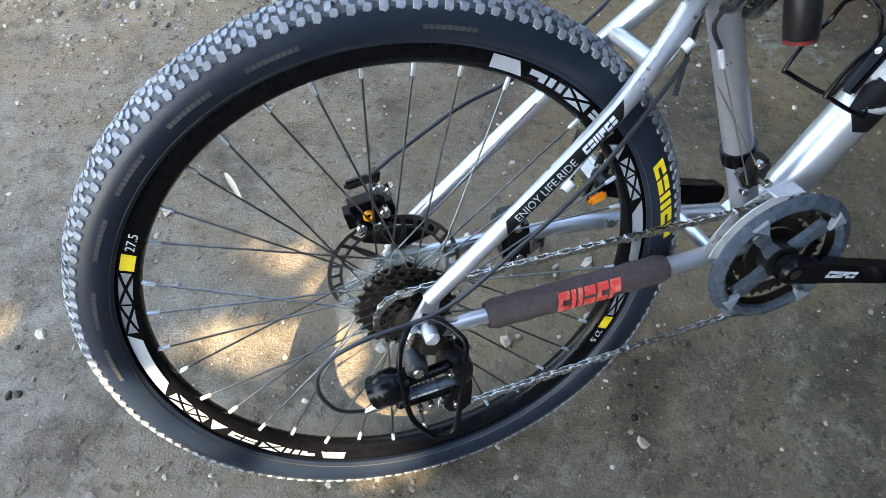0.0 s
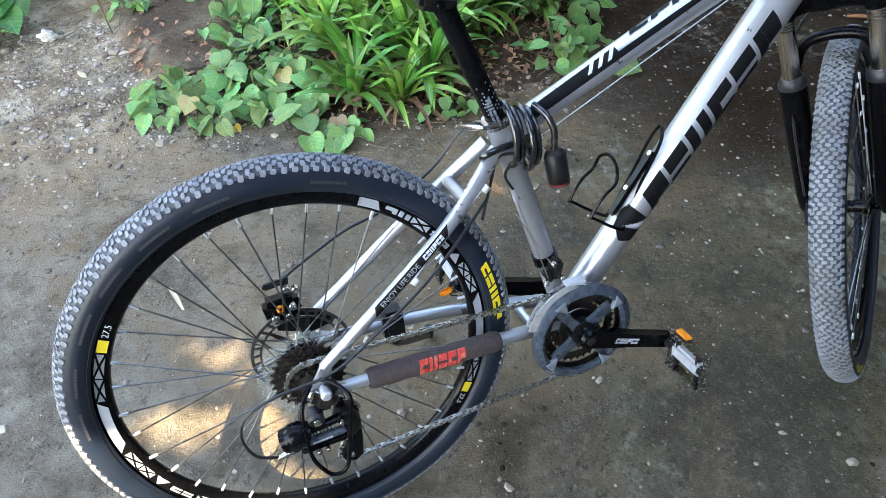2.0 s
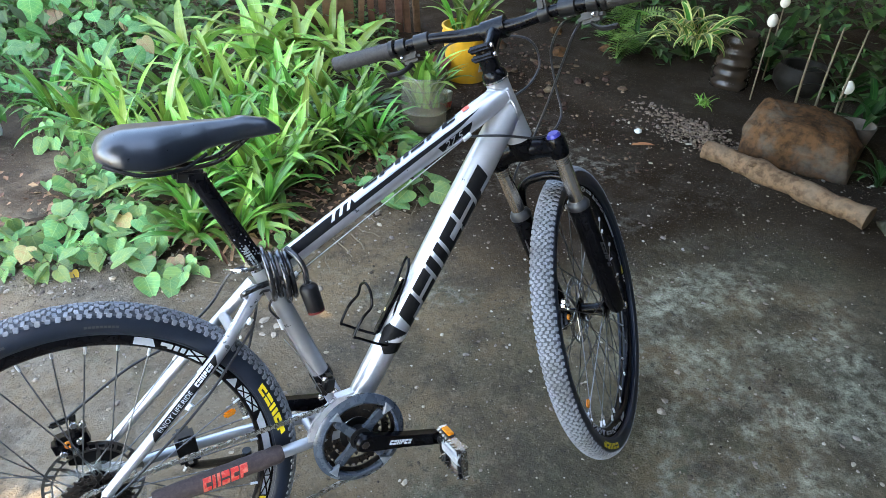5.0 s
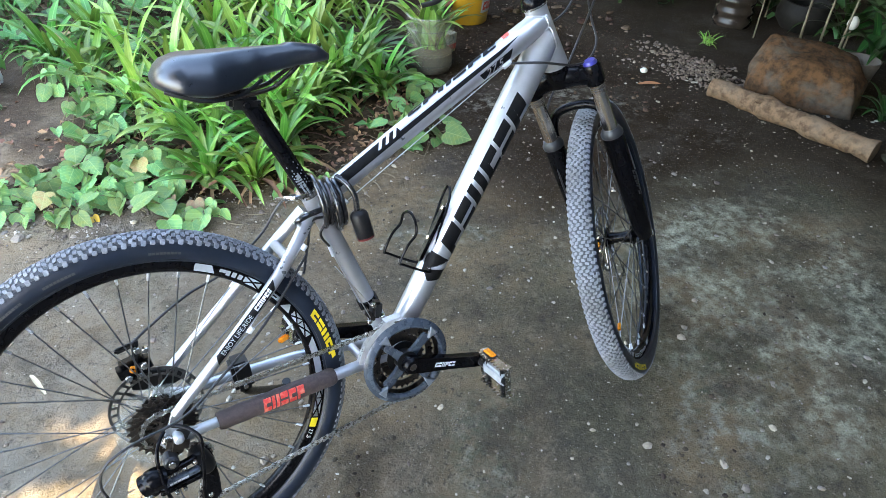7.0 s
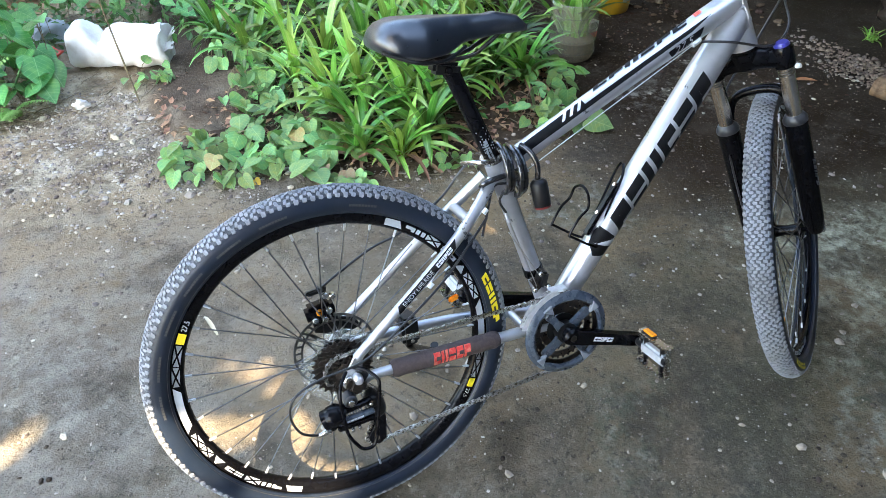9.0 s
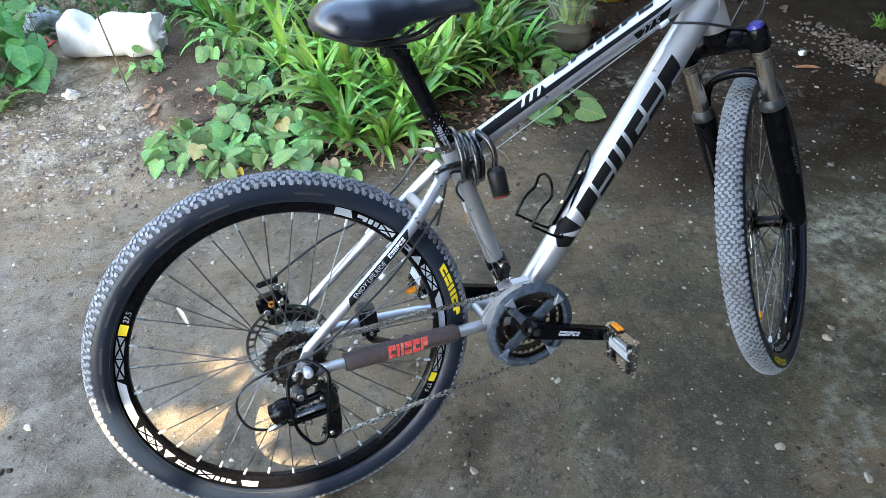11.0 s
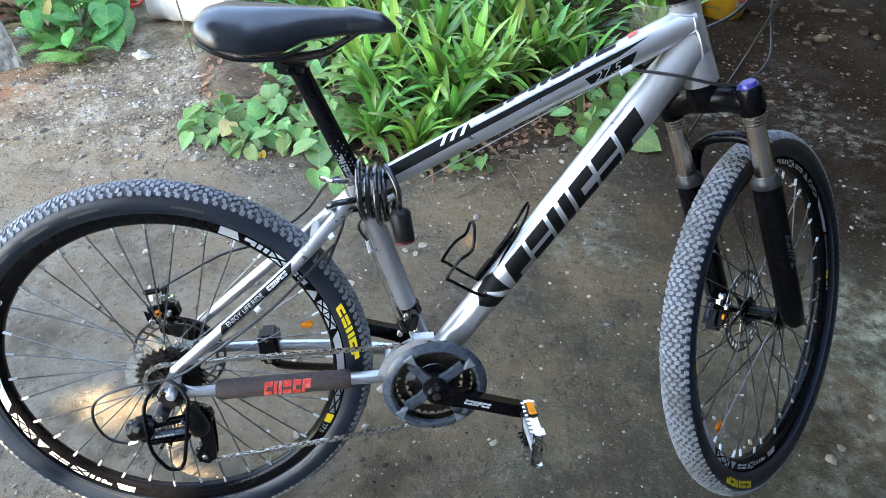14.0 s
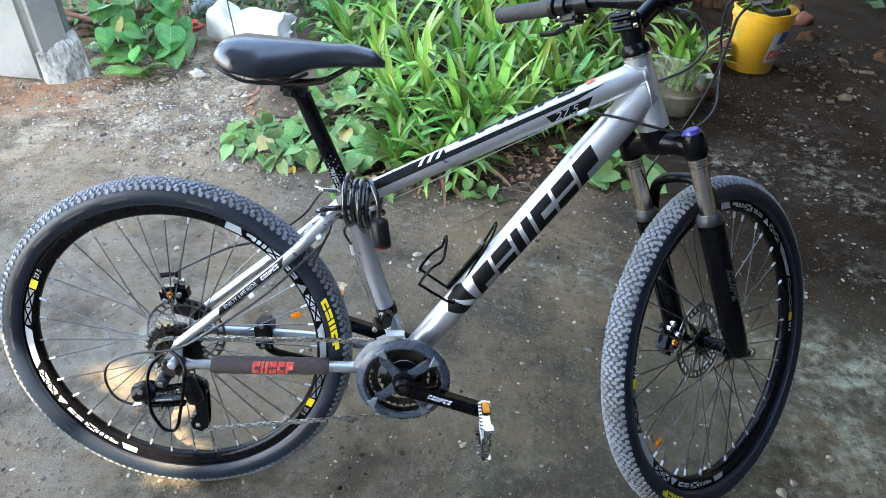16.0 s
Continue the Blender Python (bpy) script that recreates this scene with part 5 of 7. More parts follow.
    c = over(c, (0.24, 0.22, 0.175), times(tex(1.15, 0.5, 0.64), tex(22, 0.5, 0.66, 9, 0.72)))
    c = over(c, (0.066, 0.060, 0.036), times(times(ramp(sep.outputs[0], 0.4, 1.0), ramp(sep.outputs[1], 0.75, 0.25)), times(tex(3.1, 0.36, 0.58), None, 0.6)))
    lime = times(times(ramp(sep.outputs[0], 1.05, 1.45), ramp(sep.outputs[0], 2.3, 1.9)), times(ramp(sep.outputs[1], 0.62, 0.35), ramp(sep.outputs[1], -0.75, -0.4)))
    c = over(c, (0.36, 0.345, 0.25), times(times(lime, tex(5.5, 0.42, 0.62, 7, 0.7)), tex(30, 0.4, 0.62, 8, 0.75)))
    # dark soil past the log, darkened further to paint in its shade
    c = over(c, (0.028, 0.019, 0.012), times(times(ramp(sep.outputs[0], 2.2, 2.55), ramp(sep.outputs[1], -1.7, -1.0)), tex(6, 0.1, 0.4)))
    c = over(c, (0.048, 0.037, 0.026), times(tex(4.3, 0.5, 0.64, 8, 0.68), None, 0.75))
    c = over(c, (0.035, 0.03, 0.025), times(tex(48, 0.54, 0.66, 8, 0.75), None, 0.8))
    c = over(c, (0.22, 0.175, 0.13), times(tex(95, 0.58, 0.70, 6, 0.7), None, 0.7))
    c = over(c, (0.34, 0.31, 0.26), times(tex(150, 0.16, 0.07, 2, 0.5, "ShaderNodeTexVoronoi"), tex(6, 0.48, 0.62)))
    nt.links.new(c, b.inputs["Base Color"])
    r = nt.nodes.new("ShaderNodeMapRange")
    r.inputs[3].default_value, r.inputs[4].default_value = 0.62, 0.95
    nt.links.new(tex(3.0, 0.35, 0.65), r.inputs[0])
    nt.links.new(r.outputs[0], b.inputs["Roughness"])
    b.inputs["Specular IOR Level"].default_value = 0.06
    h = nt.nodes.new("ShaderNodeMath")
    h.operation = "ADD"
    nt.links.new(tex(45, 0.2, 0.8, 10, 0.7), h.inputs[0])
    nt.links.new(times(tex(220, 0.2, 0.8, 4), None, 0.4), h.inputs[1])
    bp = nt.nodes.new("ShaderNodeBump")
    bp.inputs["Strength"].default_value, bp.inputs["Distance"].default_value = 0.75, 0.008
    nt.links.new(h.outputs[0], bp.inputs["Height"])
    nt.links.new(bp.outputs[0], b.inputs["Normal"])
    return m


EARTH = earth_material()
xs = [-400, -120, -40, -15, -7, -4, *np.linspace(-3, 5, 230), 6, 8, 12, 25, 60, 150, 400]
ys = [-400, -120, -40, -15, -7, -3, *np.linspace(-1.5, 5, 190), 6, 8, 12, 25, 60, 150, 400]
verts = [(x, y, gh(x, y) if -4 < x < 6 and -3 < y < 6 else GZ) for y in ys for x in xs]
nx = len(xs)
faces = [(j * nx + i, j * nx + i + 1, (j + 1) * nx + i + 1, (j + 1) * nx + i) for j in range(len(ys) - 1) for i in range(nx - 1)]
me = bpy.data.meshes.new("ground")
me.from_pydata(verts, [], faces)
me.polygons.foreach_set("use_smooth", [True] * len(faces))
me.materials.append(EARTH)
me.materials.append(mat("bed_soil", (0.052, 0.034, 0.021), 0.95, 0, (0.022, 0.016, 0.011), 14, 0.8, 0.9, 60, 0, 0, (0.11, 0.075, 0.048), 30, spec=0.15))
for pg in me.polygons:
    x, y, z = pg.center
    wob = noise.noise(Vector((x * 5, y * 5, 2))) + 0.6 * noise.noise(Vector((x * 16, y * 16, 4)))
    if (-0.30 if y < 1.6 else -0.02) + 0.14 * wob < x < 1.42 + 0.1 * wob and y < 4.5 and y > bed_edge(x) + 0.01 + 0.09 * wob:
        pg.material_index = 1
tagged(new("ground", me), "dark trodden earth with pale worn patches and grit, corner shade painted in", "ground", "", "structure")

# leaf materials
STRAP = mat("strap_leaf", (0.15, 0.32, 0.045), 0.28, 0, (0.30, 0.47, 0.10), 14, 0.6, 0.1, 200, 0, 0, None, 6, 1.2, 0, 1.45, 0.25, vein=((0.30, 0.48, 0.12), 0.0022))
# leaf green darkened to paint in the corner's shade
SHADED_LEAF = mat("shade_darkened_leaf", (0.014, 0.042, 0.009), 0.45, 0, (0.028, 0.07, 0.014), 14, 0.6, 0.1, 200, 0, 0, None, 6, 1.0, 0, 1.45, 0.15, vein=((0.05, 0.10, 0.025), 0.0022), spec=0.2)
STRAP_DARK = mat("dark_strap_leaf", (0.06, 0.18, 0.025), 0.3, 0, (0.12, 0.26, 0.04), 14, 0.6, 0.1, 200, 0, 0, None, 6, 1.0, 0, 1.45, 0.25, vein=((0.16, 0.32, 0.07), 0.0022))
HEART = mat("heart_leaf", (0.125, 0.265, 0.095), 0.3, 0, (0.17, 0.33, 0.125), 3, 0.6, 0.25, 160, 0, 0, (0.22, 0.31, 0.07), 3, 1.0, 0, 1.45, 0.25, vein=((0.33, 0.46, 0.17), 0.016), sides=6.5, spec=0.25)
HEART_DARK = mat("dark_heart_leaf", (0.055, 0.19, 0.045), 0.38, 0, (0.09, 0.25, 0.06), 3, 0.6, 0.25, 160, 0, 0, (0.13, 0.27, 0.06), 3, 0.8, 0, 1.45, 0.25, vein=((0.2, 0.36, 0.12), 0.014), sides=6.5)
HEART_OLD = mat("fading_leaf", (0.30, 0.24, 0.10), 0.5, 0, (0.15, 0.17, 0.06), 25, 0.7, 0.25, 160, 0, 0, (0.28, 0.13, 0.06), 4, 1.0, 0, 1.45, 0.2, vein=((0.36, 0.30, 0.14), 0.016), sides=6.5)
DRY = mat("dry_leaf", (0.30, 0.19, 0.095), 0.8, 0, (0.17, 0.105, 0.055), 25, 0.7, 0.3, 160, 0, 0, None, 6, 1.0, 0, 1.45, 0.1, island=0.7)
YELLOW_LEAF = mat("yellow_leaf", (0.55, 0.36, 0.03), 0.5, 0, (0.45, 0.22, 0.03), 40, 0.6)
CREAM = mat("cream_leaf_edge", (0.55, 0.53, 0.20), 0.45, 0, (0.42, 0.44, 0.15), 20, 0.5, 0.1, 200, 0, 0, None, 6, 0.5, 0, 1.45, 0.2)
FERN = mat("fern_green", (0.17, 0.34, 0.08), 0.5, 0, (0.23, 0.40, 0.10), 30, 0.6, 0.1, 200, 0, 0, None, 6, 0.8, 0, 1.45, 0.25)
SHADE = mat("shade_foliage", (0.022, 0.058, 0.016), 0.6, 0, (0.06, 0.12, 0.03), 3, 0.7, 0.1, 200, 0, 0, (0.09, 0.15, 0.035), 7, 0, 0, 1.45, 0.2, island=0.8)
COVER = mat("cover_foliage", (0.034, 0.10, 0.018), 0.5, 0, (0.09, 0.19, 0.035), 5, 0.7, 0.1, 200, 0, 0, (0.05, 0.09, 0.03), 9, 0, 0, 1.45, 0.25, island=0.8)
STALK = mat("stalk", (0.14, 0.11, 0.06), 0.7, 0, (0.09, 0.06, 0.035), 40, 0.6, 0.3, 200)
WOOD = mat("weathered_log", (0.18, 0.112, 0.064), 0.85, 0, (0.06, 0.035, 0.02), 34, 0.8, 1.0, 45, 0, 0, (0.16, 0.12, 0.082), 5, spec=0.08)
ROCK = mat("brown_rock", (0.10, 0.05, 0.022), 0.85, 0, (0.030, 0.019, 0.012), 26, 0.85, 1.0, 60, 0, 0, (0.095, 0.078, 0.058), 7, spec=0.08)
STONE = mat("pale_pebble", (0.23, 0.19, 0.145), 0.85, 0, (0.13, 0.105, 0.08), 30, 0.7, 0.4, 160, 0, 0, (0.32, 0.30, 0.27), 11, spec=0.2, island=0.95)
GRAVEL = mat("brown_gravel", (0.17, 0.125, 0.09), 0.85, 0, (0.055, 0.042, 0.030), 30, 0.7, 0.4, 160, 0, 0, (0.17, 0.15, 0.13), 11, spec=0.2, island=0.55)
DRY_BOARD = mat("dry_board", (0.18, 0.105, 0.06), 0.85, 0, (0.08, 0.05, 0.03), 14, 0.7, 0.5, 60, 0, 0, (0.24, 0.16, 0.095), 4, 0.8, spec=0.15)
MOSS_STONE = mat("mossy_stone", (0.042, 0.038, 0.028), 0.9, 0, (0.018, 0.028, 0.012), 14, 0.8, 1.0, 90, 0, 0, (0.075, 0.068, 0.054), 9, spec=0.08)
CONCRETE = mat("grey_concrete", (0.22, 0.22, 0.21), 0.85, 0, (0.15, 0.148, 0.14), 16, 0.8, 0.4, 120, 0, 0, (0.25, 0.245, 0.23), 4)
ROUGH_CONCRETE = mat("rough_concrete", (0.27, 0.26, 0.235), 0.9, 0, (0.13, 0.12, 0.105), 60, 0.7, 0.8, 150, 0, 0, (0.36, 0.35, 0.33), 8)


def blade_mesh(name, material, length, width, lift, droop, n=8, edge=None):
    """A strap leaf that rises from the origin along x and bends over."""
    bm = bmesh.new()
    p, rows = Vector((0, 0, 0)), []
    cols = (-1, -0.6, 0, 0.6, 1) if edge else (-1, 0, 1)
    for i in range(n + 1):
        t = i / n
        a = radians(lift - (lift + droop) * t ** 1.3)
        w = width * float(np.interp(t, [0, 0.12, 0.45, 0.8, 1], [0.45, 0.6, 1.0, 0.7, 0.03])) / 2
        nrm = Vector((-math.sin(a), 0, math.cos(a)))
        rows.append([bm.verts.new(p + Vector((0, c * w, 0)) + nrm * abs(c) * w * 0.35) for c in cols])
        p = p + Vector((math.cos(a), 0, math.sin(a))) * length / n
    for i in range(n):
        for j in range(len(cols) - 1):
            f = bm.faces.new((rows[i][j], rows[i + 1][j], rows[i + 1][j + 1], rows[i][j + 1]))
            f.material_index = 1 if edge and j in (0, 3) else 0
    ob = part(name, bm, material, None, "", 60, (edge,) if edge else ())
    me = ob.data
    bpy.data.objects.remove(ob)
    return me


def heart_mesh(material, fold, curl):
    """A heart-shaped leaf, one unit long, its stalk end at the origin and its tip along x."""
    bm = bmesh.new()
    out = [(0.06, 0.0), (-0.01, 0.13), (-0.02, 0.26), (0.07, 0.37), (0.22, 0.425), (0.42, 0.40), (0.64, 0.29), (0.84, 0.13), (1.0, 0.0)]
    mid = [bm.verts.new((x, 0, -0.06 * curl * x * x)) for x in (0.06, 0.2, 0.4, 0.6, 0.8, 1.0)]
    for s in (-1, 1):
        edge = [bm.verts.new((x, s * y, abs(y) * fold - curl * (0.22 * y * y + 0.1 * x * x) + 0.02 * math.sin(9 * x + s))) for x, y in out[1:-1]]
        chain_ = [mid[0], *edge, mid[-1]]
        inner = [bm.verts.new((x * 0.75 + 0.1, s * y * 0.5, abs(y) * fold * 0.42 - curl * 0.07 * x * x)) for x, y in out[1:-1]]
        ring_ = [mid[0], *inner, mid[-1]]
        for i in range(len(chain_) - 1):
            q = [chain_[i], chain_[i + 1], ring_[i + 1], ring_[i]]
            q = list(dict.fromkeys(q))
            bm.faces.new(q if s > 0 else q[::-1])
        seq = [1, 1, 2, 2, 3, 4, 4]
        for i in range(len(inner) - 1):
            a, b_ = mid[seq[i]], mid[seq[i + 1]]
            q = list(dict.fromkeys([inner[i], inner[i + 1], b_, a]))
            if len(q) > 2:
                bm.faces.new(q if s > 0 else q[::-1])
        bm.faces.new([mid[0], inner[0], mid[1]][::s])
        bm.faces.new([inner[-1], mid[5], mid[4]][::s])
    ob = part("leaf", bm, material, None, "", 80)
    me = ob.data
    bpy.data.objects.remove(ob)
    return me


def leaf_on(parent, me, m, name="leaf"):
    ob = new(name, me)
    ob.parent = parent
    ob.matrix_basis = m
    return ob


rnd = random.Random(21)
BRIGHT = [blade_mesh("leaf", STRAP, 0.29, 0.031, 80 - 11 * k, -36 + 30 * k) for k in range(4)]
DARKER = [blade_mesh("leaf", STRAP_DARK, 0.29, 0.031, 78 - 12 * k, -30 + 30 * k) for k in range(4)]
BROAD = [blade_mesh("leaf", STRAP, 0.55, 0.060, 62 - 10 * k, 5 + 20 * k, 10) for k in range(3)]
STRAP_SHADED = [blade_mesh("leaf", SHADED_LEAF, 0.30, 0.034, 70 - 9 * k, 10 + 22 * k) for k in range(4)]
BROAD_SHADED = [blade_mesh("leaf", SHADED_LEAF, 0.55, 0.065, 60 - 10 * k, 10 + 20 * k, 10) for k in range(3)]
STRIPED = [blade_mesh("leaf", STRAP_DARK, 0.30, 0.040, 74 - 14 * k, 30 + 26 * k, 8, CREAM) for k in range(3)]
DEAD = [blade_mesh("leaf", DRY, 0.22, 0.016, 35 - 15 * k, 60, 7) for k in range(2)]
HEARTS = [heart_mesh(HEART, 0.15, 0.8), heart_mesh(HEART, 0.45, 0.5), heart_mesh(HEART, 0.05, 1.5), heart_mesh(HEART, 0.30, 1.2), heart_mesh(HEART, 0.6, 0.9)]
HEARTS_DARK = [heart_mesh(HEART_DARK, 0.15, 0.9), heart_mesh(HEART_DARK, 0.45, 0.6), heart_mesh(HEART_DARK, 0.1, 1.5)]
HEARTS_OLD = [heart_mesh(HEART_OLD, 0.2, 0.9), heart_mesh(HEART_OLD, 0.1, 0.4)]


def rosette(name, label, x, y, meshes, count, size, group="", base=0.0, dead=0, spread=0.02, low=0.75):
    ob = new(name)
    ob.location = (x, y, gh(x, y) + base)
    tagged(ob, label, "plant", group)
    for k in range(count):
        a = k * 137.5 + rnd.uniform(-25, 25)
        s = size * rnd.uniform(low, 1.15)
        u = k / max(count - 1, 1)
        idx = min(int((1 - u) * len(meshes) + rnd.uniform(-0.4, 0.4)), len(meshes) - 1)
        m = pose(rnd.uniform(-spread, spread), rnd.uniform(-spread, spread), 0.012 * u, rnd.uniform(-12, 12), rnd.uniform(-10, 10), a) @ Matrix.Diagonal((s, s * rnd.uniform(0.85, 1.2), s, 1))
        leaf_on(ob, meshes[max(idx, 0)], m)
    for k in range(dead):
        leaf_on(ob, DEAD[k % 2], pose(0, 0, 0.01, rnd.uniform(-20, 20), rnd.uniform(0, 25), rnd.uniform(0, 360)) @ Matrix.Scale(rnd.uniform(0.7, 1.2), 4), "dry_leaf")
    return ob


G1 = "strap leaf plants in the bed"
LBL = "bright green strap-leaved plant growing in the garden bed"
front = [(0.30, 1.24, 0.9), (0.44, 1.20, 0.85), (0.58, 1.26, 0.95), (0.66, 1.42, 1.0), (0.80, 1.56, 0.9), (0.99, 1.68, 1.0), (0.38, 1.42, 1.0), (0.52, 1.48, 1.1), (0.68, 1.55, 1.1),
         (0.82, 1.66, 1.1), (0.98, 1.76, 1.05), (1.14, 1.62, 0.95), (1.12, 1.86, 1.05), (0.26, 1.58, 1.0), (0.42, 1.68, 1.1), (0.58, 1.76, 1.15), (0.74, 1.86, 1.15), (0.90, 1.96, 1.1), (1.26, 2.05, 1.05)]
for x, y, s in front:
    dark_one = rnd.random() < 0.45
    rosette("strap_leaf_plant", LBL, x + rnd.uniform(-0.02, 0.02), y, DARKER if dark_one else BRIGHT, rnd.randint(20, 27), s, G1, 0, 8 if y < 1.45 else 3)
for x, y, s in [(0.18, 1.86, 1.1), (0.34, 2.02, 1.2), (0.52, 2.1, 1.25), (0.70, 2.2, 1.2), (0.9, 2.28, 1.2), (1.08, 2.2, 1.1), (0.22, 2.32, 1.25), (0.42, 2.42, 1.2), (0.02, 2.2, 1.1), (-0.1, 2.5, 1.1), (0.1, 2.65, 1.2), (0.62, 2.5, 1.2)]:
    rosette("strap_leaf_plant", LBL, x, y, BRIGHT if rnd.random() < 0.6 else DARKER, rnd.randint(16, 20), s, G1)
for x, y, s in [(0.85, 2.62, 0.95), (1.12, 2.72, 1.05), (1.35, 2.55, 0.85), (1.0, 3.0, 1.1), (1.4, 2.95, 1.0), (0.6, 2.95, 1.0)]:
    rosette("broad_leaf_plant", "broad pleated palm-like leaves at the back of the bed", x, y, BROAD, 13, s, "broad-leaved plants behind the bed")


def heart_plant(name, label, x0, x1, y0, y1, count, size, tall, group="", old=0.12, sharp_front=True):
    ob = new(name)
    cx, cy = (x0 + x1) / 2, (y0 + y1) / 2
    ob.location = (cx, cy, gh(cx, cy))
    tagged(ob, label, "plant", group)
    stems = bmesh.new()
    placed = []
    for k in range(count * 8):
        if len(placed) >= count:
            break
        x, y = rnd.uniform(x0, x1), rnd.uniform(y0, y1)
        if ((x - cx) / (x1 - x0) * 2) ** 2 + ((y - cy) / (y1 - y0) * 2) ** 2 > 1.05:
            continue
        if any((x - a) ** 2 + (y - b) ** 2 < (size * 0.30) ** 2 for a, b in placed):
            continue
        placed.append((x, y))
        z = gh(x, y) - ob.location.z + tall * rnd.uniform(0.35, 1.0) * (0.6 + 0.6 * (y - y0) / (y1 - y0))
        s = size * rnd.uniform(0.6, 1.2)
        yaw = rnd.gauss(-90, 65)
        m = pose(x - cx, y - cy, z, rnd.gauss(0, 20), rnd.gauss(26, 20), yaw) @ Matrix.Diagonal((s, s * rnd.uniform(0.8, 1.12), s, 1))
        me = rnd.choice(HEARTS_OLD) if rnd.random() < old else rnd.choice(HEARTS_DARK if name.endswith("shrub") else HEARTS)
        leaf_on(ob, me, m)
        r = Vector((x - cx + rnd.uniform(-0.05, 0.05), y - cy + rnd.uniform(0.0, 0.08), gh(x, y) - ob.location.z + 0.004))
        sweep([r, r.lerp(Vector((x - cx, y - cy, z)), 0.55) + Vector((0, 0.012, 0.008)), Vector((x - cx, y - cy, z))], 0.0014, 5, False, stems)
    # runners on the soil
    for k in range(max(count // 8, 2)):
        a = Vector((rnd.uniform(x0, x1) - cx, rnd.uniform(y0, y1) - cy, 0.01))
        pts = [a]
        for i in range(4):
            a = a + Vector((rnd.uniform(-0.06, 0.06), rnd.uniform(-0.05, 0.03), 0))
            pts.append(Vector((a.x, a.y, gh(a.x + cx, a.y + cy) - ob.location.z + 0.006)))
        pts[0].z = pts[1].z
        sweep(curve(pts, 4), 0.0016, 5, False, stems)
    part("stem_tangle", stems, STALK, ob, "thin brown creeping stems")["kind"] = "stuff"
    return ob


G2 = "heart-leaved creepers"
HL = "creeping plant with green heart-shaped leaves at the bed's edge"
heart_plant("heart_leaf_creeper", HL, -0.36, 0.02, 1.20, 1.55, 54, 0.090, 0.07, G2, 0.03)
heart_plant("heart_leaf_creeper", HL, -0.06, 0.30, 1.12, 1.50, 48, 0.094, 0.08, G2, 0.07)
heart_plant("heart_leaf_creeper", HL, 0.10, 0.30, 1.00, 1.14, 15, 0.095, 0.05, G2, 0.1)
heart_plant("heart_leaf_creeper", HL, -0.15, 0.25, 1.50, 1.95, 34, 0.085, 0.10, G2, 0.05)
heart_plant("heart_leaf_creeper", HL, -0.05, 0.30, 1.85, 2.25, 22, 0.08, 0.14, G2, 0.05)
heart_plant("heart_leaf_creeper", HL, 0.52, 0.70, 1.02, 1.16, 8, 0.085, 0.05, G2, 0.0)
heart_plant("heart_leaf_creeper", HL, 0.98, 1.26, 1.16, 1.42, 22, 0.105, 0.09, G2, 0.0)
heart_plant("heart_leaf_creeper", HL, 1.10, 1.36, 1.42, 1.75, 22, 0.09, 0.08, G2, 0.0)
heart_plant("heart_leaf_shrub", "leafy shrub with large heart-shaped leaves beside the concrete pillar", -1.15, -0.78, 1.98, 2.35, 60, 0.125, 0.34, "leafy shrubs by the pillar", 0.04)
heart_plant("heart_leaf_shrub", "leafy shrub with large heart-shaped leaves beside the concrete pillar", -1.3, -0.85, 2.3, 2.9, 44, 0.14, 0.55, "leafy shrubs by the pillar", 0.03)
heart_plant("heart_leaf_shrub", "low leafy shrub growing behind the white sack", -0.8, -0.1, 2.75, 3.4, 44, 0.12, 0.32, "leafy shrubs behind the sack", 0.06)
heart_plant("heart_leaf_shrub", "low leafy shrub growing behind the white sack", -0.2, 0.6, 2.7, 3.5, 44, 0.12, 0.35, "leafy shrubs behind the sack", 0.06)
heart_plant("heart_leaf_creeper", HL, -0.08, 0.20, 1.62, 2.1, 26, 0.080, 0.10, G2, 0.08)
heart_plant("heart_leaf_creeper", HL, -0.22, 0.10, 2.15, 2.6, 34, 0.08, 0.16, G2, 0.08)
heart_plant("heart_leaf_creeper", "small green creeper on stony ground beside the white sack", -0.52, -0.3, 2.08, 2.24, 12, 0.065, 0.06, G2, 0.1)
heart_plant("heart_leaf_shrub", "dark leafy shrub in the shade at the back", -1.0, 0.2, 3.3, 4.1, 50, 0.15, 0.5, "leafy shrubs behind the sack", 0.04)
yl = leaf_on(None, heart_mesh(YELLOW_LEAF, 0.3, 0.5), pose(-0.085, 1.205, gh(-0.085, 1.205) + 0.012, 20, 30, -70) @ Matrix.Scale(0.042, 4), "yellow_leaf")
tagged(yl, "small fallen yellow leaf on the soil", "leaf")


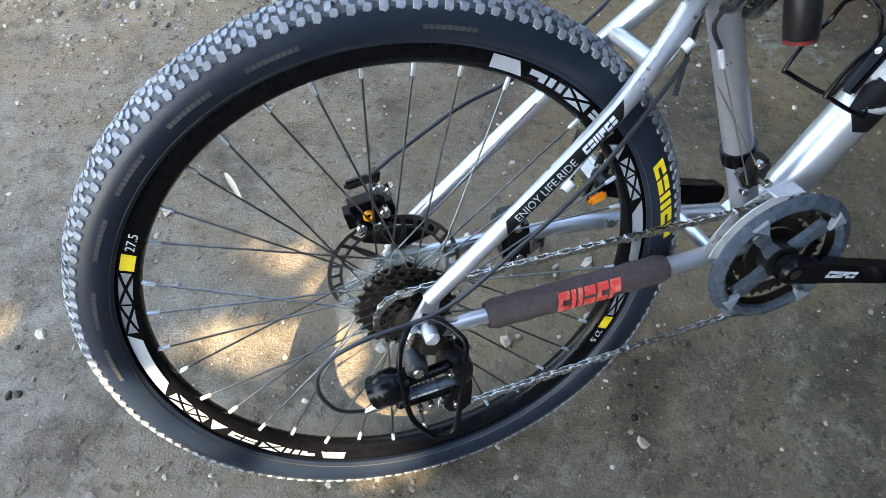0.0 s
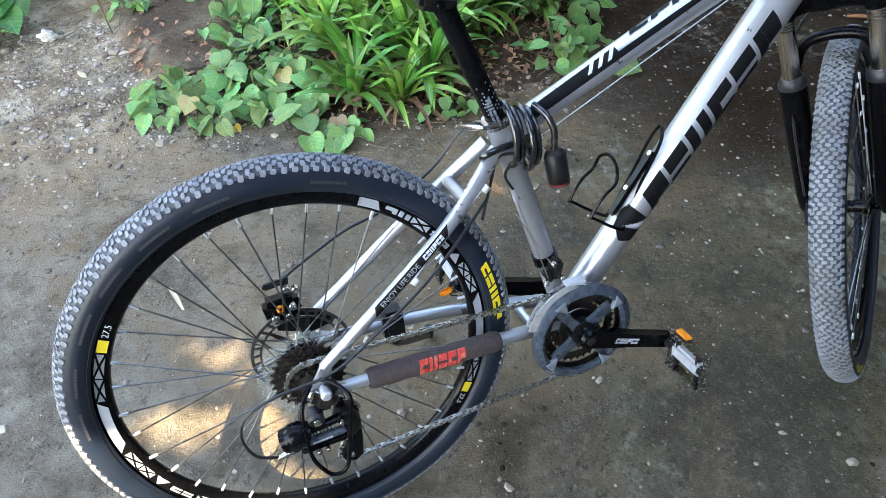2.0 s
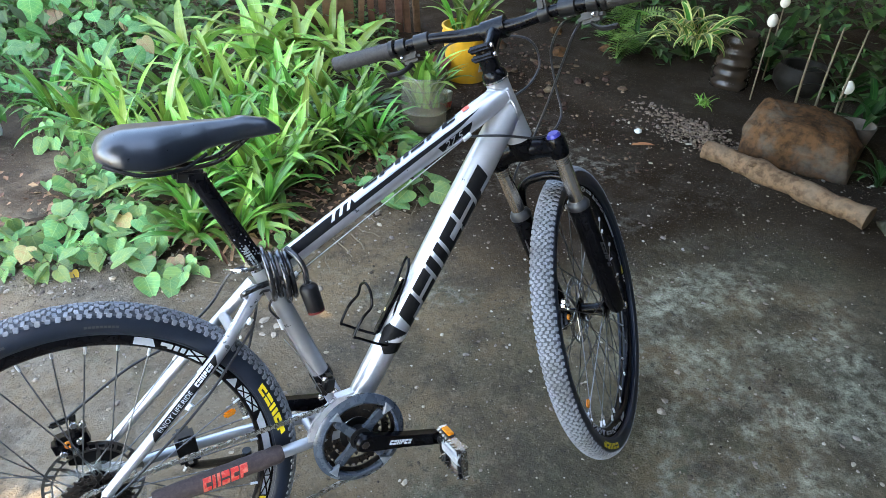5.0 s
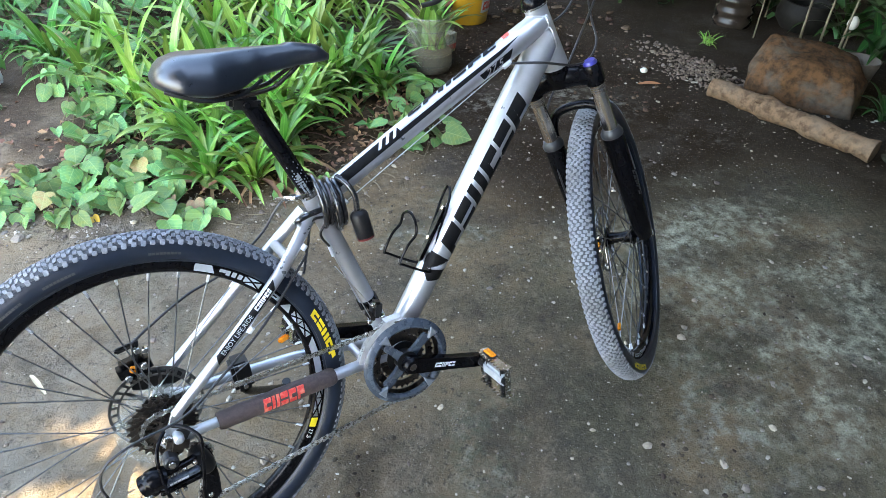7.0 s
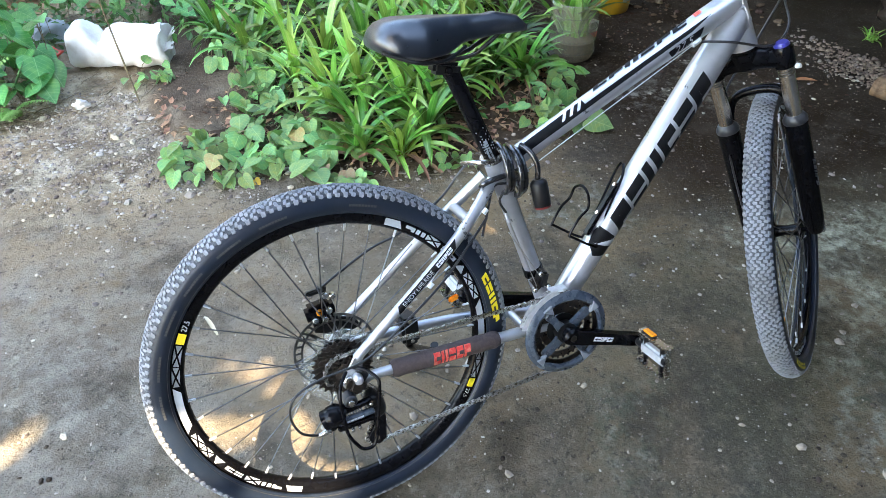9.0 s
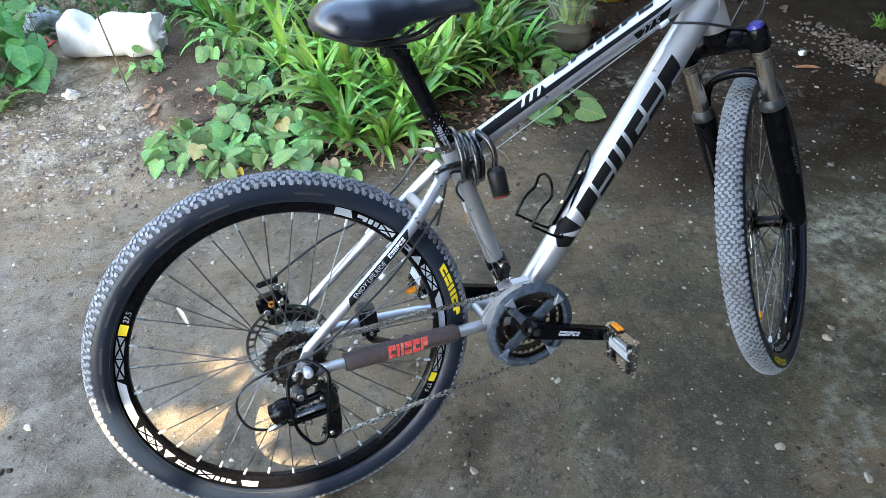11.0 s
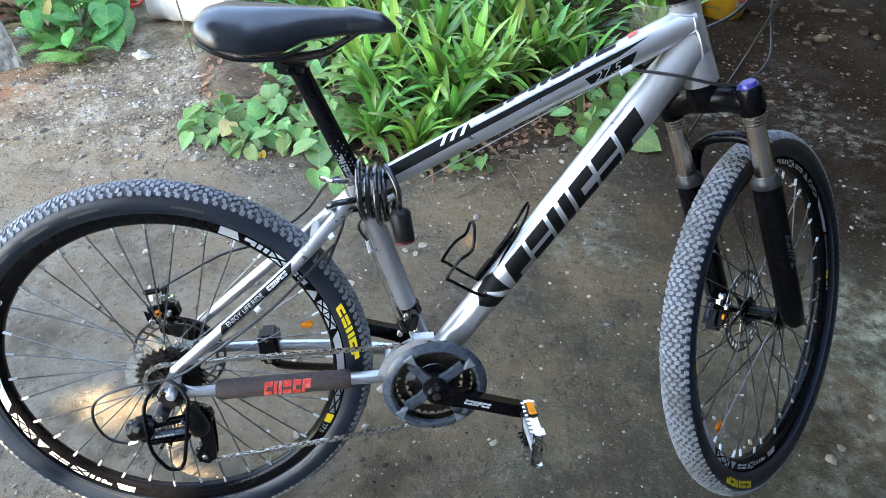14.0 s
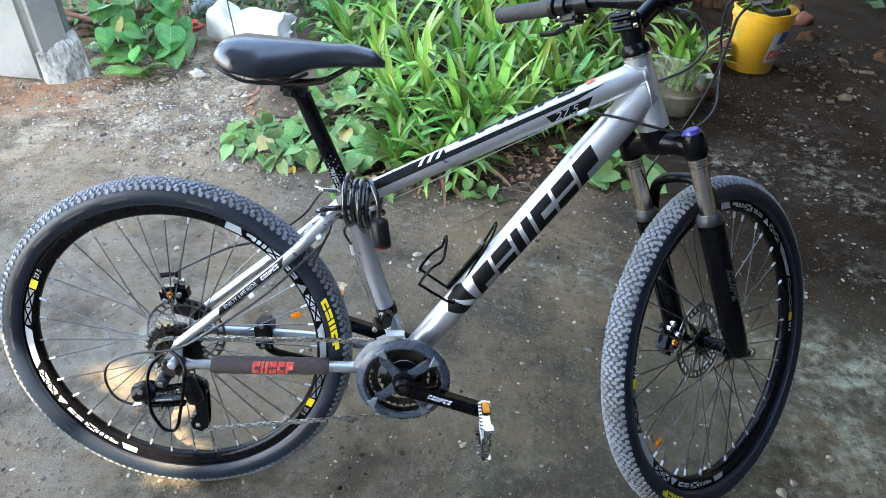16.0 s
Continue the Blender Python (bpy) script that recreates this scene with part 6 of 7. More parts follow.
def fern(x, y, count, size, label, m2=FERN):
    ob = new("fern")
    ob.location = (x, y, gh(x, y))
    tagged(ob, label, "fern", "ferns")
    bm = bmesh.new()
    p = Vector((0, 0, 0))
    n = 18
    for i in range(n):
        t = i / n
        a = radians(55 - 85 * t)
        q = p + Vector((math.cos(a), 0, math.sin(a))) * (1 / n)
        sweep([p, q], 0.006 * (1 - t) + 0.002, 4, False, bm)
        ln = 0.28 * math.sin(math.pi * min(t * 0.85 + 0.12, 1)) + 0.01
        for s in (-1, 1):
            d = Vector((0.35, s, -0.18)).normalized()
            w = Vector((0.035, 0, 0))
            v = [bm.verts.new(c) for c in (p - w * 0.5, p + w * 0.6, p + d * ln * 0.6 + w * 0.5, p + d * ln, p + d * ln * 0.6 - w * 0.45)]
            bm.faces.new(v if s > 0 else v[::-1])
        p = q
    fr = part("frond", bm, m2, ob)
    for k in range(count):
        s = size * rnd.uniform(0.7, 1.15)
        m = pose(rnd.uniform(-0.02, 0.02), rnd.uniform(-0.02, 0.02), 0.01, rnd.uniform(-20, 20), rnd.uniform(-38, 4), -90 + rnd.uniform(-110, 110)) @ Matrix.Scale(s, 4)
        if k:
            again(fr, m)
        else:
            fr.matrix_basis = m
    return ob


fern(-1.07, 2.12, 12, 0.25, "light green fern at the foot of the pillar")
fern(-0.95, 1.99, 8, 0.20, "light green fern at the foot of the pillar")
fern(3.02, 2.26, 6, 0.34, "dark green fern in the shade")
fern(3.3, 2.6, 8, 0.40, "dark green fern in the shade")
rosette("grass_tuft", "small bright green tuft beside the gravel", 2.94, 1.46, BRIGHT[1:], 36, 0.26, "", 0, 0, 0.03)


# joined leaves that nobody could count
def leaf_mass(name, label, spots, size, material, seed, flat=0.5):
    r = np.random.RandomState(seed)
    v, f = [], []
    for x, y, z in spots:
        s = size * r.uniform(0.6, 1.3)
        yaw, tilt = r.uniform(0, 6.283), r.normal(0.3, flat)
        d = Vector((math.cos(yaw) * math.cos(tilt), math.sin(yaw) * math.cos(tilt), -math.sin(tilt)))
        w = Vector((-math.sin(yaw), math.cos(yaw), r.normal(0, 0.35))).normalized()
        nrm = d.cross(w)
        p = Vector((x, y, z))
        k = len(v)
        v += [tuple(p), tuple(p + d * s * 0.45 + w * s * 0.32 + nrm * s * 0.06), tuple(p + d * s - nrm * s * 0.1), tuple(p + d * s * 0.45 - w * s * 0.32 + nrm * s * 0.06), tuple(p + d * s * 0.5 - nrm * s * 0.03)]
        f += [(k, k + 1, k + 4), (k + 1, k + 2, k + 4), (k + 2, k + 3, k + 4), (k + 3, k, k + 4)]
    me = bpy.data.meshes.new(name)
    me.from_pydata(v, [], f)
    me.materials.append(material)
    return tagged(new(name, me), label, "foliage", "", "stuff")


r = np.random.RandomState(4)
spots = []
while len(spots) < 7000:
    x, y = r.uniform(-2.2, 1.9), r.uniform(1.3, 4.6)
    e = bed_edge(x)
    if y < e + 0.12 or (-0.8 < x < -0.04 and y < 2.5) or (1.3 < x < 2.3 and y < 2.9) or (x > 1.2 and y < 2.0):
        continue
    if r.rand() > 0.4 + 0.6 * smooth(y, 1.5, 2.2) + (0.5 if x < 0.15 else 0):
        continue
    spots.append((x, y, gh(x, y) + 0.01 + r.gamma(1.5, 0.028) + 0.10 * smooth(y, 2.4, 3.6) * r.rand()))
leaf_mass("ground_cover", "low green weeds covering the garden bed", spots, 0.05, COVER, 2)
spots = []
while len(spots) < 5200:
    x, y = r.uniform(-2.6, 6.0), r.uniform(3.4, 5.6)
    if 1.9 < x < 3.2 and y < 4.2:
        continue
    spots.append((x, y, gh(x, y) + r.rand() ** 1.6 * (0.35 + 1.5 * smooth(y, 3.5, 5.0)) + 0.02))
for k in range(3800):
    x, y = r.uniform(3.1, 6.0), r.uniform(-0.6, 4.2)
    if x < 3.5 + 0.25 * r.rand() and y < 2.0:
        continue
    spots.append((x, y, GZ + r.rand() ** 1.7 * (0.25 + 1.3 * smooth(x, 3.3, 5.2)) + 0.02))
leaf_mass("hedge_foliage", "dense dark green foliage behind the yard", spots, 0.11, SHADE, 3)
spots = [(r.uniform(-0.4, 1.3), 0, 0) for k in range(900)]
spots = [(x, bed_edge(x) + 0.05 + r.gamma(1.4, 0.16), 0) for x, _, _ in spots]
spots = [(x, y, gh(x, y) + 0.006 + 0.01 * r.rand()) for x, y, _ in spots]
leaf_mass("leaf_litter", "dry brown leaf litter on the bed's soil", spots, 0.035, DRY, 6, 0.25)

# twigs on the soil
tw = bmesh.new()
for k in range(70):
    x = rnd.uniform(-0.9, 1.3)
    y = bed_edge(x) + rnd.uniform(-0.14, 0.35)
    a, ln = rnd.uniform(0, 6.28), rnd.uniform(0.04, 0.16)
    pts = []
    for i in range(4):
        px, py = x + math.cos(a) * ln * i / 3 + rnd.uniform(-0.008, 0.008), y + math.sin(a) * ln * i / 3 + rnd.uniform(-0.008, 0.008)
        pts.append(Vector((px, py, gh(px, py) + 0.004 + rnd.random() * 0.006)))
    sweep(pts, rnd.uniform(0.001, 0.0022), 5, False, tw)
tagged(part("twigs", tw, STALK), "thin dry twigs scattered along the bed", "twigs", "", "stuff")


# ---- stones ----
def pebbles(name, label, pts, material, seed):
    r = np.random.RandomState(seed)
    g = (1 + 5 ** 0.5) / 2
    ico = np.array([(-1, g, 0), (1, g, 0), (-1, -g, 0), (1, -g, 0), (0, -1, g), (0, 1, g), (0, -1, -g), (0, 1, -g), (g, 0, -1), (g, 0, 1), (-g, 0, -1), (-g, 0, 1)]) / 1.9
    tri = [(0, 11, 5), (0, 5, 1), (0, 1, 7), (0, 7, 10), (0, 10, 11), (1, 5, 9), (5, 11, 4), (11, 10, 2), (10, 7, 6), (7, 1, 8), (3, 9, 4), (3, 4, 2), (3, 2, 6), (3, 6, 8), (3, 8, 9), (4, 9, 5), (2, 4, 11), (6, 2, 10), (8, 6, 7), (9, 8, 1)]
    v, f = [], []
    for x, y, z, s in pts:
        a = r.uniform(0, 6.283)
        sc = np.array([s * r.uniform(0.7, 1.35), s * r.uniform(0.6, 1.0), s * r.uniform(0.35, 0.7)])
        q = ico * sc * r.uniform(0.78, 1.2, (12, 1))
        c, sn = math.cos(a), math.sin(a)
        k = len(v)
        v += [(x + c * p[0] - sn * p[1], y + sn * p[0] + c * p[1], z + p[2] + sc[2] * 0.3) for p in q]
        f += [(k + i, k + j, k + l) for i, j, l in tri]
    me = bpy.data.meshes.new(name)
    me.from_pydata(v, [], f)
    me.materials.append(material)
    return tagged(new(name, me), label, "gravel", "", "stuff")


r = np.random.RandomState(19)
pts = []
for k in range(28):
    cx, cy = r.uniform(-1.0, 2.3), r.uniform(-0.7, 1.3)
    if cy > bed_edge(cx):
        continue
    for j in range(int(r.uniform(6, 34))):
        x, y = cx + r.normal(0, 0.05), cy + r.normal(0, 0.04)
        pts.append((x, y, gh(x, y), min(0.0014 + r.gamma(1.3, 0.0015), 0.009)))
pebbles("dark_crumbs", "dark crumbs of soil and bark on the earth", pts, mat("dark_crumb", (0.055, 0.042, 0.03), 0.9, 0, (0.02, 0.016, 0.012), 30, 0.7, 0.4, 160, spec=0.15, island=0.8), 31)
r = np.random.RandomState(9)
pts = []
while len(pts) < 7800:
    x, y = r.uniform(-1.9, 3.3), r.uniform(-0.75, 3.0)
    e = bed_edge(x)
    if y > e + 0.1:
        continue
    stony = math.exp(-((x + 0.75) ** 2 / 0.35 + (y - 1.75) ** 2 / 0.2)) + 0.6 * math.exp(-((x + 0.35) ** 2 / 0.12 + (y - 1.35) ** 2 / 0.08)) + 0.5 * math.exp(-((y - e) / 0.12) ** 2)
    if r.rand() > 0.10 + 0.9 * stony + 0.22 * max(0, noise.noise(Vector((x * 2, y * 2, 3)))) ** 1.5:
        continue
    s = min(0.0016 + r.gamma(1.2, 0.0017), 0.013) * (1 + 0.7 * min(stony, 1))
    pts.append((x, y, gh(x, y), s))
pebbles("grit", "small pale stones and grit on the earth", pts, STONE, 1)
pts = []
for k in range(900):
    a = r.normal(0, 1, 2)
    x, y = 2.67 + a[0] * 0.06 - a[1] * 0.02, 1.20 + a[1] * 0.17
    h = 0.05 * math.exp(-((x - 2.67) ** 2 / 0.012 + (y - 1.2) ** 2 / 0.03))
    pts.append((x, y, gh(x, y) + h * r.rand(), r.uniform(0.004, 0.013)))
rub = []
for k in range(170):
    x, y = 2.45 + r.normal(0, 0.22), 2.35 + r.normal(0, 0.34)
    rub.append((x, y, gh(x, y), min(0.005 + r.gamma(1.5, 0.006), 0.034)))
for k in range(260):
    x, y = r.uniform(1.75, 2.6), r.uniform(1.0, 2.2)
    rub.append((x, y, gh(x, y), min(0.003 + r.gamma(1.2, 0.0035), 0.018)))
pebbles("rubble", "brown clods and broken stones on the dark soil", rub, mat("brown_clod", (0.085, 0.055, 0.036), 0.9, 0, (0.035, 0.022, 0.015), 30, 0.7, 0.4, 160, 0, 0, (0.15, 0.11, 0.08), 11, spec=0.08, island=0.9), 41)
pebbles("gravel_heap", "heap of small grey gravel beside the log", pts, GRAVEL, 2)
for k, (x, y, s) in enumerate([(-0.30, 1.19, 0.020), (-0.15, 1.13, 0.012), (0.62, 0.80, 0.016), (0.42, 0.72, 0.014), (0.45, 0.68, 0.013), (0.40, 0.66, 0.011), (0.43, 0.64, 0.012), (0.95, -0.30, 0.011), (1.07, -0.42, 0.013), (1.42, 0.02, 0.012), (1.31, -0.05, 0.011), (0.30, -0.15, 0.010), (0.15, 0.06, 0.013)]):
    st = pebbles("pebble", "pale pebble lying on the earth", [(0, 0, 0, s)], STONE, 20 + k)
    st["kind"] = "thing"
    st["category"] = "pebble"
    st["group"] = "loose pebbles"
    st.location = (x, y, gh(x, y) - 0.001)


def lump(name, label, category, m, size, material, seed, rough=0.18, cuts=3, flat_top=None):
    bm = bmesh.new()
    bmesh.ops.create_icosphere(bm, subdivisions=cuts, radius=1)
    for v in bm.verts:
        d = v.co.normalized()
        k = 1 + rough * noise.noise(d * 1.6 + Vector((seed, 0, 0))) * 1.6 + rough * 0.5 * noise.noise(d * 4 + Vector((0, seed, 0))) + rough * 0.2 * noise.noise(d * 11)
        v.co = Vector((d.x * size[0], d.y * size[1], d.z * size[2])) * k
        if flat_top is not None and v.co.z > flat_top:
            v.co.z = flat_top + (v.co.z - flat_top) * 0.12
        if v.co.z < -size[2] * 0.75:
            v.co.z = -size[2] * 0.75
    ob = part(name, bm, material, None, "", 32)
    ob.matrix_basis = m
    return tagged(ob, label, category)


def boulder(name, label, m, corners, material, seed):
    """An angular rock: the hull of its corners, worn along the edges."""
    bm = bmesh.new()
    for p in corners:
        bm.verts.new(p)
    bmesh.ops.convex_hull(bm, input=bm.verts)
    bmesh.ops.bevel(bm, geom=bm.edges[:], offset=0.007, segments=1, affect="EDGES")
    bmesh.ops.triangulate(bm, faces=bm.faces)
    bmesh.ops.subdivide_edges(bm, edges=[e for e in bm.edges if e.calc_length() > 0.05], cuts=3, use_grid_fill=True)
    bmesh.ops.triangulate(bm, faces=bm.faces)
    bm.normal_update()
    for v in bm.verts:
        v.co += v.normal * (0.018 * noise.noise(v.co * 6 + Vector((seed, 0, 0))) + 0.020 * abs(noise.noise(v.co * 14)) + 0.009 * noise.noise(v.co * 30))
    ob = part(name, bm, material, None, "", 60)
    ob.matrix_basis = m
    return tagged(ob, label, "rock")


boulder("rock", "large brown rock with a flat grey top", pose(2.93, 0.86, GZ - 0.01, 0, 0, -58),
        [(-0.24, -0.13, 0), (-0.22, 0.15, 0), (0.24, -0.15, 0), (0.23, 0.14, 0), (-0.25, -0.06, 0.12), (-0.19, -0.05, 0.225), (-0.20, 0.08, 0.25), (-0.10, -0.15, 0.11), (-0.02, -0.10, 0.205), (0.02, 0.13, 0.225),
         (0.21, -0.15, 0.10), (0.19, -0.08, 0.175), (0.25, 0.02, 0.13), (0.18, 0.13, 0.185)], ROCK, 3)
lump("edge_stone", "mossy concrete edging stone beyond the log", "stone", pose(2.78, 0.04, 0.02, 0, 0, -80), (0.22, 0.10, 0.075), MOSS_STONE, 5, 0.2, 4)
lump("edge_stone", "mossy concrete edging stone beyond the log", "stone", pose(2.88, -0.38, 0.02, 0, 0, -75), (0.24, 0.11, 0.08), MOSS_STONE, 8, 0.2, 4)
lump("brick_piece", "broken reddish brick on the soil", "brick", pose(2.52, 3.0, 0.04, 0, 0, 20), (0.07, 0.05, 0.05), mat("old_brick", (0.25, 0.09, 0.06), 0.9, 0, (0.15, 0.07, 0.05), 20, 0.7, 0.5, 90), 4, 0.12)
for k, (x, y) in enumerate([(2.45, 2.75), (2.75, 2.5), (3.0, 2.9), (2.6, 3.3), (3.1, 2.45)]):
    lump("stone", "brown stone half sunk in the dark soil", "stone", pose(x, y, 0.02, 0, 0, 40 * k), (0.06, 0.05, 0.045), ROCK, 11 + k, 0.2)["group"] = "stones on the far soil"

# log
ctrl = [(2.505, 1.045), (2.535, 0.90), (2.555, 0.78), (2.575, 0.62), (2.60, 0.45), (2.628, 0.315)]
lp = curve([Vector((x + 0.045, y, GZ + 0.042)) for x, y in ctrl], 8)
bm = sweep(lp, [0.043 + 0.002 * math.sin(i * 0.5) + (0.010 * math.exp(-((i - 16) / 2.5) ** 2)) for i in range(len(lp))], 22)
for v in bm.verts:
    v.co += Vector((1, 0, 0.5)) * 0.008 * noise.noise(v.co * 12) + Vector((0.6, 0, 1)) * 0.005 * noise.noise(v.co * 40)
tagged(part("log", bm, WOOD, None, "", 50), "weathered grey-brown log edging the bed", "log")
kb = bmesh.new()
bmesh.ops.create_icosphere(kb, subdivisions=3, radius=0.017, matrix=Matrix.Translation((2.565, 0.80, 0.068)) @ Matrix.Diagonal((1.3, 1.5, 0.8, 1)))
log_ob = [o for o in bpy.data.objects if o.name == "log"][0]
part("knot", kb, WOOD, log_ob)

# fallen leaves and white chips
fl = leaf_on(None, blade_mesh("fallen_leaf", DRY, 0.11, 0.035, 4, 4), pose(2.31, 1.27, gh(2.33, 1.25) + 0.006, 0, 0, -25), "fallen_leaf")
fl.data.materials[0] = mat("orange_dead_leaf", (0.42, 0.18, 0.07), 0.7, 0, (0.3, 0.12, 0.05), 30, 0.6)
tagged(fl, "curled orange-brown fallen leaf on the dark soil", "leaf")
lump("white_chip", "small white chip on the dark soil", "litter", pose(2.44, 1.38, GZ + 0.012), (0.022, 0.016, 0.012), mat("white_shell", (0.75, 0.73, 0.68), 0.5, 0, (0.6, 0.56, 0.5), 30, 0.5), 3, 0.2, 2)
pale = leaf_on(None, blade_mesh("straw", DRY, 0.09, 0.012, 20, 30), pose(-0.262, 0.475, gh(-0.26, 0.47) + 0.004, 0, 0, 110), "straw")
pale.data.materials[0] = mat("straw", (0.5, 0.42, 0.28), 0.7, 0, (0.4, 0.32, 0.2), 30, 0.5)
tagged(pale, "pale curled straw blade on the earth", "leaf")

# ---- things about the bed ----
# pillar with a slanting side and a rough mortar skirt along it
PILLAR = pose(-1.365, 1.893, 0, 0, 0, -42)
bm = bmesh.new()
foot = bm.faces.new([bm.verts.new((x, y, -0.02)) for x, y in ((-1.96, 1.965), (-1.365, 1.893), (-1.25, 2.02), (-1.36, 2.16), (-1.94, 2.22))])
shaft = bmesh.ops.extrude_face_region(bm, geom=[foot])
for v in shaft["geom"]:
    if isinstance(v, bmesh.types.BMVert):
        v.co.z = 2.58
bmesh.ops.recalc_face_normals(bm, faces=bm.faces)
bmesh.ops.bevel(bm, geom=bm.edges[:], offset=0.028, segments=5, affect="EDGES")
for v in bm.verts:
    v.co += Vector((0.006 * noise.noise(v.co * 6), 0.006 * noise.noise(v.co * 5), 0))
pil = tagged(part("pillar", bm, CONCRETE), "smooth grey concrete pillar with a rough footing", "pillar", "", "structure")
bm = bmesh.new()
skirt = []
for i in range(49):
    along = -0.004 + 0.19 * i / 48
    top = 0.12 + 0.075 * i / 48
    row = []
    for j in range(25):
        a = j / 24
        q = Vector((-0.02 + (0.040 + 0.055 * min(1, i / 14) ** 0.6) * a ** 0.75, along, top * (1 - a ** 1.9) - 0.06 * a))
        q += Vector((0.7, 0, 0.7)) * (0.010 * noise.noise(q * 14) + 0.007 * noise.noise(q * 45) + 0.005 * noise.noise(q * 95))
        row.append(bm.verts.new(PILLAR @ q))
    row.append(bm.verts.new(PILLAR @ Vector((-0.02, along, -0.06))))
    skirt.append(row)
for i in range(48):
    for j in range(26):
        bm.faces.new((skirt[i][j], skirt[i][(j + 1) % 26], skirt[i + 1][(j + 1) % 26], skirt[i + 1][j]))
bm.faces.new(skirt[0][::-1])
bm.faces.new(skirt[-1])
bmesh.ops.recalc_face_normals(bm, faces=bm.faces)
part("footing", bm, ROUGH_CONCRETE, pil, "rough crumbling concrete footing", 30)
lump("white_chip", "white pebble at the foot of the concrete pillar", "litter", pose(-1.30, 2.26, gh(-1.30, 2.26) + 0.02), (0.024, 0.020, 0.028), bpy.data.materials["white_shell"], 7, 0.12, 3)

# dry sticks heaped behind the pillar's foot
for k in range(11):
    x, y, yaw, ln = -1.40 + rnd.uniform(-0.10, 0.14), 2.44 + 0.08 * (k % 5) + rnd.uniform(-0.03, 0.03), rnd.choice((4, -8, 28, 35, -30, 12)) + rnd.uniform(-8, 8), rnd.uniform(0.28, 0.5)
    th = rnd.uniform(0.007, 0.016)
    pts = [Vector((ln * (i / 5 - 0.5), 0.010 * math.sin(i * 1.3 + k), th + 0.006 * math.cos(i * 1.1 + k))) for i in range(6)]
    sk = part("dry_stick", sweep(pts, [th * (1 - 0.06 * i) for i in range(6)], 8), DRY_BOARD if k % 3 else WOOD)
    sk.matrix_basis = pose(x, y, gh(x, y) - 0.004 + 0.018 * (k // 3), 0, rnd.uniform(-4, 4), yaw)
    tagged(sk, "dry brown stick in a heap behind the concrete pillar", "stick", "dry stick heap")

# torn white sack
bm = bmesh.new()
rows = []
SEG = 30
for i in range(SEG + 1):
    t = i / SEG
    row = []
    for j in range(24):
        a = 2 * math.pi * j / 24
        ca, sa = math.cos(a), math.sin(a)
        rr = 0.086 * (0.9 if i in (0, SEG) else 1)
        y, z = rr * math.copysign(abs(ca) ** 0.6, ca), rr * math.copysign(abs(sa) ** 0.6, sa)
        if z > 0:
            z *= 1.0 + 0.28 * math.exp(-((t - 0.12) / 0.08) ** 2) - 0.62 * math.exp(-((t - 0.31) / 0.065) ** 2) - 0.12 * max(0, t - 0.6)
        p = Vector((-0.21 + 0.42 * t, y, z + 0.085))
        p += (0.016 + 0.03 * max(0, t - 0.85) / 0.15) * Vector((noise.noise(p * 20), noise.noise(p * 14 + Vector((3, 0, 0))), noise.noise(p * 16 + Vector((0, 5, 0)))))
        p.z = max(p.z, 0.002)
        row.append(bm.verts.new(p))
    rows.append(row)
for i in range(SEG):
    for j in range(24):
        bm.faces.new((rows[i][j], rows[i][(j + 1) % 24], rows[i + 1][(j + 1) % 24], rows[i + 1][j]))
bm.faces.new(rows[0])
bm.faces.new(rows[-1][::-1])
bmesh.ops.recalc_face_normals(bm, faces=bm.faces)
sack = part("white_sack", bm, mat("white_plastic", (0.68, 0.67, 0.64), 0.5, 0, (0.55, 0.52, 0.46), 12, 0.5, 0.5, 40, 0, 0, (0.36, 0.29, 0.2), 9), None, "", 50)
sack.matrix_basis = pose(-0.53, 2.385, gh(-0.53, 2.385), 0, 0, -17)
for dx, dy, dz, tilt in ((0.205, -0.045, 0.085, -20), (0.215, 0.02, 0.115, -48)):
    flap = bmesh.new()
    grid = [[flap.verts.new((0.012 * i + 0.006 * noise.noise(Vector((i * 0.7, j * 0.9, dz * 40))), 0.014 * (j - 2), 0.010 * noise.noise(Vector((i * 0.5, j * 0.6, dz * 90))))) for j in range(6)] for i in range(5)]
    for i in range(4):
        for j in range(5):
            if (i, j) not in ((3, 1), (3, 4)):
                flap.faces.new((grid[i][j], grid[i + 1][j], grid[i + 1][j + 1], grid[i][j + 1]))
    bmesh.ops.solidify(flap, geom=flap.faces[:], thickness=0.002)
    part("torn_flap", flap, bpy.data.materials["white_plastic"], sack, "torn white plastic edge").matrix_basis = pose(dx, dy, dz, 10, tilt, 8)
tagged(sack, "torn white plastic container lying on the weeds", "container")
lump("grey_rag", "crumpled grey plastic behind the white container", "litter", pose(-0.88, 2.78, 0.07), (0.10, 0.07, 0.07), mat("grey_sheet", (0.3, 0.33, 0.33), 0.4, 0, (0.2, 0.22, 0.22), 20, 0.6), 9, 0.3)
lump("red_rag", "small red plastic scrap among the leaves", "litter", pose(-0.86, 2.40, 0.10), (0.075, 0.045, 0.025), mat("red_plastic", (0.55, 0.06, 0.03), 0.45, 0, (0.4, 0.05, 0.03), 20, 0.6), 12, 0.3)
lump("white_scrap", "dirty white scrap on the stony ground", "litter", pose(-0.70, 2.0, 0.015), (0.03, 0.02, 0.02), mat("dirty_white", (0.5, 0.48, 0.44), 0.7, 0, (0.3, 0.28, 0.25), 30, 0.6), 13, 0.35)
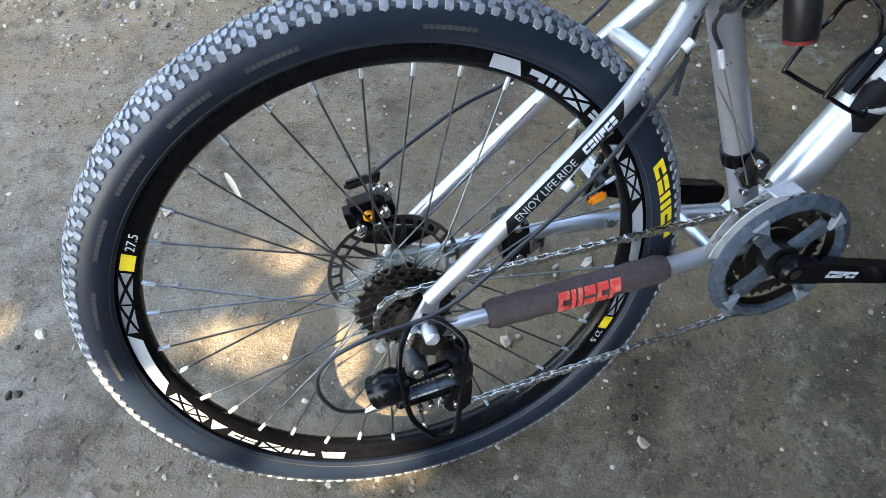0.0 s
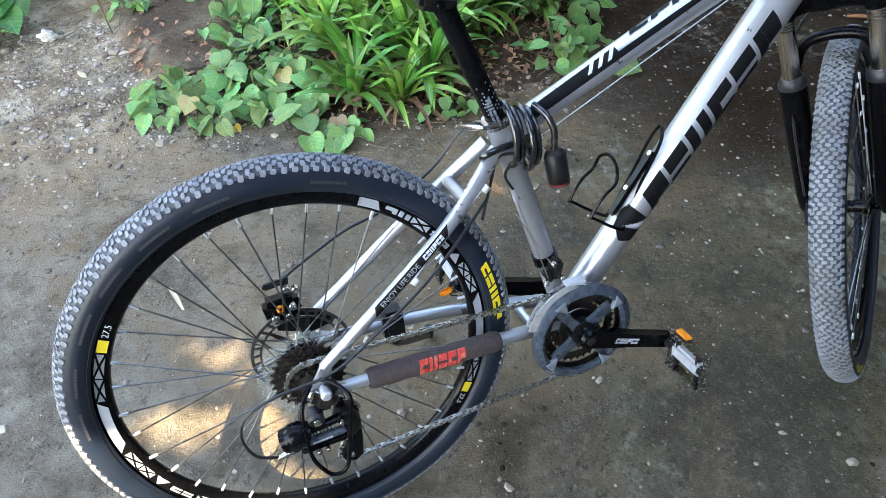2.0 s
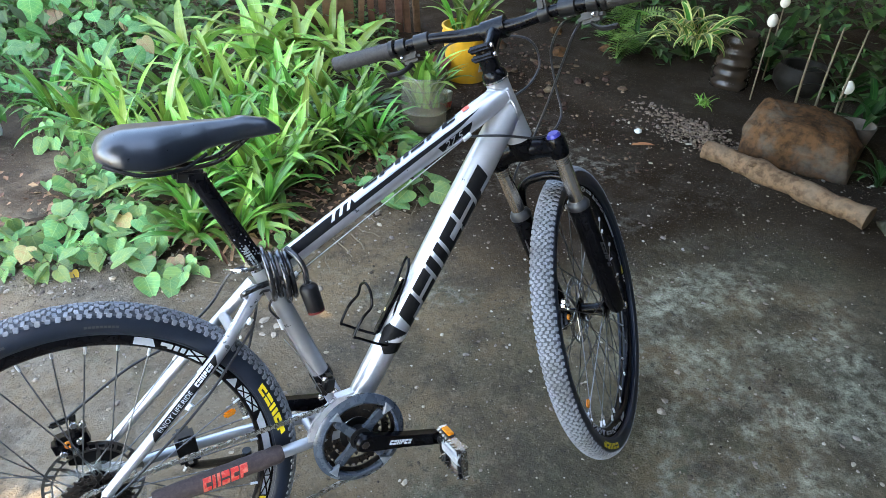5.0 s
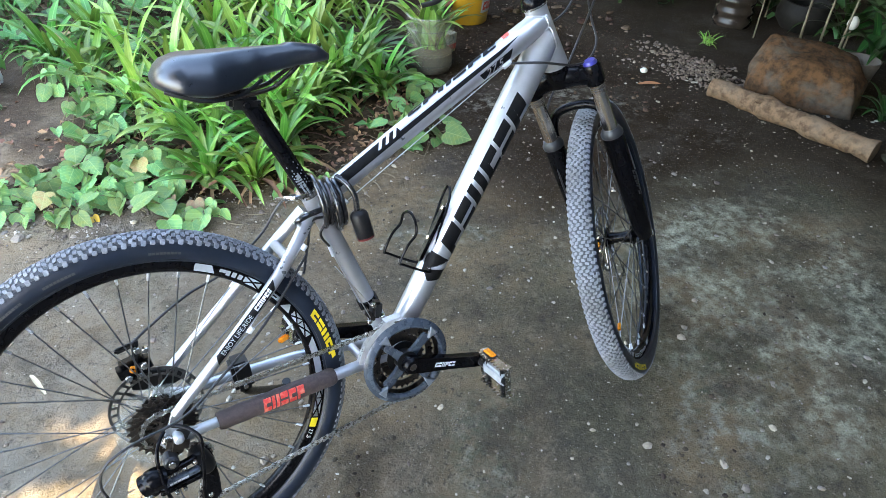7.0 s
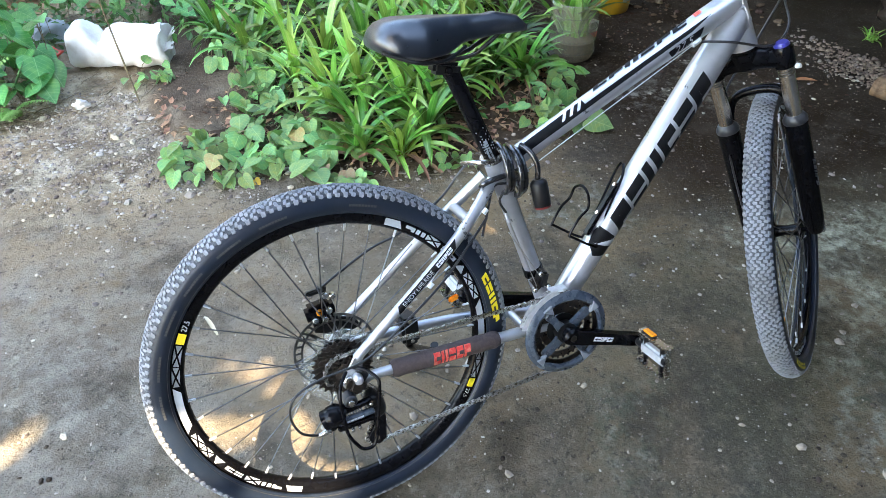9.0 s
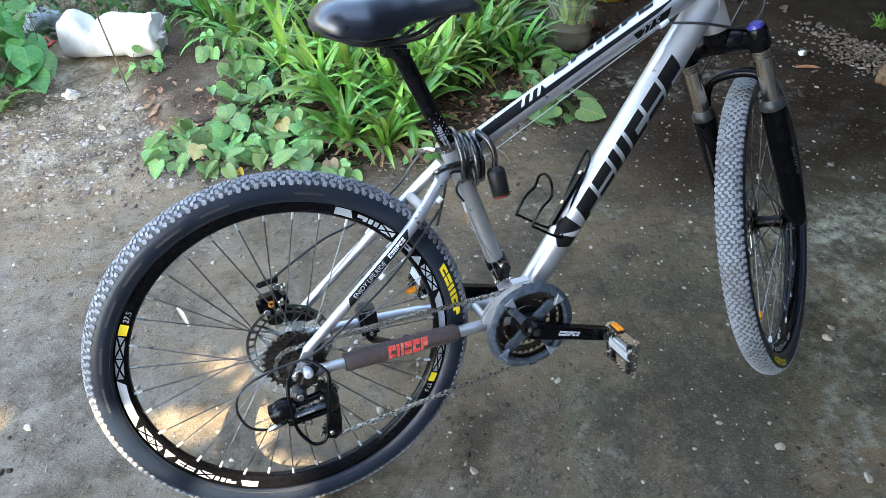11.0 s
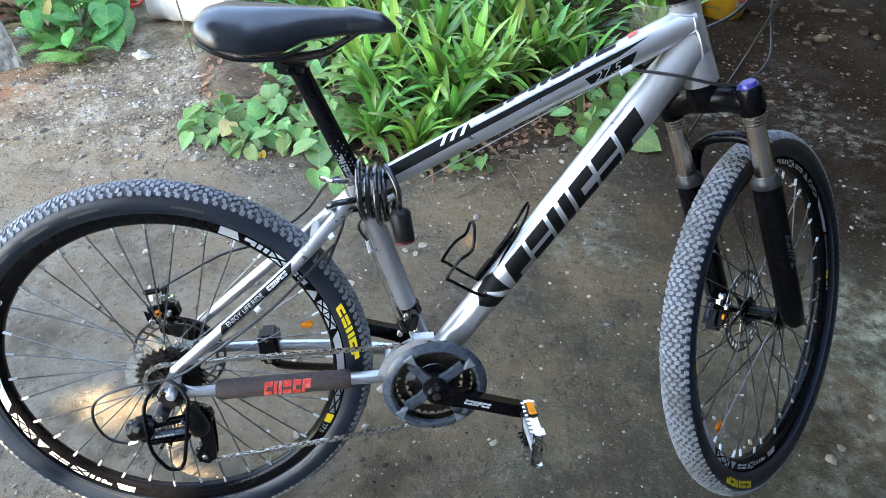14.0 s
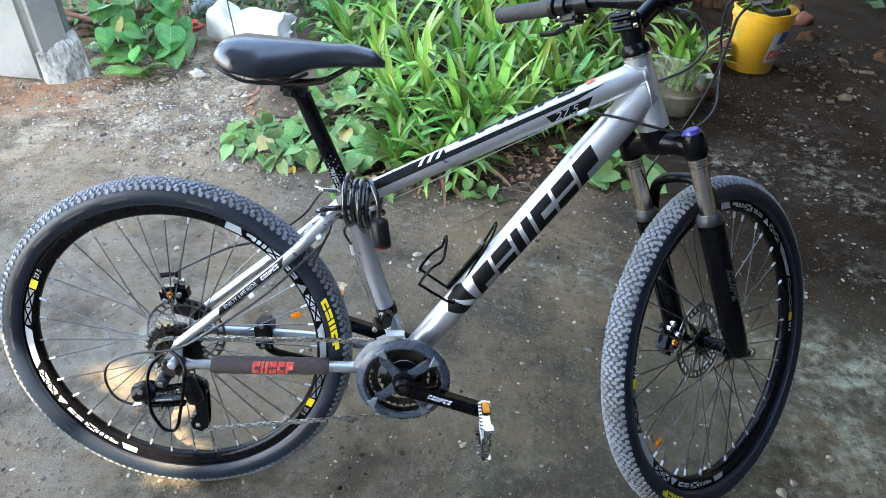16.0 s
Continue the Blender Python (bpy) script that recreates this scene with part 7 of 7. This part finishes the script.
st = part("stick", sweep(curve([Vector((-0.475, 1.985, gh(-0.47, 1.98) - 0.01)), Vector((-0.50, 2.02, 0.25)), Vector((-0.53, 2.05, 0.55)), Vector((-0.60, 2.12, 1.0))], 6), 0.0035, 8), STALK)
tagged(st, "thin upright brown stick in the ground", "stick")

# plant in a cut clear bottle
POT_CLEAR = clear_film("clear_bottle", (0.34, 0.32, 0.22), 0.17)
POT_RIB = clear_film("bottle_rib", (0.62, 0.64, 0.56), 0.28)
jx, jy = 1.495, 1.86
jar = new("bottle_pot")
jar.location = (jx, jy, gh(jx, jy) - 0.004)
tagged(jar, "cut clear plastic bottle used as a plant pot", "plant pot")


def turned(prof, material, parent, name, label="", seg=40):
    return part(name, lathe([(r_, z_) for r_, z_ in prof], seg, False, None, Matrix.Rotation(radians(90), 4, "X")), material, parent, label, 40)


ribs = []
for i in range(22):
    z = 0.01 + 0.265 * i / 21
    ribs.append((0.112 + (0.003 if i % 5 == 2 else 0) - (0.012 if i == 0 else 0), z))
shell = turned([(0.001, 0.004)] + ribs + [(0.110, 0.275)] + [(r_ - 0.002, z_) for r_, z_ in ribs[::-1]] + [(0.001, 0.007)], POT_CLEAR, jar, "bottle_wall", "clear ribbed plastic wall")
shell.visible_shadow = False
for z_ in (0.272, 0.215, 0.160, 0.105, 0.050):
    rb_ = turned([(0.1115, z_ - 0.003), (0.1150, z_), (0.1115, z_ + 0.003)], POT_RIB, jar, "rib", "" if z_ < 0.27 else "pale moulded rib")
    rb_.visible_shadow = False
turned([(0.001, 0.008), (0.100, 0.010), (0.108, 0.03), (0.108, 0.095), (0.09, 0.105), (0.001, 0.11)], mat("pot_soil", (0.13, 0.095, 0.055), 0.9, 0, (0.06, 0.045, 0.03), 60, 0.7, 0.6, 120), jar, "soil", "dark soil in the bottle")
rosette("strap_leaf_plant", "strap-leaved plant growing in a clear bottle", jx, jy, BRIGHT[:3] + DARKER[:2], 30, 1.15, "", 0.10, 0, 0.06)

# yellow bucket
bx, by = 2.02, 2.40
bucket = new("bucket")
bucket.location = (bx, by, gh(bx, by) - 0.004)
tagged(bucket, "dirty yellow plastic bucket used as a plant pot", "bucket")
YEL = mat("yellow_plastic", (0.66, 0.34, 0.02), 0.4, 0, (0.55, 0.27, 0.02), 12, 0.6, 0.1, 90, 0, 0, (0.42, 0.27, 0.08), 6)
turned([(0.001, 0.0), (0.105, 0.0), (0.11, 0.01), (0.138, 0.255), (0.147, 0.258), (0.147, 0.27), (0.140, 0.275), (0.142, 0.295), (0.150, 0.297), (0.150, 0.306), (0.140, 0.308), (0.134, 0.300), (0.108, 0.02), (0.001, 0.015)], YEL, bucket, "bucket_wall", "yellow bucket with a thick rim")
turned([(0.001, 0.24), (0.13, 0.235)], mat("bucket_soil", (0.06, 0.045, 0.03), 0.9, 0, (0.03, 0.025, 0.02), 60, 0.7, 0.6, 120), bucket, "soil")


def bucket_film(u, v):
    r_ = 0.1105 + 0.028 * (v - 0.01) / 0.245 + 0.0008
    return Vector((r_ * math.cos(radians(u)), r_ * math.sin(radians(u)), v))


part("label_white", patch([((-84, 0.07), (-34, 0.07), (-30, 0.20), (-80, 0.225))], bucket_film, None, 10, 6), WHITE_DECAL, bucket, "white printed label")
part("label_blue", patch([((-66, 0.16), (-34, 0.16), (-30, 0.215), (-62, 0.222))], lambda u, v: bucket_film(u, v) * 1.004, None, 8, 5), mat("blue_print", (0.05, 0.09, 0.3), 0.5, 0, (0.04, 0.06, 0.2), 30, 0.5), bucket)
part("label_red", patch(bars([NOTCH, TWIN, SLIT], -80, -40, 0.085, 0.13, 3), lambda u, v: bucket_film(u, v) * 1.005, None, 4, 3), RED_DECAL, bucket, "red printed blocks")
rosette("strap_leaf_plant", "strap-leaved plant growing in the yellow bucket", bx, by, DARKER[:2] + BRIGHT[1:3], 28, 1.15, "", 0.24, 0, 0.08)
# red pot and carton beside it
pot = new("clay_pot")
pot.location = (1.80, 2.36, gh(1.8, 2.36) - 0.004)
tagged(pot, "small dark red clay pot beside the bucket", "plant pot")
turned([(0.001, 0), (0.062, 0), (0.078, 0.12), (0.085, 0.12), (0.085, 0.145), (0.075, 0.145), (0.06, 0.01), (0.001, 0.01)], mat("dark_clay", (0.16, 0.05, 0.035), 0.8, 0, (0.09, 0.04, 0.03), 25, 0.7, 0.4, 90), pot, "pot_wall")
ct = part("carton", box((0.07, 0.05, 0.10), Matrix.Translation((0, 0, 0.048)), 0.002), mat("carton_print", (0.55, 0.52, 0.42), 0.6, 0, (0.2, 0.25, 0.1), 22, 0.8, 0, 90, 0, 0, (0.5, 0.2, 0.08), 15))
ct.matrix_basis = pose(1.68, 2.02, gh(1.68, 2.02), 4, 3, 25)
tagged(ct, "small faded printed carton on the soil", "carton")
part("carton_band", box((0.072, 0.052, 0.03), Matrix.Translation((0, 0, 0.03)), 0.001), RED_DECAL, ct)

# dry boards and stalks behind the bucket
for k in range(11):
    x = 1.30 + 0.085 * k + rnd.uniform(-0.02, 0.02)
    h = rnd.uniform(0.55, 0.95)
    bd = part("stake", box((rnd.uniform(0.04, 0.075), 0.02, h), Matrix.Translation((0, 0, h / 2)), 0.004), DRY_BOARD)
    bd.matrix_basis = pose(x, 3.28 + rnd.uniform(-0.04, 0.04), gh(x, 3.28) - 0.02, rnd.uniform(-5, 5), rnd.uniform(-6, 6), rnd.uniform(-15, 15))
    tagged(bd, "dry brown wooden stake behind the bucket", "stake", "wooden stakes")

# pots and ornaments in the shaded corner
rib = new("bottle_pot")
rib.location = (3.34, 1.66, gh(3.34, 1.66) - 0.004)
tagged(rib, "brownish ribbed plastic bottle used as a plant pot", "plant pot")
prof = [(0.001, 0.0), (0.10, 0.0)]
for i in range(30):
    prof.append((0.105 + 0.005 * math.sin(i * 1.05), 0.01 + 0.29 * i / 29))
turned(prof + [(0.098, 0.30), (0.095, 0.02), (0.001, 0.02)], mat("murky_plastic", (0.035, 0.025, 0.018), 0.22, 0, (0.02, 0.015, 0.011), 20, 0.6, 0.1, 60, 0.1, spec=0.3), rib, "bottle_wall")
rosette("variegated_plant", "green and cream striped plant in a ribbed bottle", 3.12, 1.78, STRIPED, 46, 1.0, "", 0.22, 0, 0.10)
turned_pot = new("tyre_pot")
turned_pot.location = (3.66, 1.44, gh(3.66, 1.44) - 0.004)
tagged(turned_pot, "dark round pot in the shade", "plant pot")
turned([(0.001, 0), (0.11, 0), (0.15, 0.05), (0.155, 0.10), (0.13, 0.15), (0.11, 0.15), (0.10, 0.03), (0.001, 0.02)], mat("dark_pot", (0.012, 0.010, 0.008), 0.6, 0, (0.02, 0.018, 0.014), 20, 0.6, 0.3, 90, spec=0.12), turned_pot, "pot_wall")
EGG = mat("egg_shell", (0.62, 0.56, 0.46), 0.5, 0, (0.7, 0.63, 0.5), 30, 0.5)
for x, y, z in [(3.20, 0.58, 0.13), (3.27, 0.57, 0.155), (3.19, 0.50, 0.095), (3.276, 1.446, 0.45), (3.62, 1.66, 0.47), (3.42, 1.02, 0.22)]:
    eg = new("egg_ornament")
    eg.location = (x, y, gh(x, y) - 0.01)
    tagged(eg, "white eggshell set on a thin stick", "ornament", "eggshells on sticks")
    h = z - eg.location.z
    b_ = bmesh.new()
    bmesh.ops.create_uvsphere(b_, u_segments=20, v_segments=14, radius=0.026, matrix=Matrix.Translation((0, 0, h)))
    for v in b_.verts:
        q = (v.co.z - h) / 0.026
        v.co.z = h + 0.034 * q
        v.co.x *= 1 - 0.14 * q
        v.co.y *= 1 - 0.14 * q
    part("eggshell", b_, EGG, eg, "", 80)
    part("stick", sweep([Vector((0.01, 0, 0)), Vector((0.0, 0, h - 0.02))], 0.0045, 7), STALK, eg)
lump("red_bag", "crumpled red and white plastic bag on the soil", "litter", pose(3.16, 0.46, 0.04), (0.06, 0.05, 0.06), mat("red_white_plastic", (0.45, 0.42, 0.4), 0.35, 0, (0.45, 0.04, 0.03), 22, 0.9), 6, 0.3)
lump("orange_rag", "orange cloth scrap beside the eggshells", "litter", pose(3.36, 0.60, 0.10), (0.09, 0.05, 0.05), mat("orange_cloth", (0.4, 0.1, 0.03), 0.8, 0, (0.2, 0.06, 0.03), 20, 0.7), 14, 0.3)
gp_ = new("clay_pot")
gp_.location = (3.22, 0.80, gh(3.22, 0.8) - 0.004)
tagged(gp_, "small grey-brown pot beside the rock", "plant pot")
turned([(0.001, 0), (0.06, 0), (0.085, 0.13), (0.078, 0.13), (0.055, 0.012), (0.001, 0.012)], mat("old_clay", (0.11, 0.085, 0.062), 0.85, 0, (0.07, 0.055, 0.04), 25, 0.7, 0.4, 90), gp_, "pot_wall")
# corner plants whose leaf colour carries the shade there
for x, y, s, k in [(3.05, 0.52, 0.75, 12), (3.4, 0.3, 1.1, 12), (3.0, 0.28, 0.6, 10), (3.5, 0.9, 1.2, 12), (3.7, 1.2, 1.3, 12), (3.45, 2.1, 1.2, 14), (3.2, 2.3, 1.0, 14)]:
    rosette("strap_leaf_plant", "strap-leaved plant in the corner, shade painted into its leaves", x, y, STRAP_SHADED, k, s, "dark plants in the corner")
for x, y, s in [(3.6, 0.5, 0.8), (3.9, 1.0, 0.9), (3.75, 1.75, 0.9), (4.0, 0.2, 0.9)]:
    rosette("broad_leaf_plant", "broad-leaved plant in the corner, shade painted into its leaves", x, y, BROAD_SHADED, 12, s, "dark plants in the corner")
for k in range(3):
    p0 = Vector((3.30 + 0.05 * k, 1.18 - 0.08 * k, GZ))
    sk = part("stem", sweep(curve([p0, p0 + Vector((-0.05, -0.02, 0.2)), p0 + Vector((0.02 * k, 0.02, 0.5))], 6), [0.008 - 0.0003 * i for i in range(13)], 8), STALK)
    tagged(sk, "bare brown plant stem rising beside the rock", "stem", "bare stems")

# walls added to block sky light: one behind the camera, two round the yard
tagged(part("wall_south", box((9.4, 0.2, 4.6), Matrix.Translation((3.2, -2.3, 2.28)), 0.01), mat("blocker_wall_grey", (0.11, 0.112, 0.115), 0.9, 0, (0.08, 0.08, 0.082), 3, 0.6, 0.3, 60)), "dark grey wall added behind the camera to block light", "wall", "", "structure")
tagged(part("wall_east", box((0.2, 9.0, 5.0), Matrix.Translation((7.2, 2.2, 2.48)), 0.01), bpy.data.materials["blocker_wall_grey"]), "dark grey wall added to close the yard and block light", "wall", "", "structure")
tagged(part("wall_north", box((11.0, 0.2, 3.0), Matrix.Translation((2.2, 6.2, 1.48)), 0.01), bpy.data.materials["blocker_wall_grey"]), "dark grey wall added to close the yard and block light", "wall", "", "structure")

# ---- unseen trees over the yard; the second is added to darken the corner ----
BARK = mat("bark", (0.12, 0.09, 0.065), 0.9, 0, (0.07, 0.055, 0.04), 9, 0.7, 0.7, 40)
GAPS = [(-0.285, 0.44, 0.016), (-0.235, 0.375, 0.020), (-0.185, 0.315, 0.020), (-0.140, 0.255, 0.017), (-0.38, 0.195, 0.024), (-0.31, 0.175, 0.031), (-0.24, 0.150, 0.031), (-0.17, 0.120, 0.025), (-0.70, 0.30, 0.030), (-0.76, 0.24, 0.026), (-0.80, 0.62, 0.018)]

for f_, up_, side_, r_ in ((-0.298, -0.050, -0.030, 0.042), (-0.284, -0.095, -0.030, 0.042), (-0.175, -0.235, -0.030, 0.042), (-0.125, -0.258, -0.030, 0.046), (-0.07, -0.275, -0.030, 0.042), (0.136, 0.560, -0.030, 0.026), (-0.02, 0.325, -0.02, 0.020), (0.56, 0.11, -0.02, 0.022)):
    q_ = bicycle.matrix_world @ L(f_, up_, side_)
    q_ -= SUN_FROM * ((q_.z - GZ) / SUN_FROM.z)
    GAPS.append((q_.x, q_.y, r_))


GAP = np.array(GAPS)
GRID = np.array([(i, j) for i in np.linspace(-1, 1, 9) for j in np.linspace(-1, 1, 7) if abs(i) + abs(j) < 1.01])


def shines(p, u, w):
    """Whether a leaf at p, with the half axes u and w, would close one of the gaps."""
    q = np.array(p) + GRID[:, :1] * np.array(u) + GRID[:, 1:] * np.array(w)
    g = q[:, :2] - np.array(SUN_FROM)[:2] * ((q[:, 2:] - GZ) / SUN_FROM.z)
    near = ((g[:, None, :] - GAP[None, :, :2]) ** 2).sum(2).min(0)
    return bool((near < GAP[:, 2] ** 2).any())


def tree(x, y, tall, crown_c, radius, leaves, seed, label, fine=0):
    t = new("tree")
    t.location = (x, y, GZ - 0.02)
    tagged(t, label, "tree", "shade trees")
    r = np.random.RandomState(seed)
    top = Vector(crown_c) - Vector((x, y, 0))
    tr = curve([Vector((0, 0, 0)), Vector((0.1, 0.05, tall * 0.3)), top * 0.5 + Vector((0, 0, tall * 0.15)), top], 5)
    bm = sweep(tr, [0.16 - 0.12 * i / (len(tr) - 1) for i in range(len(tr))], 12)

    def over_gap(p):
        q = p + Vector((x, y, GZ - 0.02))
        g = q - SUN_FROM * ((q.z - GZ) / SUN_FROM.z)
        return any((g.x - a_) ** 2 + (g.y - b_) ** 2 < (c_ + 0.08) ** 2 for a_, b_, c_ in GAPS)

    for k in range(14):
        a = r.uniform(0, 6.28)
        s0 = tr[len(tr) * 2 // 3 + k % 4]
        e = top + Vector((math.cos(a) * radius[0] * 0.7, math.sin(a) * radius[1] * 0.7, r.uniform(-0.2, 0.5)))
        limb = curve([s0, s0.lerp(e, 0.5) + Vector((0, 0, 0.15)), e], 4)
        if any(over_gap(p.lerp(q, t)) for p, q in zip(limb, limb[1:]) for t in (0, 0.25, 0.5, 0.75)):
            continue
        sweep(limb, [0.05 - 0.0045 * i for i in range(9)], 8, False, bm)
    if fine:
        low = Vector((-2.9, -1.7, 3.75)) - Vector((x, y, GZ))
        sweep(curve([tr[len(tr) // 2], tr[len(tr) // 2].lerp(low, 0.5) + Vector((0, 0, 0.2)), low], 5), [0.05 - 0.003 * i for i in range(11)], 8, False, bm)
    part("trunk", bm, BARK, t, "brown trunk and limbs")
    v, f = [], []
    n = 0
    while n < leaves:
        d = r.normal(0, 1, 3)
        d /= np.linalg.norm(d)
        p = Vector(crown_c) + Vector((d[0] * radius[0], d[1] * radius[1], d[2] * radius[2])) * (r.rand() ** 0.4)
        s = r.uniform(0.10, 0.2)
        u = Vector(r.normal(0, 1, 3)).normalized()
        w = u.orthogonal().normalized() * s * 0.5
        u = u * s
        g = p - SUN_FROM * ((p.z - GZ) / SUN_FROM.z)
        if -1.2 < g.x < 1.6 and -0.8 < g.y < 1.4 and shines(p, u, w):
            continue
        q = p - Vector((x, y, GZ - 0.02))
        k = len(v)
        v += [tuple(q - u), tuple(q + w), tuple(q + u), tuple(q - w)]
        f += [(k, k + 1, k + 2), (k, k + 2, k + 3)]
        n += 1
    # fine leaves close round the gaps
    for k in range(fine):
        g = Vector((r.uniform(-1.1, 0.9), r.uniform(-0.6, 1.1), GZ))
        p = g + SUN_FROM * ((3.4 + r.uniform(-0.3, 0.3) - GZ) / SUN_FROM.z)
        s = r.uniform(0.025, 0.06)
        u = (SUN_FROM.orthogonal().normalized() * math.cos(6.28 * r.rand()) + Vector(r.normal(0, 0.5, 3))).normalized()
        w = u.cross(SUN_FROM).normalized() * s * 0.6
        u = u * s
        if shines(p, u, w):
            continue
        q = p - Vector((x, y, GZ - 0.02))
        k = len(v)
        v += [tuple(q - u), tuple(q + w), tuple(q + u), tuple(q - w)]
        f += [(k, k + 1, k + 2), (k, k + 2, k + 3)]
    me = bpy.data.meshes.new("crown")
    me.from_pydata(v, [], f)
    me.materials.append(SHADE)
    cr = new("crown", me)
    cr.parent = t


c0 = Vector((0.5, 1.6, 0)) + SUN_FROM * 9.5
tree(-7.5, -2.0, 6.0, c0, (4.8, 3.8, 0.9), 32000, 5, "leafy tree that shades the yard", 9000)
# added out of view, only to keep sky light off the corner
tree(5.2, 3.4, 2.8, Vector((3.8, 1.5, 2.4)), (2.7, 3.4, 0.6), 40000, 6, "unseen leafy tree added to darken the corner")
